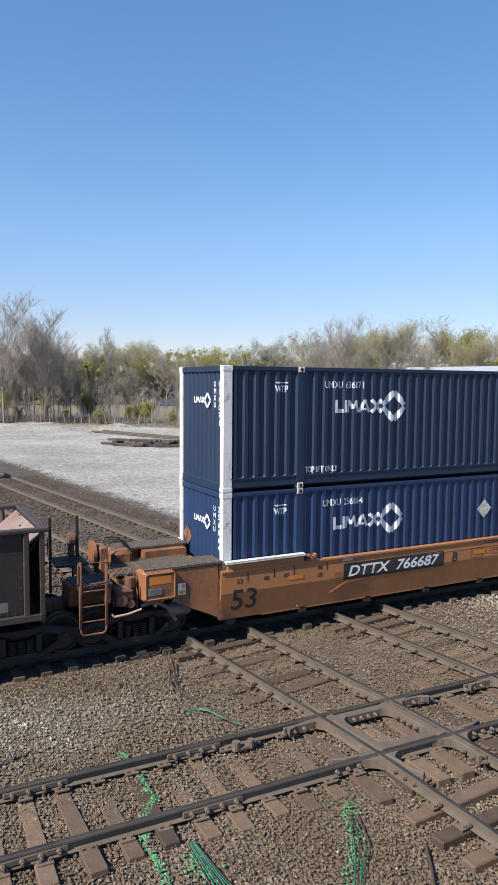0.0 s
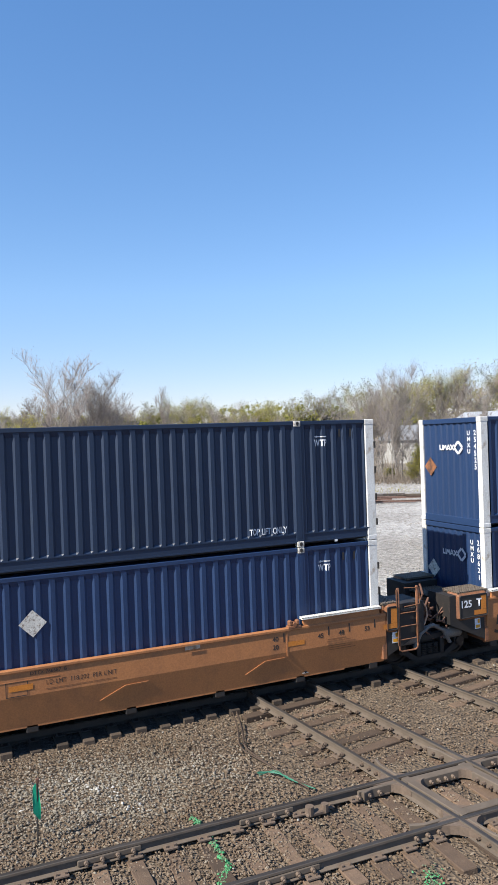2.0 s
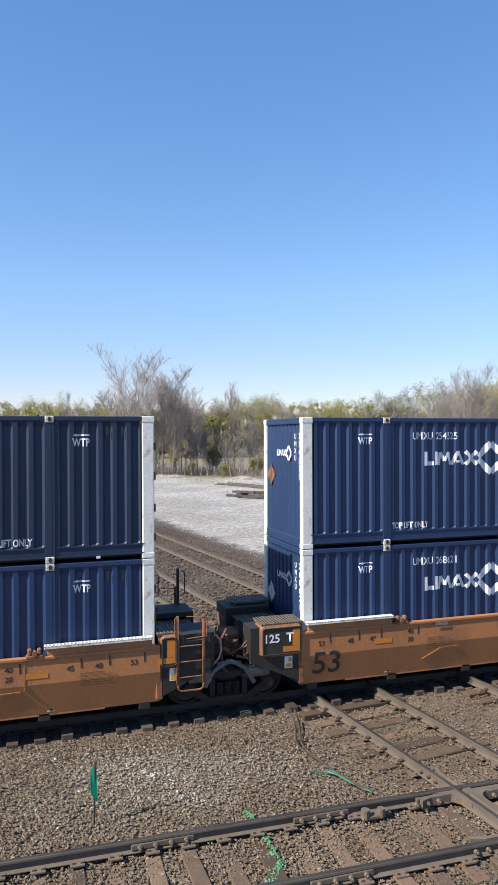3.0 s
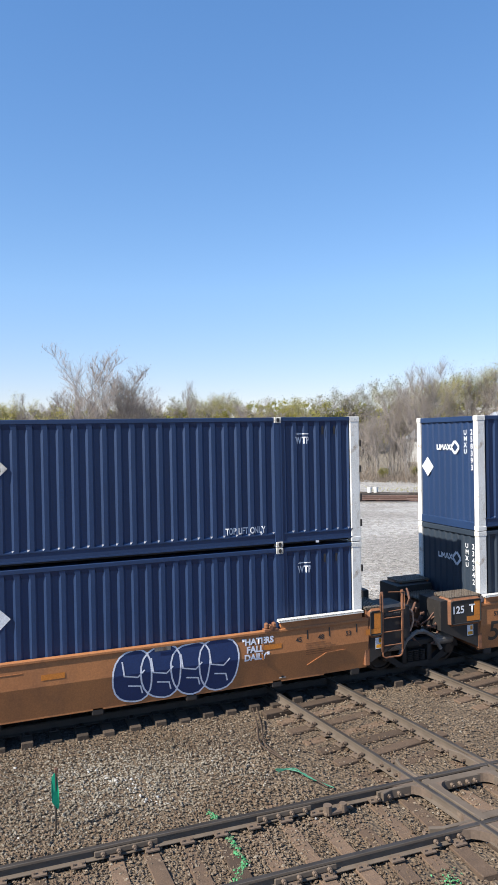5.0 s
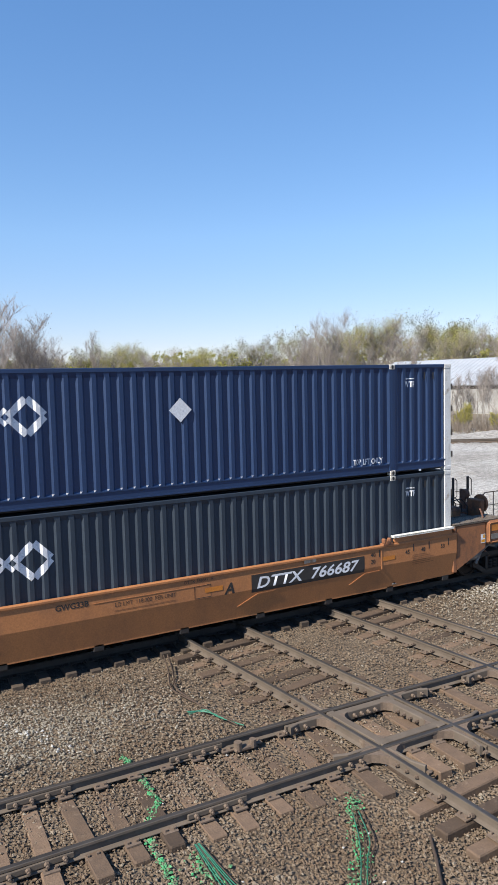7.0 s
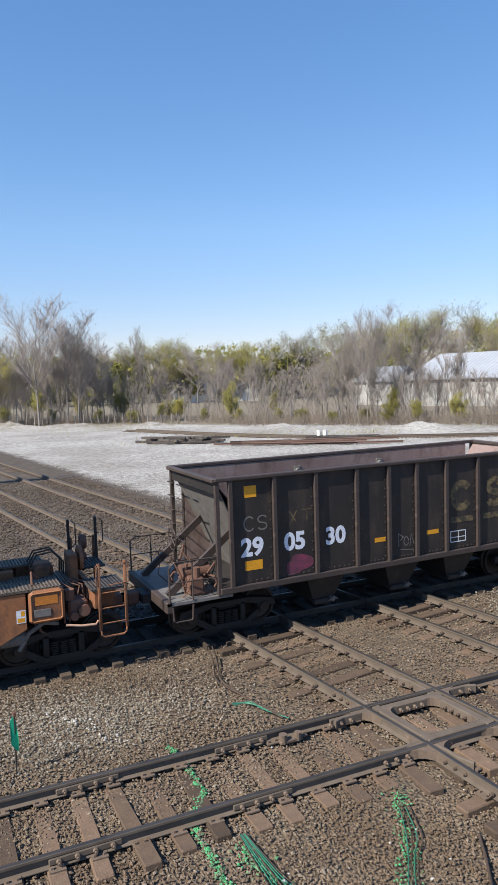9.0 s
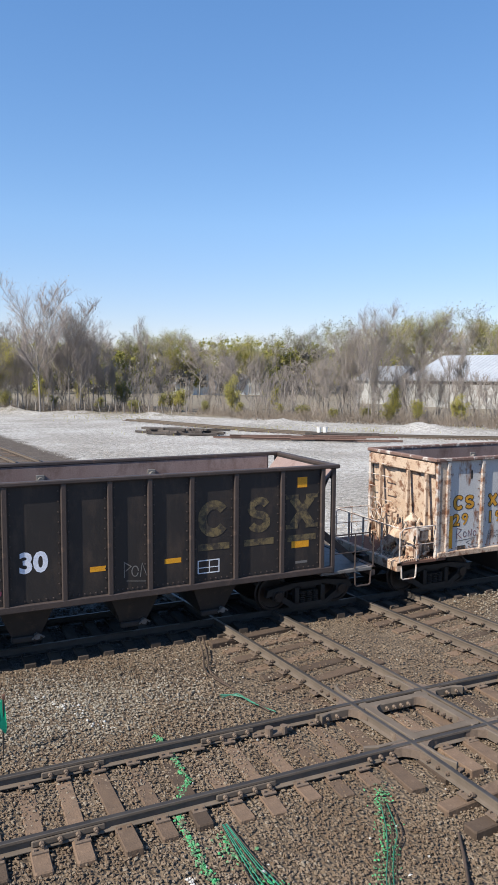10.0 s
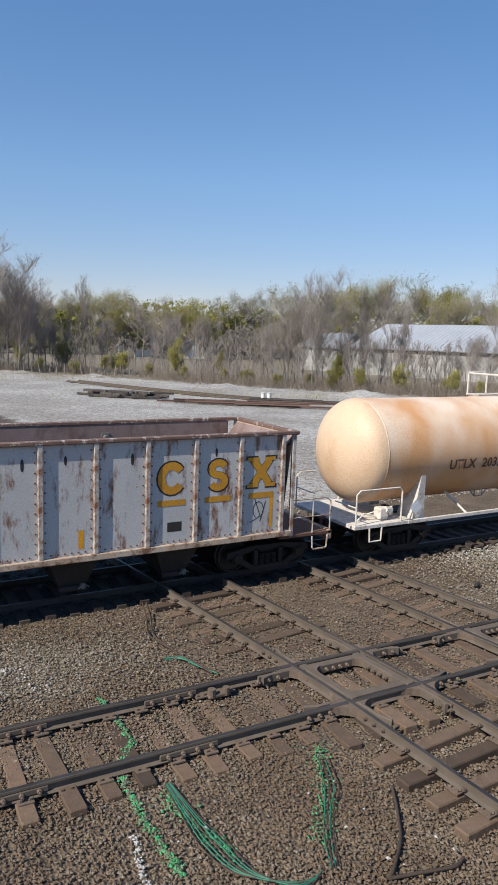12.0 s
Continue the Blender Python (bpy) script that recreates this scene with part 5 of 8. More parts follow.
        for y in (-1.52, 1.46):
            part("corner_post", Mb().box(*sorted((X(0.26), X(0.36))), y, y + 0.09, 1.15, top - 0.05, 0.01), rib, h)
        if bare_end and s > 0:
            part("end_wall", Mb().box(*sorted((X(0.30), X(0.36))), -1.5, 1.5, 1.1, top - 0.1, 0.01), body, h)
            coupler(h, X(0.3), s)
            continue
        part("end_platform", Mb().box(*sorted((X(0.0), X(1.55))), -1.5, 1.5, 1.10, 1.18, 0.01), front_gear, h, "end platform deck plate")
        part("end_beam", Mb().box(*sorted((X(1.42), X(1.56))), -1.5, 1.5, 0.95, 1.2, 0.02), rib if dark else PEELING, h)
        part("draft_sill", Mb().box(*sorted((X(-1.5), X(1.75))), -0.3, 0.3, 0.88, 1.10, 0.02), BLACKSTEEL, h)
        coupler(h, X(1.7), s)
        for y, sx in ((-1.5, -1), (1.5, 1)):
            rail = Mb().tube([(X(0.38), y, 2.05), (X(1.35), y, 2.05), (X(1.48), y, 1.95), (X(1.48), y, 1.18)], 0.02)
            rail.tube([(X(0.95), y, 1.18), (X(0.95), y, 2.05)], 0.018).tube([(X(0.38), y, 1.6), (X(1.48), y, 1.6)], 0.014)
            part("handrail", rail, rib, h)
            step = Mb().tube([(X(0.95), y, 1.08), (X(0.97), y, 0.78), (X(1.0), y, 0.74), (X(1.36), y, 0.74), (X(1.4), y, 0.78), (X(1.42), y, 1.08)], 0.022)
            part("sill_step", step, rib, h)
        lad = Mb()
        for z in [1.35 + 0.34 * k for k in range(int((top - 1.5) / 0.34) + 1)]:
            lad.tube([(X(0.40), 1.0, z), (X(0.46), 1.02, z), (X(0.46), 1.42, z), (X(0.40), 1.44, z)], 0.013)
            if s < 0:
                lad.tube([(X(0.40), 0.35, z), (X(0.46), 0.37, z), (X(0.46), 0.75, z), (X(0.40), 0.77, z)], 0.013)
        part("ladder", lad, rib, h)
        for y in (-0.95, 0.95) if dark else ():
            brace = Mb()
            a, b = Vector((X(1.35), y, 1.18)), Vector((X(-0.35), y, 2.55))
            d = Vector((0, 0.05, 0))
            u = (b - a).normalized().cross(Vector((0, 1, 0))) * 0.08
            brace.add([a - d - u, a + d - u, a + d + u, a - d + u, b - d - u, b + d - u, b + d + u, b - d + u],
                      [(0, 1, 2, 3), (7, 6, 5, 4), (0, 4, 5, 1), (1, 5, 6, 2), (2, 6, 7, 3), (3, 7, 4, 0)])
            part("diagonal_brace", brace, rib, h)
        # brake gear on the platform
        rng = random.Random(int(x * 10) + (5 if s > 0 else 2))
        if s < 0:
            part("air_reservoir", Mb().cyl((X(0.35), -0.85, 1.62), (X(1.0), -0.85, 1.62), 0.2, 16), gear, h, smooth=40)
            part("brake_valve", Mb().box(*sorted((X(0.6), X(0.95))), -1.3, -1.0, 1.2, 1.6, 0.04).cyl((X(0.75), -1.2, 1.55), (X(0.75), -1.2, 1.8), 0.09, 10), gear, h)
            wheel = Mb()
            for k in range(20):
                a0, a1 = 2 * math.pi * k / 20, 2 * math.pi * (k + 1) / 20
                wheel.cyl((X(0.62), 0.75 + 0.27 * math.cos(a0), 2.05 + 0.27 * math.sin(a0)), (X(0.62), 0.75 + 0.27 * math.cos(a1), 2.05 + 0.27 * math.sin(a1)), 0.016, 5)
            for k in range(5):
                a0 = 2 * math.pi * k / 5
                wheel.cyl((X(0.62), 0.75, 2.05), (X(0.62), 0.75 + 0.27 * math.cos(a0), 2.05 + 0.27 * math.sin(a0)), 0.012, 5)
            part("brake_wheel", wheel, rib, h, "spoked hand brake wheel")
            for k in range(20):
                pts = [(X(rng.uniform(0.3, 1.1)), rng.uniform(-1.3, 0.2), 1.18)]
                for _ in range(4):
                    px, py, pz = pts[-1]
                    pts.append((px + rng.uniform(-0.16, 0.16), py + rng.uniform(-0.15, 0.15), min(2.1, max(1.2, pz + rng.uniform(-0.1, 0.34)))))
                part("brake_pipe", Mb().tube(pts, rng.choice((0.014, 0.02, 0.03)), 6), gear, h)
        if s < 0 and not dark:
            pale_end_gear(h, X, top, rib, gear)
    part("floor_sheet", Mb().box(-0.2, length + 0.2, -1.44, 1.44, zb - 0.06, zb - 0.02), BLACKSTEEL, h)
    for cx in (2.6, length / 2 + 0.2, length - 2.6):
        mb = Mb()
        t0, t1, z0 = 0.62, 0.25, 0.42
        mb.add([(cx - t0, -1.25, zb), (cx + t0, -1.25, zb), (cx + t0, 1.25, zb), (cx - t0, 1.25, zb), (cx - t1, -1.0, z0), (cx + t1, -1.0, z0), (cx + t1, 1.0, z0), (cx - t1, 1.0, z0)],
               [(0, 1, 2, 3), (7, 6, 5, 4), (0, 4, 5, 1), (1, 5, 6, 2), (2, 6, 7, 3), (3, 7, 4, 0)])
        mb.box(cx - 0.3, cx + 0.3, -1.1, -0.95, 0.40, 0.52, 0.02)
        part("discharge_chute", mb, BLACKSTEEL, h, "black discharge chute")
        latch = Mb().cyl((cx + 0.2, -1.16, 0.5), (cx + 0.2, -1.02, 0.5), 0.06, 8).tube([(cx + 0.1, -1.12, 0.45), (cx + 0.22, -1.14, 0.56), (cx + 0.34, -1.12, 0.47)], 0.02)
        part("chute_latch", latch, GREYSTEEL, h)
    truck(h, 0.05)
    truck(h, length - 0.05)
    return h, p


front, fp = hopper(-7.55, 10.1, 3.06, COALBODY, COALRIB, INNER, "grimy black open hopper car with rusty inside", True, RUST, DECKDARK, COALBODY, True)
black_car, bp = hopper(67.76, 9.32, 3.78, COALBODY, COALRIB, INNER, "grimy black open hopper car with sprayed white numbers", True, RUST, GREYSTEEL, GREYSTEEL, cuts=[0, 1.09, 2.18, 3.31, 4.25, 5.10, 6.04, 7.09, 8.25, 9.32])
grey_car, gp = hopper(80.84, 10.38, 3.78, GREYBODY, GREYRIB, INNER, "weathered grey open hopper car streaked with rust", False, PEELING, RUST, PEELING)
Y0 = -1.4725
letters("stencil", "2", 0.2, LETTER, front, 9.2, Y0, 1.5, wide=0.8)
paint("stencil_box", [rect(9.45, 9.75, 1.42, 1.62)], GREYSTEEL, front, Y0)

for k, body in ((0, "29"), (1, "05"), (2, "30")):
    letters("sprayed_number", body, 0.56, SPRAYWHITE, black_car, (k + 0.22) * bp, Y0, 1.96, wide=1.0, bold=0.022, label="white sprayed number")
for k, z0, z1, w0, w1 in ((0, 3.28, 3.54, 0.32, 0.60), (0, 1.62, 1.84, 0.30, 0.70), (3, 1.82, 1.93, 0.55, 0.9), (5, 1.82, 1.93, 0.35, 0.75), (8, 3.28, 3.52, 0.38, 0.62), (8, 1.86, 2.08, 0.25, 0.68)):
    paint("reflector", [rect((k + w0) * bp, (k + w1) * bp, z0, z1)], YELLOW, black_car, Y0, label="orange-yellow reflective patch")


def arc(cx, cz, rx, rz, a0, a1, n=14):
    return [(cx + rx * math.cos(radians(a0 + (a1 - a0) * i / n)), cz + rz * math.sin(radians(a0 + (a1 - a0) * i / n))) for i in range(n + 1)]


def big_mark(parent, p, first, z, mat, edge, size=1.0):
    """The owner's large mark: an open ring, a double bend and a cross, each over a bar."""
    shapes = [stroke(arc(0, 0, 0.22, 0.25, 35, 325), 0.16),
              stroke(arc(0, 0.13, 0.16, 0.13, 20, 270, 9) + arc(0, -0.13, 0.16, 0.13, 90, -160, 9), 0.14),
              stroke([(-0.2, -0.26), (0.2, 0.26)], 0.16) + stroke([(-0.2, 0.26), (0.2, -0.26)], 0.16) + [rect(-0.34, -0.08, -0.32, -0.24), rect(0.08, 0.34, -0.32, -0.24), rect(-0.34, -0.08, 0.24, 0.32), rect(0.08, 0.34, 0.24, 0.32)]]
    for k, sh in enumerate(shapes):
        cx = (first + k + 0.52) * p
        if edge:
            big = [[(cx + (qx * 1.12) * size, z + (qz * 1.10) * size) for qx, qz in poly] for poly in sh]
            paint("mark_edge", big, edge, parent, Y0)
        paint("owner_mark", [[(cx + qx * size, z + qz * size) for qx, qz in poly] for poly in sh], mat, parent, Y0 - 0.003, label="large mustard painted mark")
        paint("mark_bar", [rect(cx - 0.30 * size, cx + 0.30 * size, z - 0.56 * size, z - 0.44 * size)], mat, parent, Y0 - 0.003)


big_mark(black_car, bp, 5.98, 2.72, FADED, None, 1.25)
paint("faded_mark", stroke(arc(0.42 * bp, 2.68, 0.13, 0.16, 40, 320), 0.035) + stroke(arc(0.72 * bp, 2.76, 0.11, 0.08, 20, 270, 8) + arc(0.72 * bp, 2.6, 0.11, 0.08, 90, -160, 8), 0.035), GREYSTEEL, black_car, Y0)
paint("faded_mark", stroke([(1.36 * bp, 2.54), (1.54 * bp, 2.86)], 0.035) + stroke([(1.54 * bp, 2.54), (1.36 * bp, 2.86)], 0.035), FADED, black_car, Y0)
paint("faded_mark", stroke([(1.66 * bp, 2.86), (1.90 * bp, 2.86)], 0.035) + stroke([(1.78 * bp, 2.86), (1.78 * bp, 2.54)], 0.035), FADED, black_car, Y0)
paint("spray_tag", [blob(1.62 * bp, 1.62, 0.30, 0.20, wob=0.12), blob(1.45 * bp, 1.52, 0.22, 0.16, wob=0.1)], SPRAYPURPLE, black_car, Y0 - 0.001)
paint("stencil_box", stroke([(6.15 * bp, 1.52), (6.62 * bp, 1.52), (6.62 * bp, 1.80), (6.15 * bp, 1.80), (6.15 * bp, 1.52)], 0.025) + stroke([(6.15 * bp, 1.64), (6.62 * bp, 1.64)], 0.02) + stroke([(6.4 * bp, 1.52), (6.4 * bp, 1.80)], 0.02), LETTER, black_car, Y0)
tag = stroke([(4.35 * bp, 1.62), (4.35 * bp, 1.95), (4.52 * bp, 1.85), (4.38 * bp, 1.76)], 0.022) + stroke(arc(4.62 * bp, 1.74, 0.07, 0.11, 0, 340), 0.022) + stroke([(4.75 * bp, 1.6), (4.8 * bp, 1.9), (4.92 * bp, 1.62)], 0.022) + stroke([(4.4 * bp, 1.55), (4.9 * bp, 1.5)], 0.02)
paint("graffiti", tag, GREYSTEEL, black_car, Y0, label="thin grey sprayed scribble")
paint("data_plate", [rect(8.35 * bp, 8.65 * bp, 1.48, 1.54)], GREYSTEEL, black_car, Y0)

for k, body in ((0, "29"), (1, "19"), (2, "53")):
    for dx, mt, yy, fat in ((0.004, BLACK, Y0, 0.032), (0.0, MUSTARD, Y0 - 0.004, 0.010)):
        letters("car_number", body, 0.42, mt, grey_car, (k + 0.20) * gp + dx, yy, 1.98 - dx + (0.16 if k == 2 else 0), wide=1.0, bold=fat, spacing=1.34, label="mustard painted number")
code_shapes = (stroke(arc(0.34 * gp, 2.58, 0.13, 0.15, 40, 320), 0.085), stroke(arc(0.66 * gp, 2.65, 0.11, 0.07, 20, 270, 7) + arc(0.66 * gp, 2.51, 0.11, 0.07, 90, -160, 7), 0.08),
               stroke([(1.24 * gp, 2.43), (1.46 * gp, 2.73)], 0.09) + stroke([(1.24 * gp, 2.73), (1.46 * gp, 2.43)], 0.09), stroke([(1.56 * gp, 2.70), (1.84 * gp, 2.70)], 0.08) + stroke([(1.70 * gp, 2.70), (1.70 * gp, 2.43)], 0.09))
for shape in code_shapes:
    paint("code_edge", [[(qx + ex, qz + ez) for qx, qz in poly] for poly in shape for ex, ez in ((0.02, -0.018), (-0.016, 0.016), (0.018, 0.014), (-0.014, -0.018))], BLACK, grey_car, Y0)
    paint("owner_code", shape, MUSTARD, grey_car, Y0 - 0.0035, label="mustard painted owner code")
big_mark(grey_car, gp, 5.98, 2.82, MUSTARD, BLACK, 1.12)
for k, z0, z1, w0, w1 in ((0, 1.38, 2.25, 0.09, 0.19), (2, 1.48, 1.95, 0.62, 0.72), (4, 1.45, 1.85, 0.68, 0.78), (8, 1.45, 2.3, 0.72, 0.8)):
    paint("reflector", [rect((k + w0) * gp, (k + w1) * gp, z0, z1)], YELLOW, grey_car, Y0, label="upright yellow reflective strip")
paint("stencil_box", [rect(6.42 * gp, 6.72 * gp, 1.60, 1.82)], BLACK, grey_car, Y0)
for k, px, pz, rx, rz in ((0, 0.7, 3.3, 0.035, 0.13), (3, 0.7, 3.3, 0.035, 0.13), (5, 0.7, 3.3, 0.035, 0.13), (4, 0.45, 3.35, 0.03, 0.10), (7, 0.45, 3.35, 0.03, 0.10)):
    paint("rust_scrape", [blob((k + px) * gp, pz, rx, rz, 12)], BLACK, grey_car, Y0)
letters("small_stencil", "LD LMT\nLT WT", 0.13, BLACK, grey_car, 1.25 * gp, Y0, 1.66)
letters("small_stencil", "226200\n60300", 0.13, BLACK, grey_car, 2.28 * gp, Y0, 1.72)
tag = stroke([(0.3 * gp, 1.62), (0.32 * gp, 1.9), (0.45 * gp, 1.85), (0.34 * gp, 1.74), (0.46 * gp, 1.62)], 0.018) + stroke(arc(0.55 * gp, 1.72, 0.05, 0.07, 0, 350), 0.018) + stroke([(0.65 * gp, 1.65), (0.66 * gp, 1.82), (0.74 * gp, 1.66), (0.75 * gp, 1.84)], 0.018) + stroke(arc(0.84 * gp, 1.72, 0.05, 0.07, 0, 350), 0.018)
paint("graffiti", tag, SPRAYPURPLE, grey_car, Y0, label="thin wine-red sprayed scribble")
paint("graffiti", stroke([(0.28 * gp, 1.56), (0.62 * gp, 1.58), (0.92 * gp, 1.62), (0.60 * gp, 1.50), (0.72 * gp, 1.43), (0.88 * gp, 1.46), (0.55 * gp, 1.33), (0.95 * gp, 1.36)], 0.014), BLACK, grey_car, Y0)
paint("stencil_box", [rect(0.34 * gp, 0.58 * gp, 1.30, 1.43)], BLACK, grey_car, Y0 - 0.002)
paint("graffiti", stroke(arc(8.45 * gp, 1.9, 0.14, 0.2, -60, 240), 0.02) + stroke([(8.25 * gp, 1.6), (8.5 * gp, 1.75), (8.35 * gp, 2.2)], 0.02) + stroke([(8.5 * gp, 1.62), (8.62 * gp, 2.1)], 0.02), BLACK, grey_car, Y0)


# ---------------------------------------------------------------- tank cars
def tank_car(x, length, radius, axis, body, head, rail, label, number, full):
    """A tank car; its origin is the tip of the front head."""
    c = car("tank_car", x, label, "tank car", "tank cars")
    dome, n = 0.85, 48
    prof = [(dome - dome * math.cos(a), radius * math.sin(a)) for a in [radians(2 + 88 * i / 10) for i in range(11)]]
    cyl = [(dome, radius), (length - dome, radius)]

    def lathe(pts):
        mb = Mb()
        verts = [(px, r * math.cos(2 * math.pi * i / n), axis + r * math.sin(2 * math.pi * i / n)) for px, r in pts for i in range(n)]
        faces = [(k * n + i, k * n + (i + 1) % n, (k + 1) * n + (i + 1) % n, (k + 1) * n + i) for k in range(len(pts) - 1) for i in range(n)]
        return mb.add(verts, faces)

    shell = lathe(cyl)
    part("tank_shell", shell, body, c, smooth=40)
    part("tank_head", lathe([(0, 0.001)] + prof), head, c, "domed tank head", smooth=40)
    part("tank_head", lathe([(length - px, r) for px, r in prof] + [(length, 0.001)]), head, c, smooth=40)
    for sx in (dome + 0.02, length - dome - 0.02, length * 0.36, length * 0.64):
        part("weld_seam", lathe([(sx - 0.02, radius), (sx - 0.01, radius + 0.008), (sx + 0.01, radius + 0.008), (sx + 0.02, radius)]), body, c, smooth=60)
    for xe, s in ((0.0, 1), (length, -1)):
        X = lambda d: xe + s * d
        part("end_platform", Mb().box(*sorted((X(-0.15), X(1.9))), -1.45, 1.45, 1.06, 1.16, 0.01), rail, c, "pale painted end platform")
        part("draft_sill", Mb().box(*sorted((X(-0.25), X(3.2))), -0.3, 0.3, 0.86, 1.10, 0.02), BLACKSTEEL, c)
        coupler(c, X(-0.2), -s)
        for sy in (-1, 1):
            hr = Mb().tube([(X(-0.1), sy * 1.42, 1.16), (X(-0.1), sy * 1.42, 2.0), (X(0.02), sy * 1.42, 2.1), (X(1.35), sy * 1.42, 2.1), (X(1.45), sy * 1.42, 2.0), (X(1.45), sy * 1.42, 1.16)], 0.024)
            hr.tube([(X(-0.1), sy * 1.42, 1.65), (X(-0.1), sy * 0.5, 1.65)], 0.018)
            part("handrail", hr, rail, c, "bent pale handrail")
            part("sill_step", Mb().tube([(X(0.35), sy * 1.45, 1.06), (X(0.37), sy * 1.45, 0.7), (X(0.75), sy * 1.45, 0.7), (X(0.77), sy * 1.45, 1.06)], 0.025), rail, c)
            sad = Mb().add([(X(2.0), sy * 1.3, 1.1), (X(2.4), sy * 1.3, 1.1), (X(2.4), sy * 0.6, 1.1), (X(2.0), sy * 0.6, 1.1),
                            (X(2.15), sy * 1.38, axis - 0.55), (X(2.3), sy * 1.38, axis - 0.55), (X(2.3), sy * 0.7, axis - radius * 0.85), (X(2.15), sy * 0.7, axis - radius * 0.85)],
                           [(0, 1, 2, 3), (7, 6, 5, 4), (0, 4, 5, 1), (1, 5, 6, 2), (2, 6, 7, 3), (3, 7, 4, 0)])
            part("saddle", sad, rail, c, "tank saddle bracket")
        gear = Mb().box(*sorted((X(0.9), X(1.2))), -1.2, -0.9, 1.18, 1.5, 0.03).cyl((X(1.1), -1.15, 1.45), (X(1.35), -1.1, 1.4), 0.09, 10)
        gear.tube([(X(0.2), -1.1, 1.2), (X(0.5), -1.0, 1.35), (X(0.9), -1.05, 1.25), (X(1.6), -0.9, 1.22)], 0.025).tube([(X(0.1), -0.8, 1.25), (X(0.6), -0.7, 1.2), (X(1.4), -1.1, 1.5)], 0.02)
        part("brake_gear", gear, rail, c, "pale painted brake gear")
        truck(c, X(1.75))
    for s in (-1, 1):
        rb = Mb().box(1.7, length - 1.7, min(s * 1.46, s * 1.38), max(s * 1.46, s * 1.38), 1.06, 1.16, 0.01)
        part("running_board", rb, rail, c, "pale painted side rail")
        for k in range(4):
            bx = 4.0 + k * (length - 8.0) / 3
            part("sill_brace", Mb().tube([(bx, s * 1.42, 1.1), (bx - 0.35, s * 0.75, axis - radius * 0.82)], 0.035), rail, c)
    part("outlet_valve", Mb().cyl((length / 2, 0, axis - radius - 0.35), (length / 2, 0, axis - radius + 0.05), 0.22, 16).box(length / 2 - 0.9, length / 2 + 0.9, -0.5, 0.5, axis - radius - 0.06, axis - radius + 0.04, 0.02), BLACKSTEEL, c)
    if not full:
        return c
    mid, zt = length / 2 - 0.25, axis + radius
    part("manway", Mb().cyl((mid, 0, zt - 0.08), (mid, 0, zt + 0.32), 0.42, 24).cyl((mid, 0, zt + 0.32), (mid, 0, zt + 0.40), 0.47, 24).cyl((mid + 0.1, 0, zt + 0.4), (mid + 0.1, 0, zt + 0.47), 0.12, 12), rail, c, "pale manway dome with lid", smooth=35)
    for s in (-1, 1):
        deck = Mb()
        grate(deck, mid - 1.25, mid + 1.25, *sorted((s * 0.45, s * 1.0)), zt + 0.02)
        part("top_walkway", deck, rail, c, "pale top walkway grating")
        for bx in (mid - 0.9, mid + 0.9):
            part("walkway_bracket", Mb().add([(bx - 0.25, s * 1.0, zt - 0.02), (bx + 0.25, s * 1.0, zt - 0.02), (bx + 0.1, s * 1.06, zt - 0.28), (bx - 0.1, s * 1.06, zt - 0.28), (bx - 0.25, s * 0.5, zt - 0.02), (bx + 0.25, s * 0.5, zt - 0.02), (bx + 0.1, s * 0.7, zt - 0.22), (bx - 0.1, s * 0.7, zt - 0.22)],
                 [(0, 1, 2, 3), (7, 6, 5, 4), (0, 4, 5, 1), (1, 5, 6, 2), (2, 6, 7, 3), (3, 7, 4, 0)]), rail, c)
        for x0, x1 in ((mid - 1.2, mid - 0.35), (mid + 0.45, mid + 1.2)):
            hr = Mb().tube([(x0, s * 0.98, zt), (x0, s * 0.98, zt + 0.62), (x0 + 0.1, s * 0.98, zt + 0.70), (x1 - 0.1, s * 0.98, zt + 0.70), (x1, s * 0.98, zt + 0.62), (x1, s * 0.98, zt)], 0.03)
            part("top_railing", hr, rail, c, "bent pale guard rail")
        if s < 0:
            hr = Mb().tube([(mid - 1.2, -0.98, zt + 0.68), (mid - 1.2, 0.98, zt + 0.68)], 0.028).tube([(mid + 1.2, -0.98, zt + 0.68), (mid + 1.2, 0.98, zt + 0.68)], 0.028)
            part("top_railing", hr, rail, c)
        # side ladder that bends over the shell
        lad = Mb()
        lx0, lx1 = mid + 0.05, mid + 0.42
        arcp = [(s * (radius + 0.06) * math.cos(radians(a)), axis + (radius + 0.06) * math.sin(radians(a))) for a in (72, 55, 38, 20, 4, -8)]
        arcp += [(s * (radius + 0.02), 1.1), (s * (radius + 0.02), 0.75)]
        for lx in (lx0, lx1):
            lad.tube([(lx, a, b) for a, b in arcp], 0.026)
        for a, b in arcp[1:]:
            lad.cyl((lx0, a, b), (lx1, a, b), 0.018, 6)
        for z in (1.35, 1.65, 1.95, 2.25, 2.5):
            lad.cyl((lx0, s * (radius + 0.05), z), (lx1, s * (radius + 0.05), z), 0.018, 6)
        lad.tube([(lx0 - 0.35, s * (radius + 0.02), 1.1), (lx0, s * (radius + 0.02), 0.75)], 0.02).tube([(lx1 + 0.3, s * (radius + 0.02), 1.1), (lx1, s * (radius + 0.02), 0.75)], 0.02)
        part("side_ladder", lad, rail, c, "white side ladder bent over the tank")
    # number on the curved side, wrapped onto the shell
    cu = bpy.data.curves.new("lettering", "FONT")
    cu.body, cu.size, cu.offset, cu.resolution_u, cu.space_character = number, 0.40, 0.008, 2, 1.05
    tmp = bpy.data.objects.new("lettering", cu)
    me = bpy.data.meshes.new_from_object(tmp)
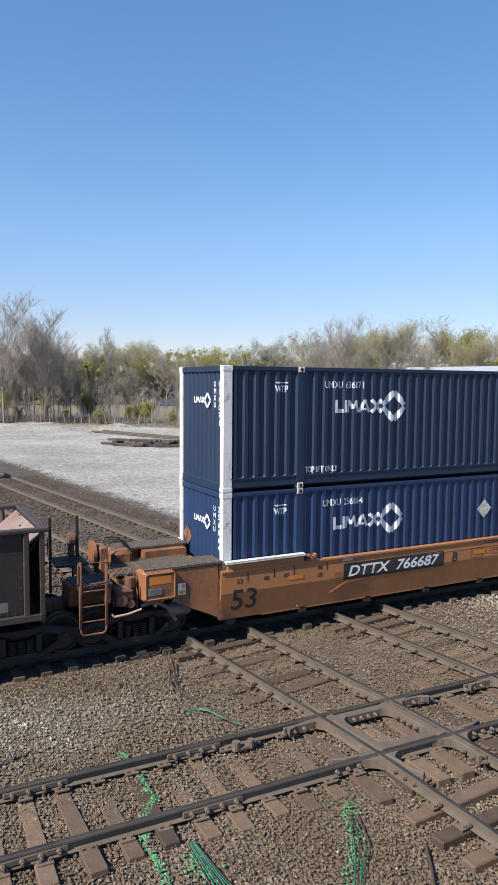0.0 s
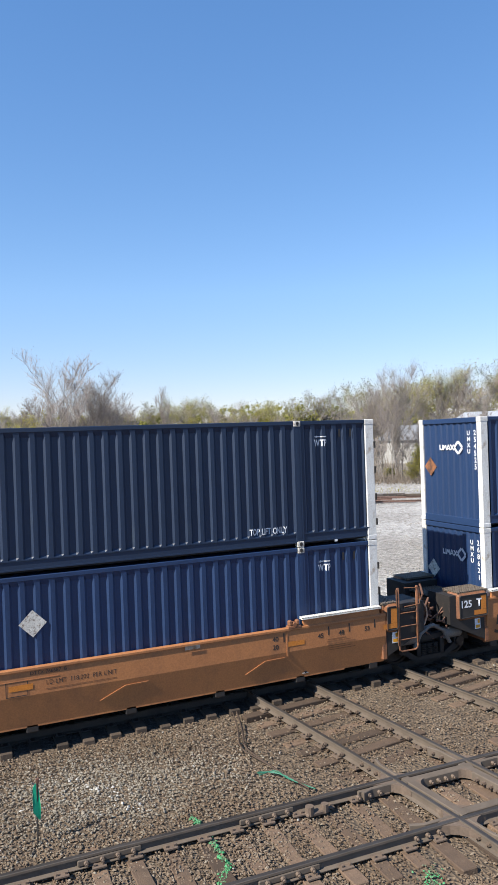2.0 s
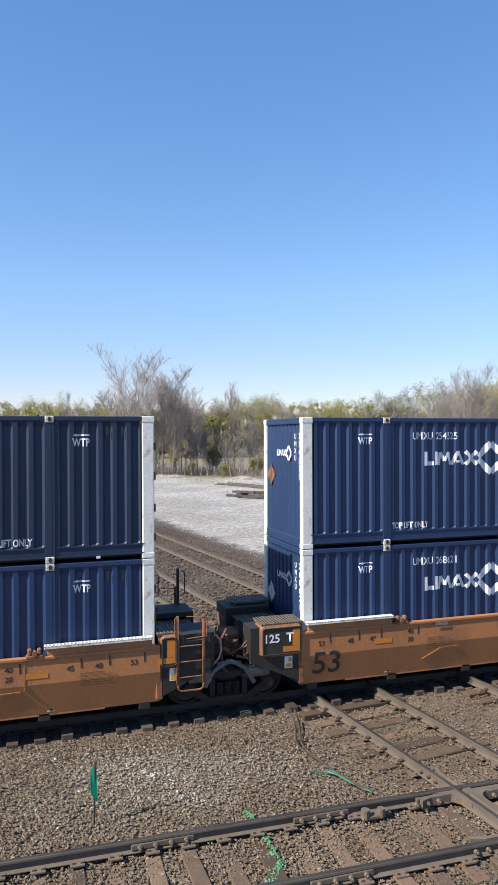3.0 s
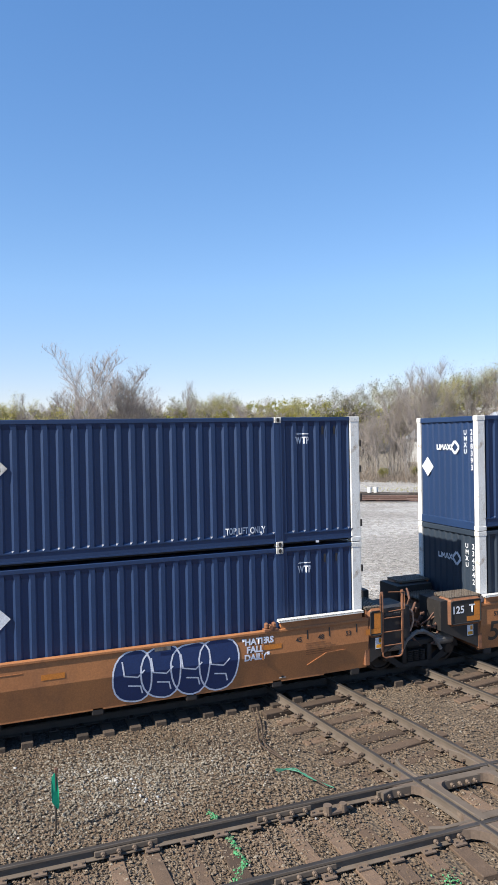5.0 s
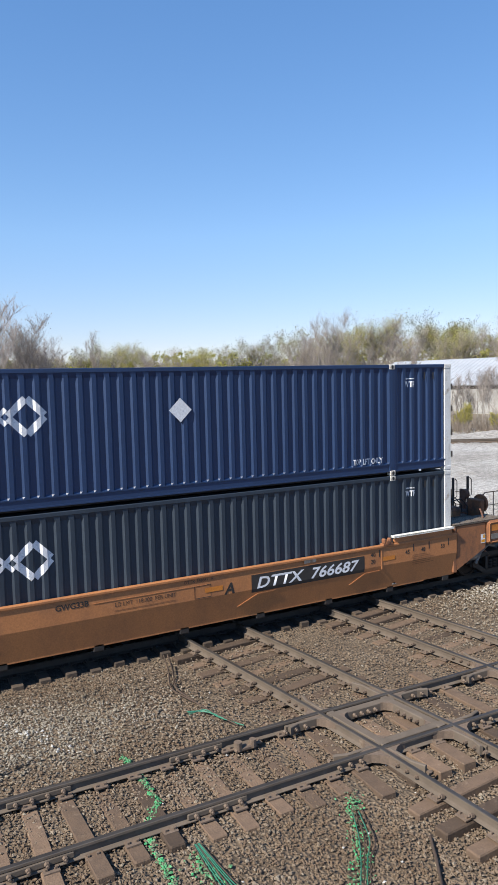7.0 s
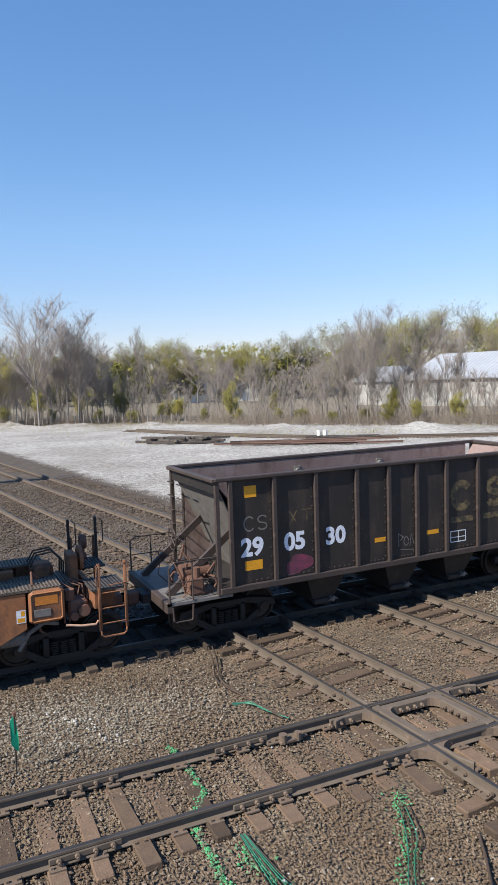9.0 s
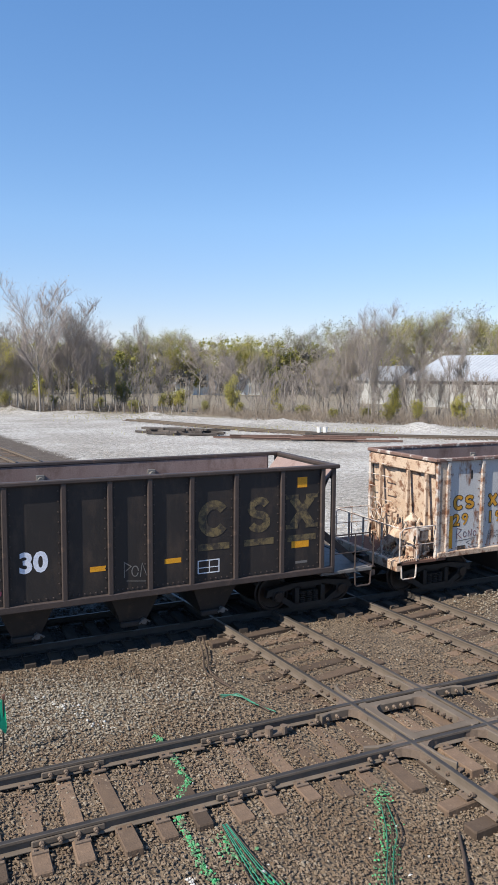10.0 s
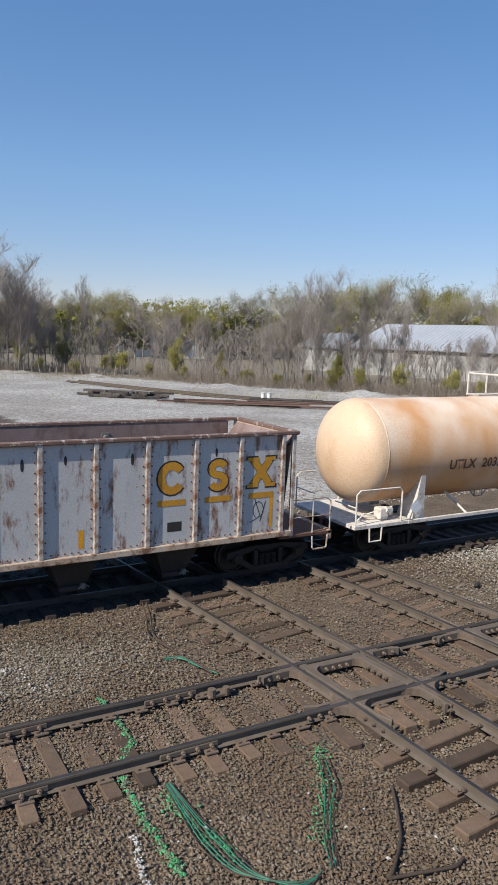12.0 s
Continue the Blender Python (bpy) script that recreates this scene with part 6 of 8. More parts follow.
    bpy.data.objects.remove(tmp)
    for v in me.vertices:
        a = radians(-17) + v.co.y / radius
        v.co = (3.1 + v.co.x * 1.0, -(radius + 0.022) * math.cos(a), axis + (radius + 0.022) * math.sin(a))
    me.materials.clear()
    me.materials.append(RUST)
    part("lettering", me, RUST, c, "dark stencilled car number")
    placard(c, 2.0, 1.5, -1.39, LETTER, 0.22)
    placard(c, length - 2.0, 1.5, -1.39, LETTER, 0.22)
    return c


tank_car(93.7, 15.2, 1.47, 2.92, TANKPAINT, TANKHEAD, TANKRAIL, "peach painted tank car with orange rust stains", "UTLX  203223", True)
tank_car(110.9, 16.0, 1.45, 2.95, TANKGREY, TANKWHITE, TANKRAIL, "pale grey tank car with cream head", "", False)

# ---------------------------------------------------------------- trees
def grow(bark, twig, tips, p, d, length, r, level, rng, spec):
    segs = spec["segs"][level]
    n = (7, 5, 3, 3)[level]
    pts, p, d = [Vector(p)], Vector(p), Vector(d)
    for k in range(segs):
        bend = Vector((rng.uniform(-1, 1), rng.uniform(-1, 1), rng.uniform(-0.4, 1))) * spec["bend"][level]
        d = (d + bend + Vector((0, 0, spec["lift"][level]))).normalized()
        p = p + d * length / segs
        pts.append(p.copy())
    mb = bark if level < 2 else twig
    thin = (0.035, 0.016, 0.009, 0.010)[level]
    if level == 3:
        w = d.cross(Vector((rng.uniform(-1, 1), rng.uniform(-1, 1), rng.uniform(-1, 1)))).normalized() * thin
        mb.add([pts[0] - w, pts[0] + w, pts[-1]], [(0, 1, 2)])
        tips.append(pts[-1])
        return
    for k in range(segs):
        r0, r1 = r * (1 - 0.8 * k / segs), r * (1 - 0.8 * (k + 1) / segs)
        mb.cyl(pts[k], pts[k + 1], max(r0, thin), n, max(r1, thin * 0.7), caps=False)
    tips.append(pts[-1])
    if level == 3 or level >= spec["levels"]:
        return
    for k in range(spec["kids"][level]):
        t = rng.uniform(spec["from"][level], 1.0)
        i = min(int(t * segs), segs - 1)
        q = pts[i].lerp(pts[i + 1], t * segs - i)
        a = rng.uniform(0, 2 * math.pi)
        out = Vector((math.cos(a), math.sin(a), 0))
        axis = (pts[i + 1] - pts[i]).normalized()
        nd = (axis * spec["along"][level] + out * spec["out"][level] + Vector((0, 0, 0.15))).normalized()
        grow(bark, twig, tips, q, nd, length * spec["ratio"][level] * rng.uniform(0.6, 1.15) * (1.15 - 0.5 * t), r * 0.40 * (1.2 - 0.6 * t), level + 1, rng, spec)


WIDE = dict(levels=3, segs=(4, 5, 3, 1), bend=(0.10, 0.20, 0.26, 0.35), lift=(0.06, 0.07, 0.05, 0.05), kids=(13, 13, 20), along=(0.62, 0.75, 0.7), out=(0.88, 0.80, 0.85), ratio=(1.0, 0.50, 0.62))
WIDE["from"] = (0.34, 0.22, 0.1)
SLIM = dict(levels=3, segs=(6, 3, 2, 1), bend=(0.05, 0.14, 0.25, 0.3), lift=(0.1, 0.22, 0.2, 0.15), kids=(20, 7, 18), along=(0.9, 0.9, 0.9), out=(0.45, 0.5, 0.6), ratio=(0.40, 0.45, 0.5))
SLIM["from"] = (0.15, 0.15, 0.1)
SCRUB = dict(levels=3, segs=(4, 3, 2, 1), bend=(0.16, 0.25, 0.3, 0.3), lift=(0.1, 0.16, 0.15, 0.1), kids=(7, 5, 12), along=(0.8, 0.85, 0.8), out=(0.65, 0.65, 0.7), ratio=(0.55, 0.5, 0.5))
SCRUB["from"] = (0.1, 0.15, 0.1)


def leaf_cloud(tips, count, size, spread, rng):
    verts, faces = [], []
    for k in range(count):
        c = rng.choice(tips) + Vector((rng.gauss(0, spread), rng.gauss(0, spread), rng.gauss(0, spread)))
        u = Vector((rng.uniform(-1, 1), rng.uniform(-1, 1), rng.uniform(-1, 1))).normalized()
        w = u.orthogonal().normalized()
        a, b = u * size * rng.uniform(0.6, 1.3), w * size * rng.uniform(0.4, 0.9)
        n = len(verts)
        verts += [c - a, c - b * 0.9, c + a, c + b]
        faces.append((n, n + 1, n + 2, n + 3))
    return Mb().add(verts, faces)


def fast_mesh(mb, name, mat, smooth=False):
    me = bpy.data.meshes.new(name)
    me.from_pydata([tuple(v) for v in mb.v], [], mb.f)
    me.materials.append(mat)
    return me


def make_tree(name, seed, height, spec, leaf, count, size, spread, label, stems=1, trunk_share=0.62, thick=0.016):
    rng = random.Random(seed)
    ob = thing(name, pose(0, 0, -200), label, "tree" if name == "tree" else "shrub", "trees along the yard")
    bark, twig, tips = Mb(), Mb(), []
    for s in range(stems):
        a = rng.uniform(0, 6.28)
        lean = Vector((math.cos(a) * 0.22, math.sin(a) * 0.22, 1)) if stems > 1 else Vector((rng.uniform(-0.06, 0.06), rng.uniform(-0.06, 0.06), 1))
        base = Vector((rng.uniform(-0.5, 0.5), rng.uniform(-0.5, 0.5), 0)) if stems > 1 else Vector((0, 0, 0))
        grow(bark, twig, tips, base, lean, height * trunk_share * rng.uniform(0.8, 1.1), height * thick, 0, rng, spec)
    zs = sorted(t.z for t in tips)
    HEIGHT[ob.name] = sum(zs[-len(zs) // 12:]) / len(zs[-len(zs) // 12:])
    part("trunk", fast_mesh(bark, "trunk", TREEBARK), TREEBARK, ob)
    part("crown", fast_mesh(twig, "crown", TWIG), TWIG, ob)
    if leaf:
        high = [t for t in tips if t.z > height * 0.2]
        part("foliage", fast_mesh(leaf_cloud(high, count, size, spread, rng), "foliage", leaf), leaf, ob)
    return ob


HEIGHT = {}
KINDS = {
    "wide": [make_tree("tree", 11 + i, 13, WIDE, LEAF_BUD, 900, 0.05, 0.15, "bare grey spreading tree with fine twigs", trunk_share=0.46, thick=0.0075) for i in range(3)],
    "pale": [make_tree("tree", 16 + i, 13, WIDE, LEAF_BUD, 4200, 0.05, 0.12, "tall bare tree with pale silvery buds", trunk_share=0.5, thick=0.0068) for i in range(2)],
    "slim": [make_tree("tree", 21 + i, 12, SLIM, LEAF_BUD, 2200, 0.05, 0.18, "slender pale tree with opening buds", trunk_share=0.9, thick=0.007) for i in range(3)],
    "fresh": [make_tree("tree", 31 + i, 11, WIDE, LEAF_YG, 6800, 0.075, 0.22, "tree in fresh yellow-green spring leaf", trunk_share=0.48, thick=0.008) for i in range(3)],
    "green": [make_tree("tree", 41 + i, 12, WIDE, LEAF_GREEN, 4600, 0.075, 0.22, "tree with olive green spring foliage", trunk_share=0.48, thick=0.008) for i in range(2)],
    "scrub": [make_tree("shrub", 51 + i, 6, SCRUB, LEAF_BUD, 300, 0.04, 0.12, "leafless grey-brown thicket shrub", stems=3, trunk_share=0.72, thick=0.007) for i in range(3)],
    "yellow": [make_tree("shrub", 61 + i, 4.5, SCRUB, LEAF_YG, 4200, 0.07, 0.18, "shrub with yellow-green young leaves", stems=4, trunk_share=0.8, thick=0.010) for i in range(2)],
    "bushy": [make_tree("shrub", 71, 2.6, SCRUB, LEAF_GREEN, 2600, 0.07, 0.2, "low dense green shrub", stems=6, trunk_share=0.75, thick=0.012)],
}
PLACED = set()


def plant(kind, az, dist, height, i=0, turn=0.0, wide=1.0):
    src = KINDS[kind][i % len(KINDS[kind])]
    base = HEIGHT[src.name]
    k = height / base
    m = pose(dist * math.sin(radians(az)), dist * math.cos(radians(az)), -0.06, 0, 0, turn)
    if src.name in PLACED:
        ob = copy_thing(src, m)
    else:
        ob = src
        PLACED.add(src.name)
        ob.matrix_basis = m
    ob.scale = (k * wide, k * wide, k)
    return ob


# single trees that stand out
plant("wide", 8.6, 106, 18.8, 0, 20, 0.8)
plant("wide", 10.8, 112, 16.4, 1, 80, 0.85)
plant("wide", 9.6, 118, 15.0, 2, 300, 0.9)
plant("wide", 12.3, 116, 14.0, 2, 10, 0.9)
plant("wide", 6.9, 114, 13.0, 1, 200, 0.9)
plant("wide", 13.6, 118, 11.5, 0, 120, 0.9)
plant("wide", 11.6, 110, 13.0, 0, 220, 0.8)
plant("wide", 3.6, 124, 10.5, 2, 220, 0.9)
plant("slim", 16.6, 111, 14.0, 0, 0, 0.9)
plant("wide", 18.1, 112, 8.2, 1, 0, 0.7)
plant("pale", 34.6, 88, 13.9, 0, 40, 0.62)
plant("pale", 32.6, 92, 11.0, 1, 140, 0.65)
plant("wide", 37.9, 90, 8.8, 2, 60, 0.75)
plant("pale", 49.4, 86, 14.6, 1, 200, 0.6)
plant("pale", 51.5, 88, 13.6, 0, 300, 0.6)
plant("pale", 65.6, 76, 16.5, 1, 30, 0.85)
plant("pale", 68.5, 80, 18.5, 0, 130, 0.8)
plant("wide", 58.2, 92, 14.0, 1, 200, 0.8)
plant("fresh", 57.0, 80, 9.6, 1, 10, 0.9)
plant("fresh", 62.0, 84, 9.6, 2, 100, 0.9)
plant("fresh", 5.7, 111, 9.8, 0, 10, 0.85)
plant("fresh", 1.6, 140, 9.5, 1, 77, 1.2)
plant("yellow", 23.7, 96, 5.2, 0, 0, 0.75)
plant("yellow", 27.0, 112, 3.8, 1, 30, 0.9)
plant("yellow", 36.6, 90, 4.2, 1, 60, 0.8)
plant("yellow", 50.0, 84, 4.5, 0, 100, 0.7)
plant("yellow", 8.6, 132, 4.6, 1, 20, 1.3)
plant("yellow", 11.9, 126, 4.4, 0, 70, 1.1)
plant("yellow", 19.4, 108, 3.2, 1, 0, 1.5)
plant("yellow", 41.5, 86, 3.4, 0, 10, 0.9)
plant("yellow", 45.6, 84, 3.0, 1, 50, 0.9)
plant("bushy", 18.9, 110, 2.8, 0, 90, 1.2)
plant("bushy", 14.9, 120, 4.0, 0, 40, 1.1)
rng = random.Random(5)
for i in range(9):                 # the close stand of bare trees at the yard's corner
    plant("wide" if i % 4 else "slim", 3.4 + 1.3 * i + rng.uniform(-0.4, 0.4), rng.uniform(112, 124), rng.uniform(8.5, 14.0) * (1 - 0.03 * i), i, rng.uniform(0, 360), rng.uniform(0.6, 0.85))


def foot(az):
    """Distance from the viewer to the edge of the trees in a direction."""
    return float(np.interp(az, EDGE_AZ, EDGE_R))


k = 0
az = -24.0
while az < 84:                     # scrub along the edge of the yard
    if not 17.0 < az < 21.5 or rng.random() < 0.7:
        plant("scrub", az, foot(az) + rng.uniform(1, 9), rng.uniform(4.2, 7.0), k, rng.uniform(0, 360), rng.uniform(0.8, 1.2))
    k += 1
    az += rng.uniform(0.9, 1.6)
for i in range(12):                # young trees before the warehouse
    plant(("slim", "pale", "scrub", "slim")[i % 4], 30.5 + 1.05 * i + rng.uniform(-0.4, 0.4), foot(33) + rng.uniform(1, 14), rng.uniform(6.5, 10.5), i, rng.uniform(0, 360), rng.uniform(0.7, 1.0))
az = -8.0
while az < 80:                     # low green shrubs among the scrub
    plant(rng.choice(("yellow", "bushy", "yellow")), az, foot(az) + rng.uniform(0, 7), rng.uniform(1.4, 3.0), k, rng.uniform(0, 360), rng.uniform(0.9, 1.5))
    k += 1
    az += rng.uniform(1.6, 3.6)
az = -26.0
while az < 86:                     # thin bare trees behind it
    if not 18.2 < az < 21.0:
        kind = rng.choice(("slim", "pale", "wide", "scrub", "scrub"))
        h = rng.uniform(6.5, 10.5)
        if 36.0 < az < 57.0:
            h *= 0.80
        plant(kind, az, foot(az) + rng.uniform(6, 24), h, k, rng.uniform(0, 360), rng.uniform(0.75, 1.05))
    k += 1
    az += rng.uniform(0.9, 1.6)
az = -28.0
while az < 88:                     # taller leafing trees far behind
    kind = rng.choice(("fresh", "fresh", "green", "wide", "green", "slim"))
    d = foot(az) + rng.uniform(75, 130)
    if 35.5 < az < 57.5:
        d = rng.uniform(195, 230)
    tall = 1.3 if 35.5 < az < 57.5 else 1.0
    plant(kind, az, d, rng.uniform(13.0, 18.5) * tall, k, rng.uniform(0, 360), rng.uniform(0.85, 1.2))
    k += 1
    az += rng.uniform(1.3, 2.3)


def far_woods(seed, trees, lean, size, h0, h1):
    """Woodland closing the horizon: joined stems and crowns of several lumps each."""
    r = random.Random(seed)
    mb = Mb()
    for t in range(trees):
        az_ = radians(-62 + 170 * (t + r.random()) / trees)
        d = r.uniform(215, 300) if 34 < math.degrees(az_) < 58 else r.uniform(190, 300)
        bx, by, h = d * math.sin(az_), d * math.cos(az_), r.uniform(h0, h1) * (d / 240) ** 0.85 * (1.22 if 34 < math.degrees(az_) < 60 else 1.0)
        mb.cyl((bx, by, -0.5), (bx, by, h * 0.8), 0.22, 3, 0.06, caps=False)
        for k in range(9):
            z = h * (0.10 + 0.80 * (k + r.random()) / 9)
            wide = h * 0.24 * math.sqrt(max(0.15, 1 - ((z / h - 0.5) * 1.7) ** 2))
            a = r.uniform(0, 6.28)
            q = Vector((bx + wide * math.cos(a), by + wide * math.sin(a), z))
            s0 = h * r.uniform(0.05, 0.085)
            for _ in range(lean):
                c = q + Vector((r.gauss(0, s0 * 1.2), r.gauss(0, s0), r.gauss(0, s0 * 0.7)))
                if (c - q).length > 2.0 * s0:
                    c = q + (c - q).normalized() * s0
                u = Vector((r.uniform(-1, 1), r.uniform(-1, 1), r.uniform(-1, 1))).normalized()
                w = u.orthogonal().normalized()
                s = size * r.uniform(0.7, 1.2) * max(0.42, 1.9 - 0.6 * (c - q).length / s0)
                mb.add([c - u * s, c - w * s * 0.8, c + u * s, c + w * s * 0.8], [(0, 1, 2, 3)])
    return mb


FARLEAF = leaf_mat("far_wood_foliage", (0.20, 0.20, 0.055), (0.35, 0.325, 0.10))
FARTWIG = leaf_mat("far_wood_twigs", (0.19, 0.17, 0.145), (0.28, 0.25, 0.215))
tagged(new("far_woods", fast_mesh(far_woods(9, 400, 44, 0.40, 12.5, 19.0), "far_woods", FARLEAF)), "hazy olive spring woodland closing the horizon", "woodland", "", "stuff")
tagged(new("far_woods", fast_mesh(far_woods(10, 430, 40, 0.38, 8.0, 16.5), "far_woods", FARTWIG)), "hazy grey-brown leafless woodland on the horizon", "woodland", "", "stuff")


def brush():
    """Leafless brush, dead stalks and brambles at the foot of the trees."""
    r = random.Random(19)
    mb = Mb()
    for t in range(5600):
        az_ = r.uniform(-20, 80)
        low = t % 3 < 2
        d = foot(az_) + r.uniform(-1.5, 5) if low else foot(az_) + r.uniform(0, 30)
        if 17.0 < az_ < 22 and r.random() < 0.6:
            continue
        bx, by = d * math.sin(radians(az_)), d * math.cos(radians(az_))
        h = r.uniform(0.4, 2.0) if low else r.uniform(1.5, 4.6) * (0.6 + 0.4 * math.sin(az_ * 1.7))
        for _ in range(3):
            lean_ = 0.7 if low else 0.38
            e = Vector((bx + r.uniform(-lean_, lean_) * h, by + r.uniform(-lean_, lean_) * h, h * r.uniform(0.5, 1)))
            mb.cyl((bx, by, -0.1), e, 0.018, 3, 0.007, caps=False)
            for _ in range(4):
                q = Vector((bx, by, 0)).lerp(e, r.uniform(0.3, 0.95))
                g = q + Vector((r.uniform(-0.5, 0.5), r.uniform(-0.5, 0.5), r.uniform(-0.1, 0.6))) * max(1, h * 0.4)
                w = Vector((r.uniform(-1, 1), r.uniform(-1, 1), 0.2)).normalized() * 0.012
                mb.add([q - w, q + w, g], [(0, 1, 2)])
    return mb


tagged(new("brush", fast_mesh(brush(), "brush", BRAMBLE)), "grey-brown leafless brush and dead stalks", "brush", "", "stuff")


def tufts(spots, count, seed, hmin, hmax):
    r = random.Random(seed)
    mb = Mb()
    for _ in range(count):
        cx, cy, sx, sy = r.choice(spots)
        x, y = r.gauss(cx, sx), r.gauss(cy, sy)
        for _ in range(5):
            a, h = r.uniform(0, 6.28), r.uniform(hmin, hmax)
            dx, dy = math.cos(a) * h * 0.5, math.sin(a) * h * 0.5
            mb.add([(x - dy * 0.12, y + dx * 0.12, -0.06), (x + dy * 0.12, y - dx * 0.12, -0.06), (x + dx, y + dy, h)], [(0, 1, 2)])
    return mb


tagged(new("grass", fast_mesh(tufts([(33, 68, 6, 2), (60, 60, 10, 2.0), (75, 50, 8, 2), (45, 63, 5, 1.5), (24, 95, 5, 6), (22, 120, 8, 10)], 1400, 3, 0.08, 0.3), "grass", LEAF_YG)), "thin tufts of yellow-green grass", "grass", "", "stuff")

# ---------------------------------------------------------------- buildings and yard things
def at(az_, d):
    return Vector((d * math.sin(radians(az_)), d * math.cos(radians(az_)), 0))


def shed(name, a, b, depth, eave, ridge, wall, roof, label, category, band=None, bays=0):
    """A gabled building whose near eave runs from a to b on the ground plan."""
    ax = (b - a).normalized()
    back = Vector((-ax.y, ax.x, 0))
    L = (b - a).length
    ob = thing(name, Matrix.Translation(a) @ Matrix((ax, back, (0, 0, 1))).transposed().to_4x4(), label, category)
    w = Mb().prism([(0, -0.1), (depth, -0.1), (depth, eave), (depth / 2, ridge), (0, eave)], "x", 0, L)
    part("wall", w, wall, ob)
    r = Mb()
    for y0, z0, y1, z1 in ((-0.5, eave - 0.12, depth / 2, ridge + 0.08), (depth + 0.5, eave - 0.12, depth / 2, ridge + 0.08)):
        r.add([(-0.4, y0, z0), (L + 0.4, y0, z0), (L + 0.4, y1, z1), (-0.4, y1, z1), (-0.4, y0, z0 + 0.12), (L + 0.4, y0, z0 + 0.12), (L + 0.4, y1, z1 + 0.12), (-0.4, y1, z1 + 0.12)],
              [(0, 1, 2, 3), (7, 6, 5, 4), (0, 4, 5, 1), (1, 5, 6, 2), (2, 6, 7, 3), (3, 7, 4, 0)])
    top = part("roof", r, roof, ob)
    n = max(2, int(L / 0.9)) if bays else 0
    rib_ = Mb().add([(-0.03, -0.5, eave), (0.03, -0.5, eave), (0.03, depth / 2, ridge + 0.2), (-0.03, depth / 2, ridge + 0.2), (0, -0.5, eave + 0.06), (0, depth / 2, ridge + 0.26)], [(0, 1, 4), (1, 2, 5, 4), (3, 0, 4, 5), (2, 3, 5)]).mesh("roof_rib", roof)
    for i in range(n + 1 if n else 0):
        q = part("roof_rib", rib_, roof, top)
        q.matrix_basis = pose(L * i / n, 0, 0)
    if band:
        part("eave_band", Mb().box(0, L, -0.12, -0.02, eave - 0.75, eave - 0.25), band, ob, "dark band under the eaves")
    for i in range(bays):
        x = L * (i + 0.5) / bays
        part("panel", Mb().box(x - L / bays * 0.48, x + L / bays * 0.48, -0.06, -0.003, 0.2, eave - 0.8, 0.01), wall, ob)
    return ob


shed("warehouse", at(37.5, 138), at(52.9, 120), 26, 4.9, 9.5, SIDING, METALROOF, "long pale warehouse with white metal roof", "warehouse", DARKWOOD, 14)
shed("warehouse", at(33.6, 146), at(36.6, 142), 14, 4.6, 7.4, SIDING, OLDROOF, "smaller pale warehouse annexe behind bare trees", "warehouse")
shed("building", at(55.5, 128), at(64.5, 118), 14, 4.6, 6.6, SIDING, SIDING, "pale low building behind trees", "building")
shed("old_shed", at(56.6, 92), at(60.0, 88), 7, 3.0, 5.2, DARKWOOD, SHINGLE, "dark weathered wooden shed with gabled roof", "shed")
for a0, a1, d, e, r_ in ((18.9, 19.1, 196, 2.6, 5.0), (20.3, 20.55, 196, 3.6, 6.4), (23.8, 24.0, 196, 2.8, 5.0)):
    hs = shed("house", at(a0, d), at(a1, d - 2), 7, e, r_, HOUSEWHITE, SHINGLE, "small white house with grey roof", "house")
    for wx in (0.5, 1.4):
        part("window", Mb().box(wx, wx + 0.5, -0.05, 0.02, 1.2, 2.4), BLACK, hs)

# leaning fence posts at the edge of the yard
post_me = Mb().box(-0.06, 0.06, -0.05, 0.05, -0.3, 1.7, 0.012).mesh("fence_post", TREEBARK)
for i in range(26):
    a_ = 4.5 + i * 0.62
    q = at(a_, foot(a_) - 3.5)
    fp_ = tagged(new("fence_post", post_me), "weathered leaning grey fence post", "fence post", "fence posts")
    fp_.matrix_basis = pose(q.x, q.y, -0.05, rng.uniform(-9, 9), rng.uniform(-14, 14), rng.uniform(0, 90))

# the stack of old rails and the timber panels beside the far track
def stack_piece(name, me, x, y, z, rz, label, cat, group):
    ob = tagged(new(name, me), label, cat, group)
    ob.matrix_basis = pose(x, y, z, 0, 0, rz)


tie_long = Mb().box(-1.3, 1.3, -0.12, 0.12, 0, 0.2, 0.02).mesh("old_tie", LUMBER)
old_rail = Mb().sweep([(px, pz - 0.02) for px, pz in PROFILE], [(-2.8, 0, 0), (2.8, 0, 0)]).mesh("old_rail", SCRAPRAIL)
r9 = random.Random(77)
for i in range(34):
    u = r9.random()
    stack_piece("old_tie", tie_long, 20.6 + 5.0 * u + r9.uniform(-0.6, 0.6), 66.4 - 4.4 * u + r9.uniform(-0.9, 0.9), 0.0 + 0.2 * (i % 3), -40 + r9.uniform(-25, 25), "dark weathered discarded wooden tie", "railway tie", "stack of old ties")
for i in range(18):
    u = i / 17
    stack_piece("old_rail", old_rail, 27.0 + 9.0 * u + r9.uniform(-0.6, 0.6), 57.2 - 5.0 * u + r9.uniform(-1.5, 1.5), 0.02 + 0.17 * (i % 2), -29 + r9.uniform(-3, 3), "rusty discarded rail lying on gravel", "rail", "old rails")
for i in range(10):
    stack_piece("old_tie", tie_long, 35.0 + r9.uniform(-1.2, 3.8), 55.8 + r9.uniform(-1.6, 0.6), 0.2 * (i % 2), -30 + r9.uniform(-12, 12), "dark weathered discarded wooden tie", "railway tie", "stack of old ties")
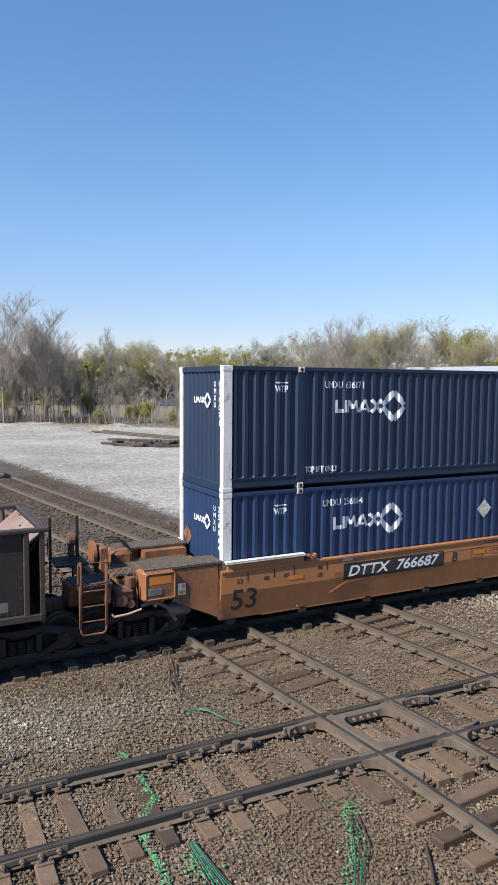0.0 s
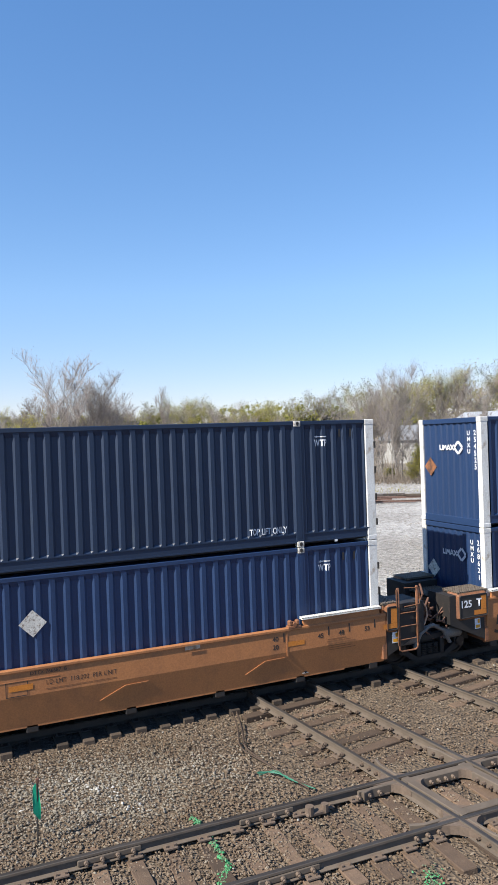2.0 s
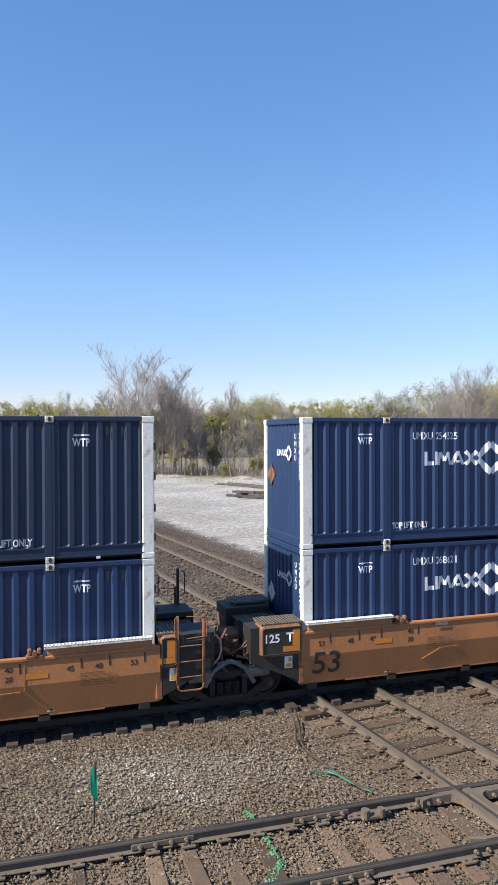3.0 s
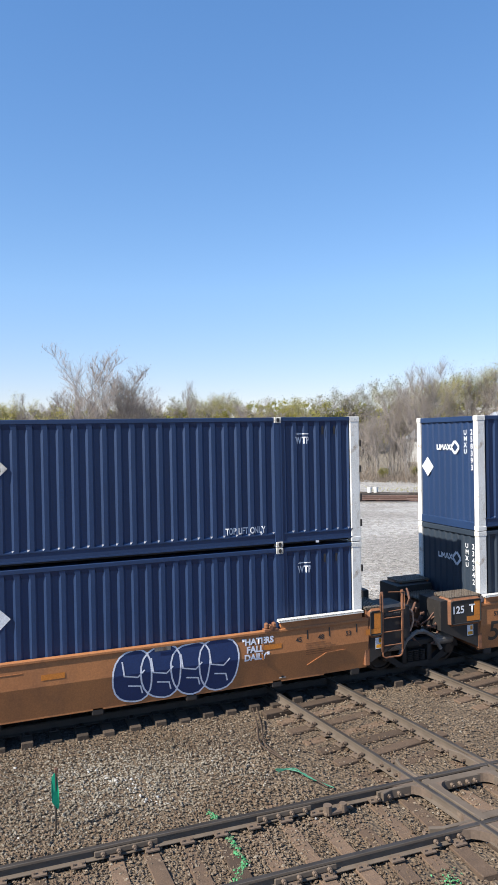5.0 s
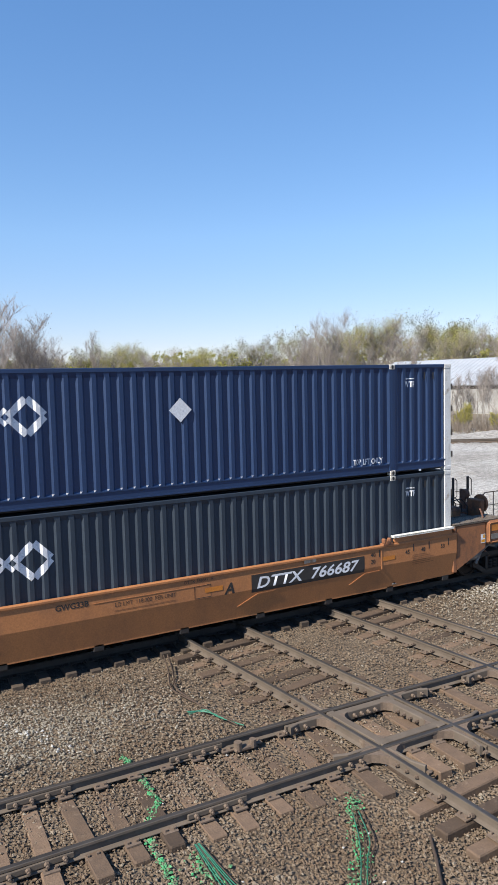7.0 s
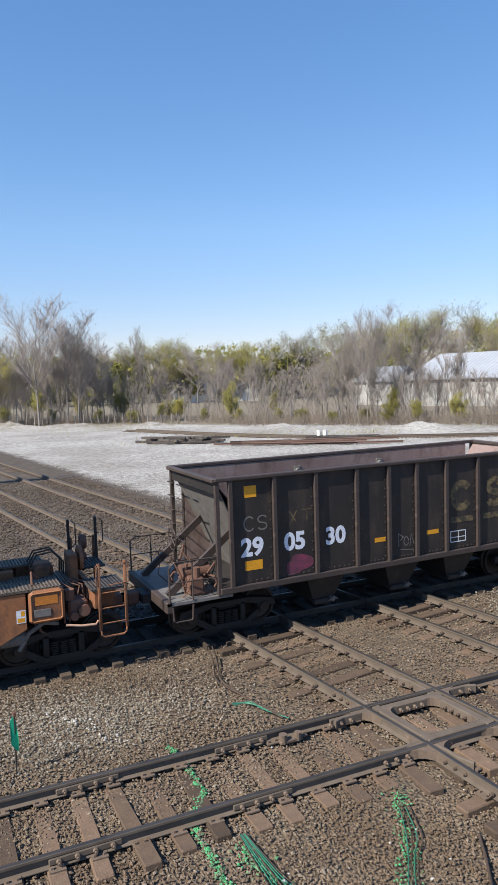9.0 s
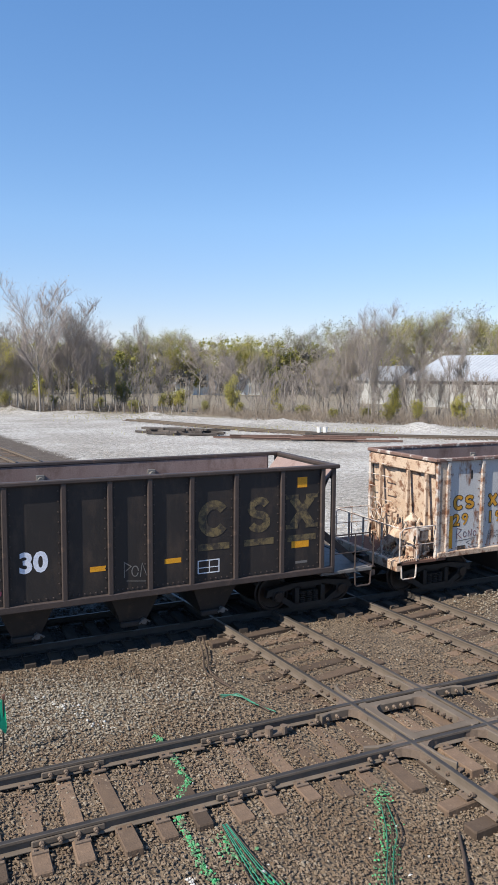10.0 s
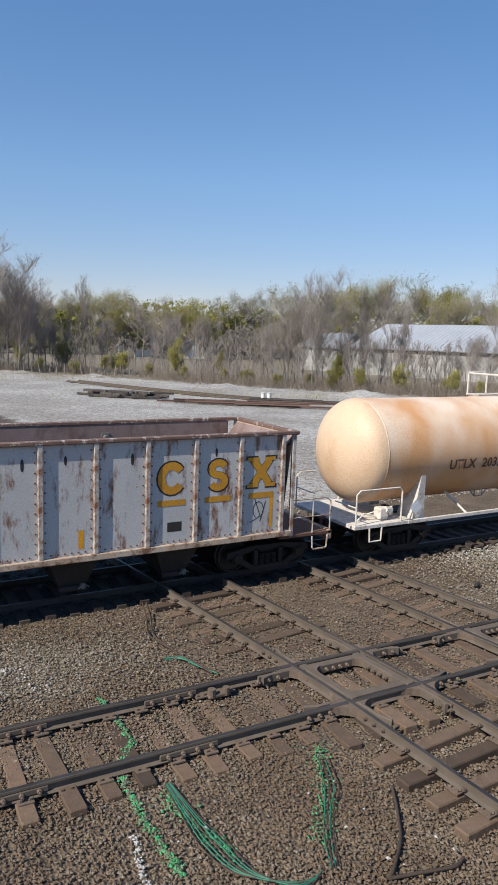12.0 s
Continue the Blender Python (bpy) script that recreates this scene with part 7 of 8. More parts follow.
can_me = Mb().cyl((0, 0, 0), (0, 0, 0.46), 0.2, 16, 0.22).cyl((0, 0, 0.46), (0, 0, 0.50), 0.235, 16).mesh("bucket", WHITE, 35)
for px, py in ((34.2, 57.6), (34.75, 57.4)):
    b_ = tagged(new("bucket", can_me), "white plastic bucket with lid on old ties", "bucket", "white buckets")
    b_.matrix_basis = pose(px, py, 0.4)
    stack_piece("old_tie", tie_long, px, py, 0.2, -30, "dark weathered discarded wooden tie", "railway tie", "stack of old ties")
    stack_piece("old_tie", tie_long, px, py, 0.0, -30, "dark weathered discarded wooden tie", "railway tie", "stack of old ties")


# ---------------------------------------------------------------- signals
def signal_head(parent, x, y, z):
    mb = Mb().prism([(x + 0.26 * math.cos(a), z + 0.42 * math.sin(a)) for a in [2 * math.pi * i / 20 for i in range(20)]], "y", y - 0.03, y + 0.03)
    for dz in (0.22, 0.0, -0.22):
        mb.cyl((x, y - 0.25, z + dz), (x, y + 0.02, z + dz), 0.10, 12)
    part("signal_head", mb, BLACK, parent, "black oval signal head")


gan = thing("signal_gantry", pose(-2.1, 44, 0), "grey steel signal gantry with two black heads", "signal gantry")
for z in (8.25, 9.45):
    part("chord", Mb().box(-22, 0.75, -0.05, 0.05, z, z + 0.10, 0.01), GALV, gan)
    part("chord", Mb().box(-22, 0.75, 0.9, 1.0, z, z + 0.10, 0.01), GALV, gan)
for i in range(12):
    x = 0.6 - i * 2.0
    part("brace", Mb().tube([(x, 0, 8.3), (x - 1.0, 0, 9.5), (x - 2.0, 0, 8.3)], 0.03), GALV, gan)
    part("railing_post", Mb().tube([(x, 0, 9.5), (x, 0, 10.15)], 0.022), GALV, gan)
part("railing", Mb().tube([(-22, 0, 10.15), (0.6, 0, 10.15)], 0.022).tube([(-22, 0, 9.85), (0.6, 0, 9.85)], 0.018), GALV, gan)
part("walkway", Mb().box(-22, 0.7, 0, 0.95, 8.2, 8.24), GALV, gan)
part("mast", Mb().cyl((-21.5, 0.5, -0.3), (-21.5, 0.5, 9.5), 0.2, 12), GALV, gan)
part("signal_post", Mb().cyl((0.0, -0.2, 8.2), (0.0, -0.2, 10.4), 0.05, 10), GALV, gan)
signal_head(gan, 0.0, -0.3, 10.15)
signal_head(gan, 0.0, -0.3, 8.95)
mast = thing("signal_mast", pose(at(66.9, 62).x, at(66.9, 62).y, 0), "grey steel signal mast with caged platforms", "signal mast")
part("mast", Mb().box(-0.12, 0.12, -0.12, 0.12, -0.3, 7.2, 0.02), GALV, mast)
for z in (2.4, 5.2):
    cage = Mb().box(-0.75, 0.75, -0.6, 0.6, z - 0.06, z)
    for zz in (0.5, 1.0):
        cage.tube([(-0.75, -0.6, z + zz), (0.75, -0.6, z + zz), (0.75, 0.6, z + zz), (-0.75, 0.6, z + zz), (-0.75, -0.6, z + zz)], 0.03)
    for px, py in ((-0.75, -0.6), (0.75, -0.6), (0.75, 0.6), (-0.75, 0.6), (0, -0.6), (0, 0.6)):
        cage.tube([(px, py, z), (px, py, z + 1.0)], 0.03)
    part("platform_cage", cage, GALV, mast, "railed service platform")
lad_ = Mb().tube([(0.3, -0.3, 0), (0.3, -0.3, 7.0)], 0.025).tube([(0.3, 0.1, 0), (0.3, 0.1, 7.0)], 0.025)
for i in range(22):
    lad_.tube([(0.3, -0.3, 0.3 + i * 0.3), (0.3, 0.1, 0.3 + i * 0.3)], 0.015)
part("mast_ladder", lad_, GALV, mast)

# ---------------------------------------------------------------- small things by the tracks
flag = thing("marker_flag", pose(1.02, 11.08, 0), "small green marker flag on a dark wire stake", "marker flag")
part("stake", Mb().cyl((0, 0, -0.1), (0.02, 0, 0.93), 0.012, 8), BLACK, flag)
leafy = Mb()
pts = [(0.0, 0.88), (-0.045, 0.82), (-0.055, 0.62), (-0.05, 0.46), (0.04, 0.32), (0.06, 0.38), (0.055, 0.60), (0.04, 0.80)]
leafy.add([(px, -0.012 + 0.02 * math.sin(pz * 9), pz) for px, pz in pts] + [(px, 0.0 + 0.02 * math.sin(pz * 9), pz) for px, pz in pts],
          [tuple(range(8)), tuple(range(15, 7, -1))] + [(i, (i + 1) % 8, 8 + (i + 1) % 8, 8 + i) for i in range(8)])
part("flag_cloth", leafy, FLAGGREEN, flag, "crumpled green plastic flag")
part("stake_tip", Mb().box(0.0, 0.05, -0.02, 0.02, 0.88, 0.96, 0.008), RUST, flag)


def cable(name, pts, r, mat, label, group=""):
    """A loose cable lying on the ballast, smoothed through its points."""
    P = [Vector((*p, 0.02 - 0.10 * min(1, max(0, 8.0 - p[1])))) if len(p) == 2 else Vector(p) for p in pts]
    out = []
    for i in range(len(P) - 1):
        a, b, c, d = P[max(i - 1, 0)], P[i], P[i + 1], P[min(i + 2, len(P) - 1)]
        for k in range(8):
            u = k / 8
            out.append(0.5 * (2 * b + (c - a) * u + (2 * a - 5 * b + 4 * c - d) * u * u + (3 * b - a - 3 * c + d) * u ** 3))
    out.append(P[-1])
    return tagged(new(name, Mb().tube(out, r, 6).mesh(name, mat, 60)), label, "cable", group)


rg = random.Random(4)
for i in range(7):
    o = i * 0.035
    cable("cable", [(3.42 + o * 0.4, 8.05), (3.40 + o, 7.5 - o), (3.40 + o * 1.5, 6.9), (3.55 + o * 1.2, 6.35 - o * 0.6), (3.95 + o, 6.0 - o), (4.3 + o, 5.8 + o * 0.6)], 0.008, CABLEGREEN if i % 3 else CABLEBROWN, "loose green track cable lying on ballast", "loose cables")
for i in range(4):
    o = i * 0.05
    cable("cable", [(5.62 + o, 7.6), (5.42 + o, 7.2 - o), (5.15 + o, 6.8), (4.85 + o, 6.4), (4.6 + o * 0.6, 5.9)], 0.007, CABLEGREEN if i % 2 == 0 else CABLEBROWN, "loose green track cable lying on ballast", "loose cables")
cable("cable", [(6.25, 6.75), (5.95, 6.3), (5.65, 5.9), (5.3, 5.6), (5.1, 5.45)], 0.022, CABLEBROWN, "loose brown cable lying on ballast", "loose cables")
cable("cable", [(5.1, 5.45), (5.5, 5.35), (5.9, 5.25), (6.1, 5.3)], 0.022, CABLEBROWN, "loose brown cable lying on ballast", "loose cables")
for o in (0.0, 0.09):
    cable("cable", [(5.5 + o, 14.3), (5.25 + o, 13.4), (5.0 + o, 12.6), (5.15, 11.8 + o), (5.25, 11.3), (5.5 - o, 10.6)], 0.016, CABLEBROWN, "loose brown cable lying on ballast", "loose cables")
for o in (0.0, 0.06, 0.12):
    cable("cable", [(4.85, 11.55 - o), (5.05 + o, 11.45), (5.25, 11.2 - o), (5.4, 10.75), (5.5, 10.55)], 0.009, CABLEGREEN, "short green cable end on brown ballast", "loose cables")
for i in range(8):
    wob = [rg.uniform(-0.35, 0.35) for _ in range(10)]
    cable("cable", [(17.6 + wob[0], 7.6 + wob[1]), (16.0 + wob[2], 7.2 + wob[3]), (14.7 + wob[4], 6.6 + wob[5]), (14.9 + wob[6], 5.7 + wob[7]), (16.3 + wob[8], 5.3 + wob[9])], 0.009, CABLEGREEN if i % 3 == 0 else CABLEBROWN, "loose green and brown cable on pale ballast", "loose cables")
scrap = Mb().tube([(0, 0, 0.0), (0.06, 0.02, 0.05), (0.13, -0.02, 0.06), (0.2, 0.03, 0.0)], 0.05, 7)
scrap_ob = solid("rubber_scrap", scrap, BLACK, "black scrap of rubber lying on pale ballast", "scrap", smooth=50)
scrap_ob.matrix_basis = pose(13.4, 11.9, 0.0, 0, 0, 25)

# ---------------------------------------------------------------- crossings, joints and bolts
def guard_profile(z, w):
    return [(-w, z - 0.15), (w, z - 0.15), (w, z - 0.012), (w - 0.012, z), (0.012 - w, z), (-w, z - 0.012)]


BOLT_ME = Mb().cyl((0, 0, 0), (0, 0, 0.055), 0.034, 6).cyl((0, 0, 0.055), (0, 0, 0.085), 0.018, 8).mesh("bolt", PLATE)


def bolt(parent, p, way):
    b = part("bolt", BOLT_ME, PLATE, parent)
    b.matrix_basis = Matrix.Translation(p) @ Vector(way).to_track_quat("Z", "Y").to_matrix().to_4x4()


def diamond(kind, yb):
    """Rail crossing of a c track over track b: guard rails, flangeway fillers, corner castings and bolts."""
    line_ = c1_line if kind == "c1" else c2_line
    cx = line_(yb)
    th_c = math.atan2(line_(yb - 1) - line_(yb + 1), -2.0)
    d = thing("rail_crossing", Matrix(), "cast steel rail crossing with bolted guard rails", "rail crossing", "rail crossings", "structure")
    g = GAUGE / 2
    cdir = Vector((line_(yb + 1) - line_(yb - 1), 2.0, 0)).normalized()
    bdir = Vector((1, -0.02, 0)).normalized()
    org = Vector((cx, b_line(cx), 0))
    P = lambda u, v, z=0.0: org + bdir * u + cdir * v + Vector((0, 0, z))
    for s in (-1, 1):
        for k, (a, b) in enumerate(((-1.5, -g - 0.06), (-g + 0.06, g - 0.06), (g + 0.06, 1.5))):
            half = 0.075 if k == 1 else 0.03
            o = s * (g - 0.09 - half)
            for wise in (0, 1):
                P_ = (lambda t, d: P(t, d)) if not wise else (lambda t, d: P(d, t))
                pts = [P_(a, o), P_(b, o)]
                if k != 1:                                   # the outer end flares away from the running rail
                    far_, near_ = (a, b) if k == 0 else (b, a)
                    pts = [P_(far_, o - s * 0.07), P_(far_ + (near_ - far_) * 0.3, o), P_(near_, o)]
                part("guard_rail", Mb().sweep(guard_profile(0.172 + 0.002 * wise, half), pts), RAIL, d)
                of = s * (g - 0.06)
                pts = [P(a, of) if not wise else P(of, a), P(b, of) if not wise else P(of, b)]
                part("flangeway_filler", Mb().sweep([(-0.03, 0.03), (0.03, 0.03), (0.03, 0.128 + 0.002 * wise), (-0.03, 0.128 + 0.002 * wise)], pts), RAIL, d)
    # corner castings: rounded plates filling the angles between the rails
    for su in (-1, 1):
        for sv in (-1, 1):
            for iu in (-1, 1):
                for iv in (-1, 1):
                    u0, v0 = su * g + iu * 0.03, sv * g + iv * 0.03
                    inside = (iu == -su and iv == -sv)
                    ext = 0.22 if inside else 0.42
                    off = 0.20 if inside else 0.015
                    u0 += iu * (off if iu == -su else 0)
                    v0 += iv * (off if iv == -sv else 0)
                    ring = [(u0, v0), (u0 + iu * ext, v0)] + [(u0 + iu * ext * (1 - math.sin(t)), v0 + iv * ext * (1 - math.cos(t))) for t in (0.2, 0.5, 0.8, 1.1, 1.35)] + [(u0, v0 + iv * ext)]
                    mb = Mb()
                    n = len(ring)
                    mb.add([P(a, b, 0.03) for a, b in ring] + [P(a, b, 0.1745 if inside else 0.163) for a, b in ring], [tuple(range(n - 1, -1, -1)), tuple(range(n, 2 * n))] + [(i, (i + 1) % n, n + (i + 1) % n, n + i) for i in range(n)])
                    part("corner_casting", mb, PLATE, d)
    for s in (-1, 1):
        for i in (-1.5, -0.5, 0.5, 1.5):
            q = i * 0.15
            bolt(d, P(q, s * (g - 0.243), 0.095), cdir * -s)
            bolt(d, P(s * (g - 0.243), q, 0.095), bdir * -s)
        for e in (-1, 1):
            for i in range(3):
                q = e * (g + 0.42 + i * 0.2)
                bolt(d, P(q, s * (g - 0.15), 0.095), cdir * -s)
                bolt(d, P(q, s * (g + 0.02), 0.095), cdir * s)
                bolt(d, P(s * (g - 0.15), q, 0.095), bdir * -s)
                bolt(d, P(s * (g + 0.02), q, 0.095), bdir * s)
    # bolted clips along the rails on both sides of the crossing
    for q in [2.1 + 0.53 * i for i in range(7)]:
        for e in (-1, 1):
            y = yb + e * q
            if not 4.0 < y < 14.0:
                continue
            for s in (-1, 1):
                for w in (-0.06, 0.06):
                    bolt(d, Vector((line_(y) + s * g + w, y, 0.075)), Vector((w, 0, 0.02)))
    return d


diamond("c1", b_line(7.5))
diamond("c2", b_line(11.5))


def joint(x, side):
    """Bolted joint bars on track b."""
    j = thing("joint_bar", Matrix(), "bolted steel joint bar on a rail", "joint bar", "joint bars", "structure")
    y = b_line(x) + side * GAUGE / 2
    for s in (-1, 1):
        part("bar", Mb().box(x - 0.46, x + 0.46, min(y + s * 0.014, y + s * 0.05), max(y + s * 0.014, y + s * 0.05), 0.05, 0.135, 0.012), RAIL, j)
        for i in range(4):
            bolt(j, (x - 0.34 + i * 0.225, y + s * 0.045, 0.09), (0, s, 0))


for x, side in ((1.9, 1), (1.55, -1), (4.35, 1), (4.0, -1), (14.6, 1), (15.0, -1), (-1.0, 1), (-1.4, -1)):
    joint(x, side)
bolt_pair = thing("rail_brace", Matrix(), "rusty bolted rail brace beside a rail", "rail brace", "", "structure")
part("brace", Mb().cyl((5.02, 9.86, 0.02), (5.02, 9.86, 0.16), 0.07, 10).cyl((5.28, 9.84, 0.02), (5.28, 9.84, 0.15), 0.06, 10).box(4.95, 5.35, 9.80, 9.92, 0.0, 0.07, 0.02), PLATE, bolt_pair)

# ---------------------------------------------------------------- loose stones
def stones(name, n, seed, region, size, mat, label):
    """Loose angular stones as one mesh. region(rng, n) gives their places."""
    r = np.random.RandomState(seed)
    pos = region(r, n)
    n = len(pos)
    octa = np.array([[1, 0, 0], [-1, 0, 0], [0, 1, 0], [0, -1, 0], [0, 0, 1], [0, 0, -1]], float)
    tri = np.array([[0, 2, 4], [2, 1, 4], [1, 3, 4], [3, 0, 4], [2, 0, 5], [1, 2, 5], [3, 1, 5], [0, 3, 5]])
    v = octa[None] * (1 + r.uniform(-0.28, 0.28, (n, 6, 3)))
    s = size[0] + (size[1] - size[0]) * r.rand(n, 1, 1) ** 1.6
    v = v * s * np.stack([1 + 0.4 * r.rand(n), 0.75 + 0.35 * r.rand(n), 0.55 + 0.35 * r.rand(n)], -1)[:, None]
    a, b = r.rand(n) * 6.283, r.uniform(-0.5, 0.5, n)
    cb, sb = np.cos(b), np.sin(b)
    x, y, z = v[..., 0], v[..., 1], v[..., 2]
    x, z = x * cb[:, None] + z * sb[:, None], z * cb[:, None] - x * sb[:, None]
    ca, sa = np.cos(a)[:, None], np.sin(a)[:, None]
    v = np.stack([x * ca - y * sa, x * sa + y * ca, z], -1) + pos[:, None]
    me = bpy.data.meshes.new(name)
    verts = v.reshape(-1, 3)
    faces = (tri[None] + 6 * np.arange(n)[:, None, None]).reshape(-1, 3)
    me.vertices.add(len(verts))
    me.vertices.foreach_set("co", verts.ravel())
    me.loops.add(faces.size)
    me.loops.foreach_set("vertex_index", faces.ravel().astype(np.int32))
    me.polygons.add(len(faces))
    me.polygons.foreach_set("loop_start", np.arange(0, faces.size, 3, dtype=np.int32))
    me.update(calc_edges=True)
    me.validate()
    me.shade_flat()
    me.materials.append(mat)
    return tagged(new(name, me), label, "ballast", "", "stuff")


def wedge(r, n, y0, y1, x_lo, x_hi, z0=-0.045, z1=-0.004):
    y = y0 + (y1 - y0) * r.rand(n)
    lo, hi = x_lo(y), x_hi(y)
    x = lo + (hi - lo) * r.rand(n)
    return np.stack([x, y, z0 + (z1 - z0) * r.rand(n)], -1)


def pale_patch(p):
    """How far a place lies in the paler, cleaner ballast."""
    a = np.exp(-(((p[:, 0] - 2.0) / 2.4) ** 2 + ((p[:, 1] - 12.3) / 1.3) ** 2))
    b = np.exp(-(((p[:, 0] - 17.5) / 4.2) ** 2 + ((p[:, 1] - 12.2) / 1.7) ** 2))
    return np.clip(1.25 * a + 1.2 * b, 0, 0.92)


def muddy(p):
    """Where fine brown dirt covers most of the stones: round the crossings and the c tracks."""
    x = p[:, 0] + 0.10 * (p[:, 1] - 8.5)
    m = np.clip((x - 4.7) / 1.2, 0, 1) * np.clip((15.0 - x) / 1.6, 0, 1)
    m = m * np.clip((p[:, 1] - 7.0) / 1.0, 0.25, 1)
    lumps = 0.5 + 0.5 * np.sin(p[:, 0] * 2.1 + 1.3 * np.sin(p[:, 1] * 1.7)) * np.sin(p[:, 1] * 2.6)
    return np.clip(0.42 + 0.42 * lumps, 0, 0.9) * m


def near_stones(pale):
    def region(r, n):
        p = wedge(r, n, 4.0, 14.45, lambda y: -0.12 * y - 0.3, lambda y: 1.6 * y + 8.5)
        far_ = np.hypot(p[:, 0], p[:, 1])
        keep = ((r.rand(len(p)) < pale_patch(p)) == pale) & (r.rand(len(p)) > muddy(p)) & (r.rand(len(p)) < np.clip(13 / far_, 0, 1))
        p = p[keep]
        p[:, 2] -= 0.10 * np.clip(8.0 - p[:, 1], 0, 1) + 0.06 * np.clip((p[:, 1] - 13.7) / 0.4, 0, 1)
        return p
    return region


def thin_out(r, p):
    """Fewer stones towards the crossing."""
    return p[r.rand(len(p)) < np.clip((p[:, 0] - 12.5) / 6.5, 0, 1)]


stones("ballast", 165000, 1, near_stones(False), (0.013, 0.031), STONES, "brown-grey angular ballast stones between the tracks")
stones("pale_ballast", 175000, 2, near_stones(True), (0.013, 0.031), STONES_PALE, "pale grey clean ballast stones")
stones("ballast", 26000, 3, lambda r, n: thin_out(r, wedge(r, n, 10.9, 14.45, lambda y: 0 * y + 12.5, lambda y: 0 * y + 34)), (0.02, 0.045), STONES_PALE, "pale grey ballast shoulder beside the main track")
stones("pale_ballast", 2600, 7, lambda r, n: thin_out(r, wedge(r, n, 11.8, 14.3, lambda y: 0 * y + 14, lambda y: 0 * y + 27)), (0.022, 0.045), YARDSTONE, "chalky new ballast beside the main track")
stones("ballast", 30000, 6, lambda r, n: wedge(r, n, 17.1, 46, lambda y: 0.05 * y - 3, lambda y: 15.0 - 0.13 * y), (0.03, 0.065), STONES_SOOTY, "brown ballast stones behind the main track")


stones("yard_stones", 13000, 8, lambda r, n: wedge(r, n, 20, 62, lambda y: 15.4 - 0.13 * y, lambda y: 16 + 0.55 * y, -0.06, 0.02), (0.022, 0.05), YARDSTONE, "loose pale crushed stone in the yard")


def along_path(pts, width):
    def region(r, n):
        P = np.array(pts, float)
        k = r.rand(n) * (len(P) - 1)
        i = k.astype(int)
        q = P[i] + (P[i + 1] - P[i]) * (k - i)[:, None]
        q = q + r.normal(0, width, (n, 2))
        z = r.uniform(-0.012, 0.012, n) - 0.10 * np.clip(8.0 - q[:, 1], 0, 1)
        return np.concatenate([q, z[:, None]], 1)
    return region


stones("painted_stones", 560, 11, along_path([(3.35, 10.72), (3.4, 10.0), (3.38, 9.2), (3.05, 8.8), (2.95, 8.3), (2.95, 7.6), (3.0, 7.0), (3.05, 6.6)], 0.030), (0.016, 0.032), GREENPAINT, "ballast stones marked with bright green paint")
stones("painted_stones", 330, 12, along_path([(5.85, 7.95), (5.6, 7.55), (5.3, 7.0), (5.0, 6.6), (4.75, 6.3)], 0.075), (0.011, 0.022), GREENPAINT, "ballast stones marked with bright green paint")
stones("painted_stones", 160, 13, along_path([(3.35, 7.9), (3.5, 7.3), (3.7, 6.6)], 0.09), (0.018, 0.034), GREENPAINT, "ballast stones marked with bright green paint")
stones("chalky_stones", 26, 14, along_path([(1.75, 12.9), (2.2, 12.3), (2.45, 11.7), (2.75, 11.2)], 0.07), (0.018, 0.04), LIMEWHITE, "chalk-white scattered stones")
stones("chalky_stones", 90, 15, along_path([(2.75, 7.4), (2.65, 6.9), (2.6, 6.4)], 0.03), (0.012, 0.026), LIMEWHITE, "chalk-white scattered stones")
stones("chalky_stones", 55, 16, lambda r, n: wedge(r, n, 5, 14.3, lambda y: -0.1 * y, lambda y: 1.3 * y, -0.03, 0.0), (0.015, 0.034), LIMEWHITE, "chalk-white scattered stones")

# ---------------------------------------------------------------- ties and tie plates, piece by piece
TIE_ME = [Mb().box(-1.30, 1.30, -0.115, 0.115, -0.16, 0.0, 0.014).mesh("tie", TIE), Mb().box(-1.24, 1.34, -0.11, 0.12, -0.16, 0.0, 0.02).mesh("tie", TIE)]
# darkened ties that carry the train's shade, for track a
TIE_SHADED_ME = [Mb().box(-1.30, 1.30, -0.115, 0.115, -0.16, 0.0, 0.014).mesh("tie", TIE_SHADED)]
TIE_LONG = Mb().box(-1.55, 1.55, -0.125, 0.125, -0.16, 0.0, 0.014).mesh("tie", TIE)


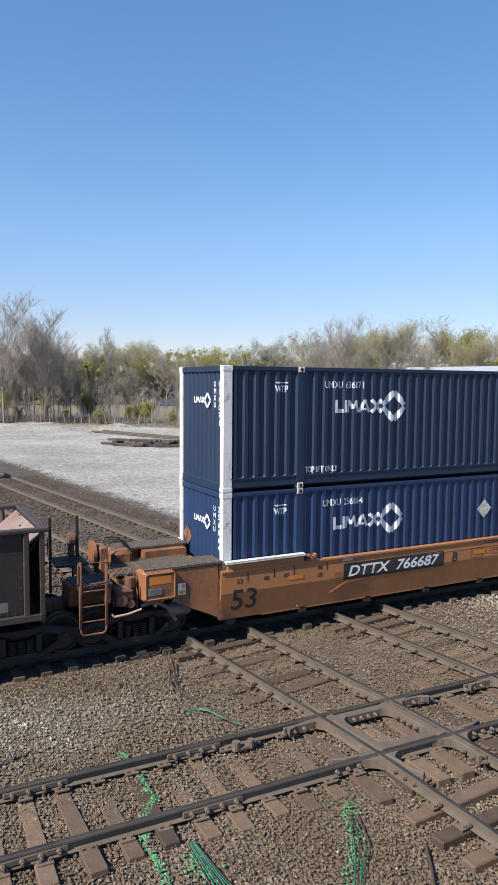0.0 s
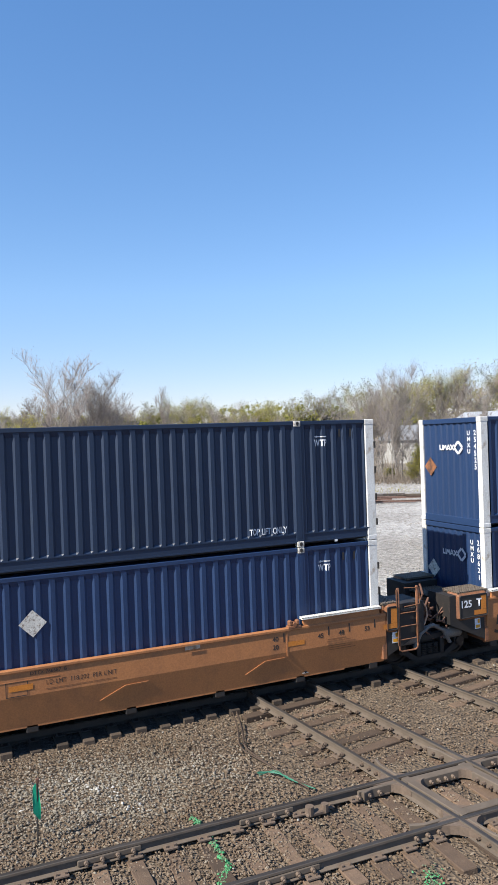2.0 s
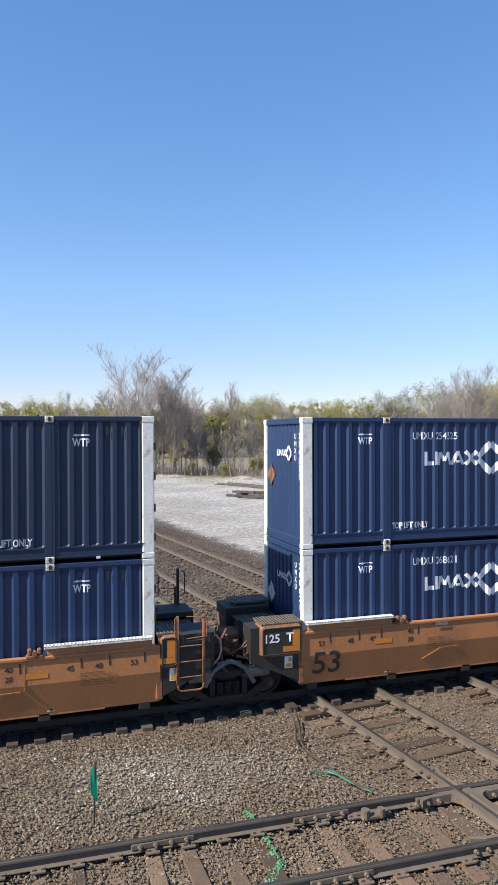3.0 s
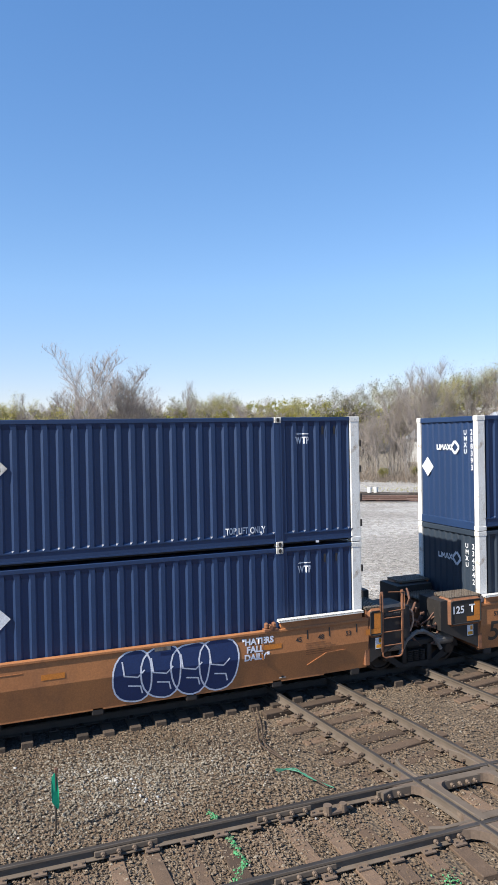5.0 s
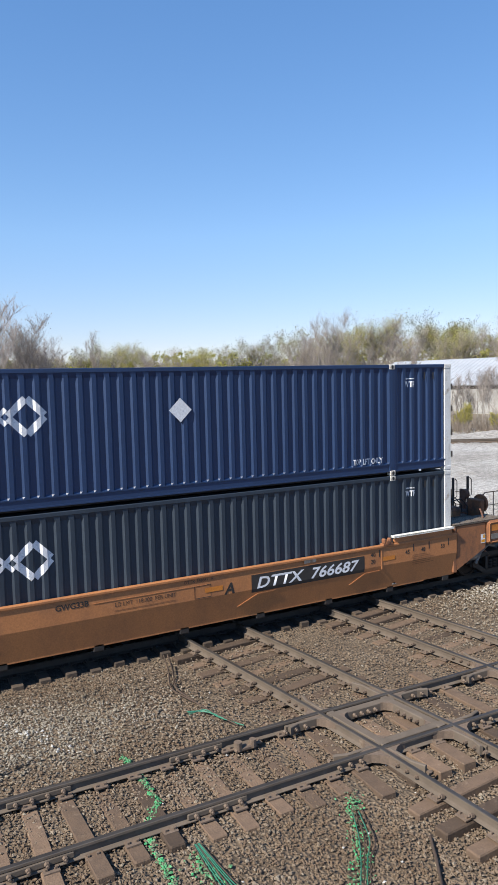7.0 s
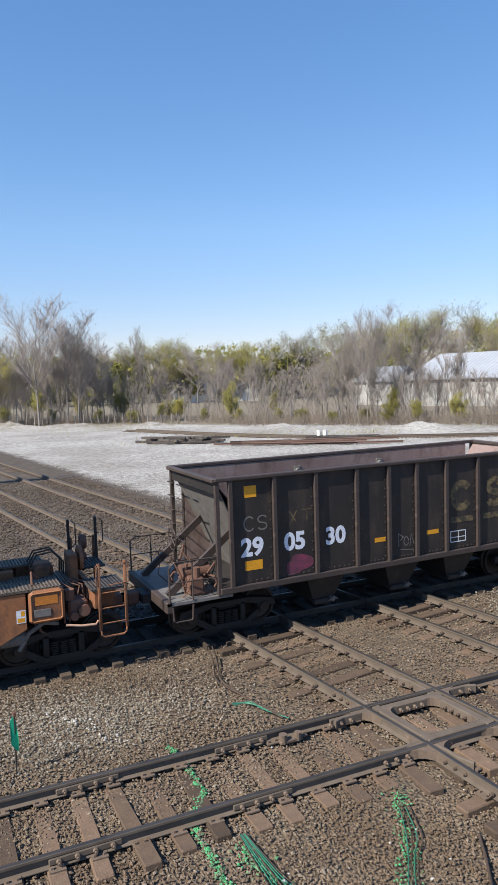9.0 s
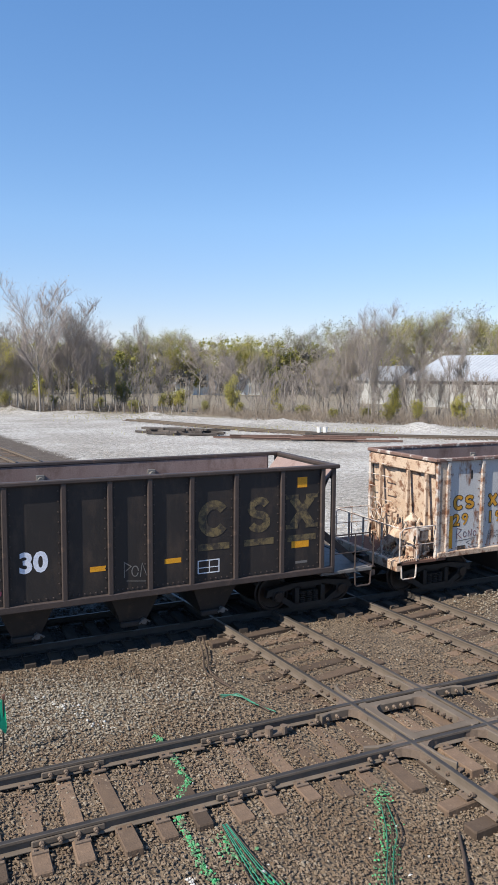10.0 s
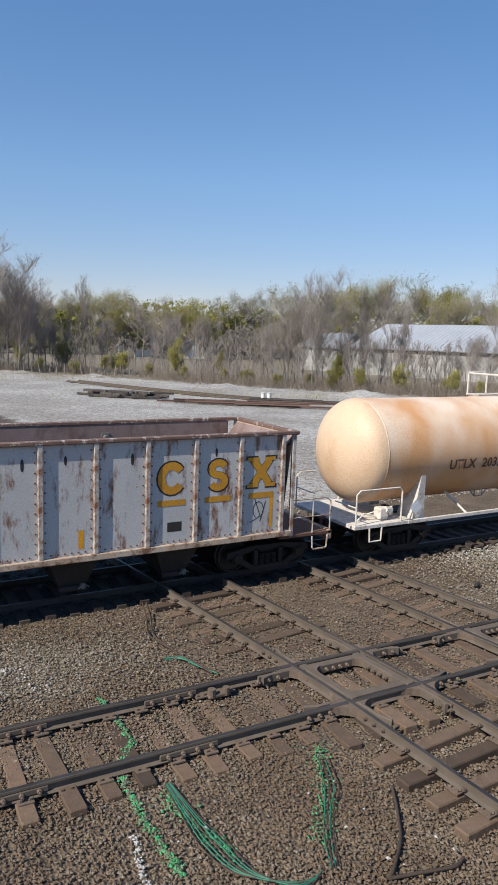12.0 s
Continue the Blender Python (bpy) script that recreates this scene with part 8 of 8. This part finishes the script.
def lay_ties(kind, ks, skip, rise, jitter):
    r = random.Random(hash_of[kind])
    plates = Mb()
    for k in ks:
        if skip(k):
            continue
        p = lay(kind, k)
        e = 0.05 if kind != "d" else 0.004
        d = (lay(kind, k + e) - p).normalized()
        ob = part("tie", TIE_LONG if kind == "b" and 5.9 < k < 13.2 else r.choice(TIE_SHADED_ME if kind == "a" else TIE_ME), TIE, track_obs[kind])
        a = math.degrees(math.atan2(d.y, d.x)) + 90 + r.uniform(-jitter, jitter)
        side = Vector((d.y, -d.x, 0))
        q = p + side * r.uniform(-0.06, 0.06)
        sunk = 0.035 if kind[0] == "c" and k > 17 else 0.0
        ob.matrix_basis = pose(q.x, q.y, rise - sunk + r.uniform(-0.055, 0.0), 0, r.uniform(0.8, 2.4) if kind == 'b' else r.uniform(-0.9, 0.9), a)
        for s in (-1, 1):
            c = p + side * s * GAUGE / 2
            w, l = d * 0.10, side * 0.17
            z = rise + 0.02
            plates.add([c - w - l + Vector((0, 0, z - 0.02)), c + w - l + Vector((0, 0, z - 0.02)), c + w + l + Vector((0, 0, z - 0.02)), c - w + l + Vector((0, 0, z - 0.02)),
                        c - w - l + Vector((0, 0, z)), c + w - l + Vector((0, 0, z)), c + w + l + Vector((0, 0, z)), c - w + l + Vector((0, 0, z))],
                       [(3, 2, 1, 0), (4, 5, 6, 7), (0, 1, 5, 4), (1, 2, 6, 5), (2, 3, 7, 6), (3, 0, 4, 7)])
            for su, sv in ((-0.6, -0.65), (0.6, 0.65), (0.6, -0.65), (-0.6, 0.65)):
                b = c + w * su + l * sv + Vector((0, 0, z))
                plates.box(b.x - 0.016, b.x + 0.016, b.y - 0.016, b.y + 0.016, z, z + 0.03)
    # track a's plates are black to match the painted shade under the train
    steel = BLACKSTEEL if kind == "a" else PLATE
    pl = part("tie_plates", fast_mesh(plates, "tie_plates", steel), steel, track_obs[kind], "rusty tie plates with spikes")
    pl["kind"] = "stuff"


hash_of = {"a": 1, "b": 2, "c1": 3, "c2": 4, "d": 5}
near_b = lambda y, x: abs(y - b_line(x)) < 1.62
lay_ties("b", [-4 + 0.52 * i for i in range(110)], lambda k: False, 0.022, 1.8)
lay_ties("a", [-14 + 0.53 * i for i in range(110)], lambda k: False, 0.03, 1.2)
lay_ties("c1", [2.0 + 0.53 * i for i in range(120)], lambda k: near_b(k, c1_line(k)) or abs(k - TRAIN_Y) < 1.5, 0.006, 1.5)
lay_ties("c2", [2.0 + 0.53 * i for i in range(120)], lambda k: near_b(k, c2_line(k)) or abs(k - TRAIN_Y) < 1.5, 0.006, 1.5)
lay_ties("d", [i / 150 for i in range(149)], lambda k: False, -0.012, 1.0)


def motions():
    steps = [0.0, 0.1] + [float(k) for k in range(1, 12)] + [11.9, 12.0]
    for ob, x, z in MOVING:
        walk(ob, [(t, pose(x - SPEED * t, TRAIN_Y, z)) for t in steps])
    turn = math.degrees(SPEED / 0.415)
    for w, dx in WHEELS:
        walk(w, [(k / 15, pose(dx, 0, 0.60, 0, -turn * k / 15, 0)) for k in range(181)])


motions()
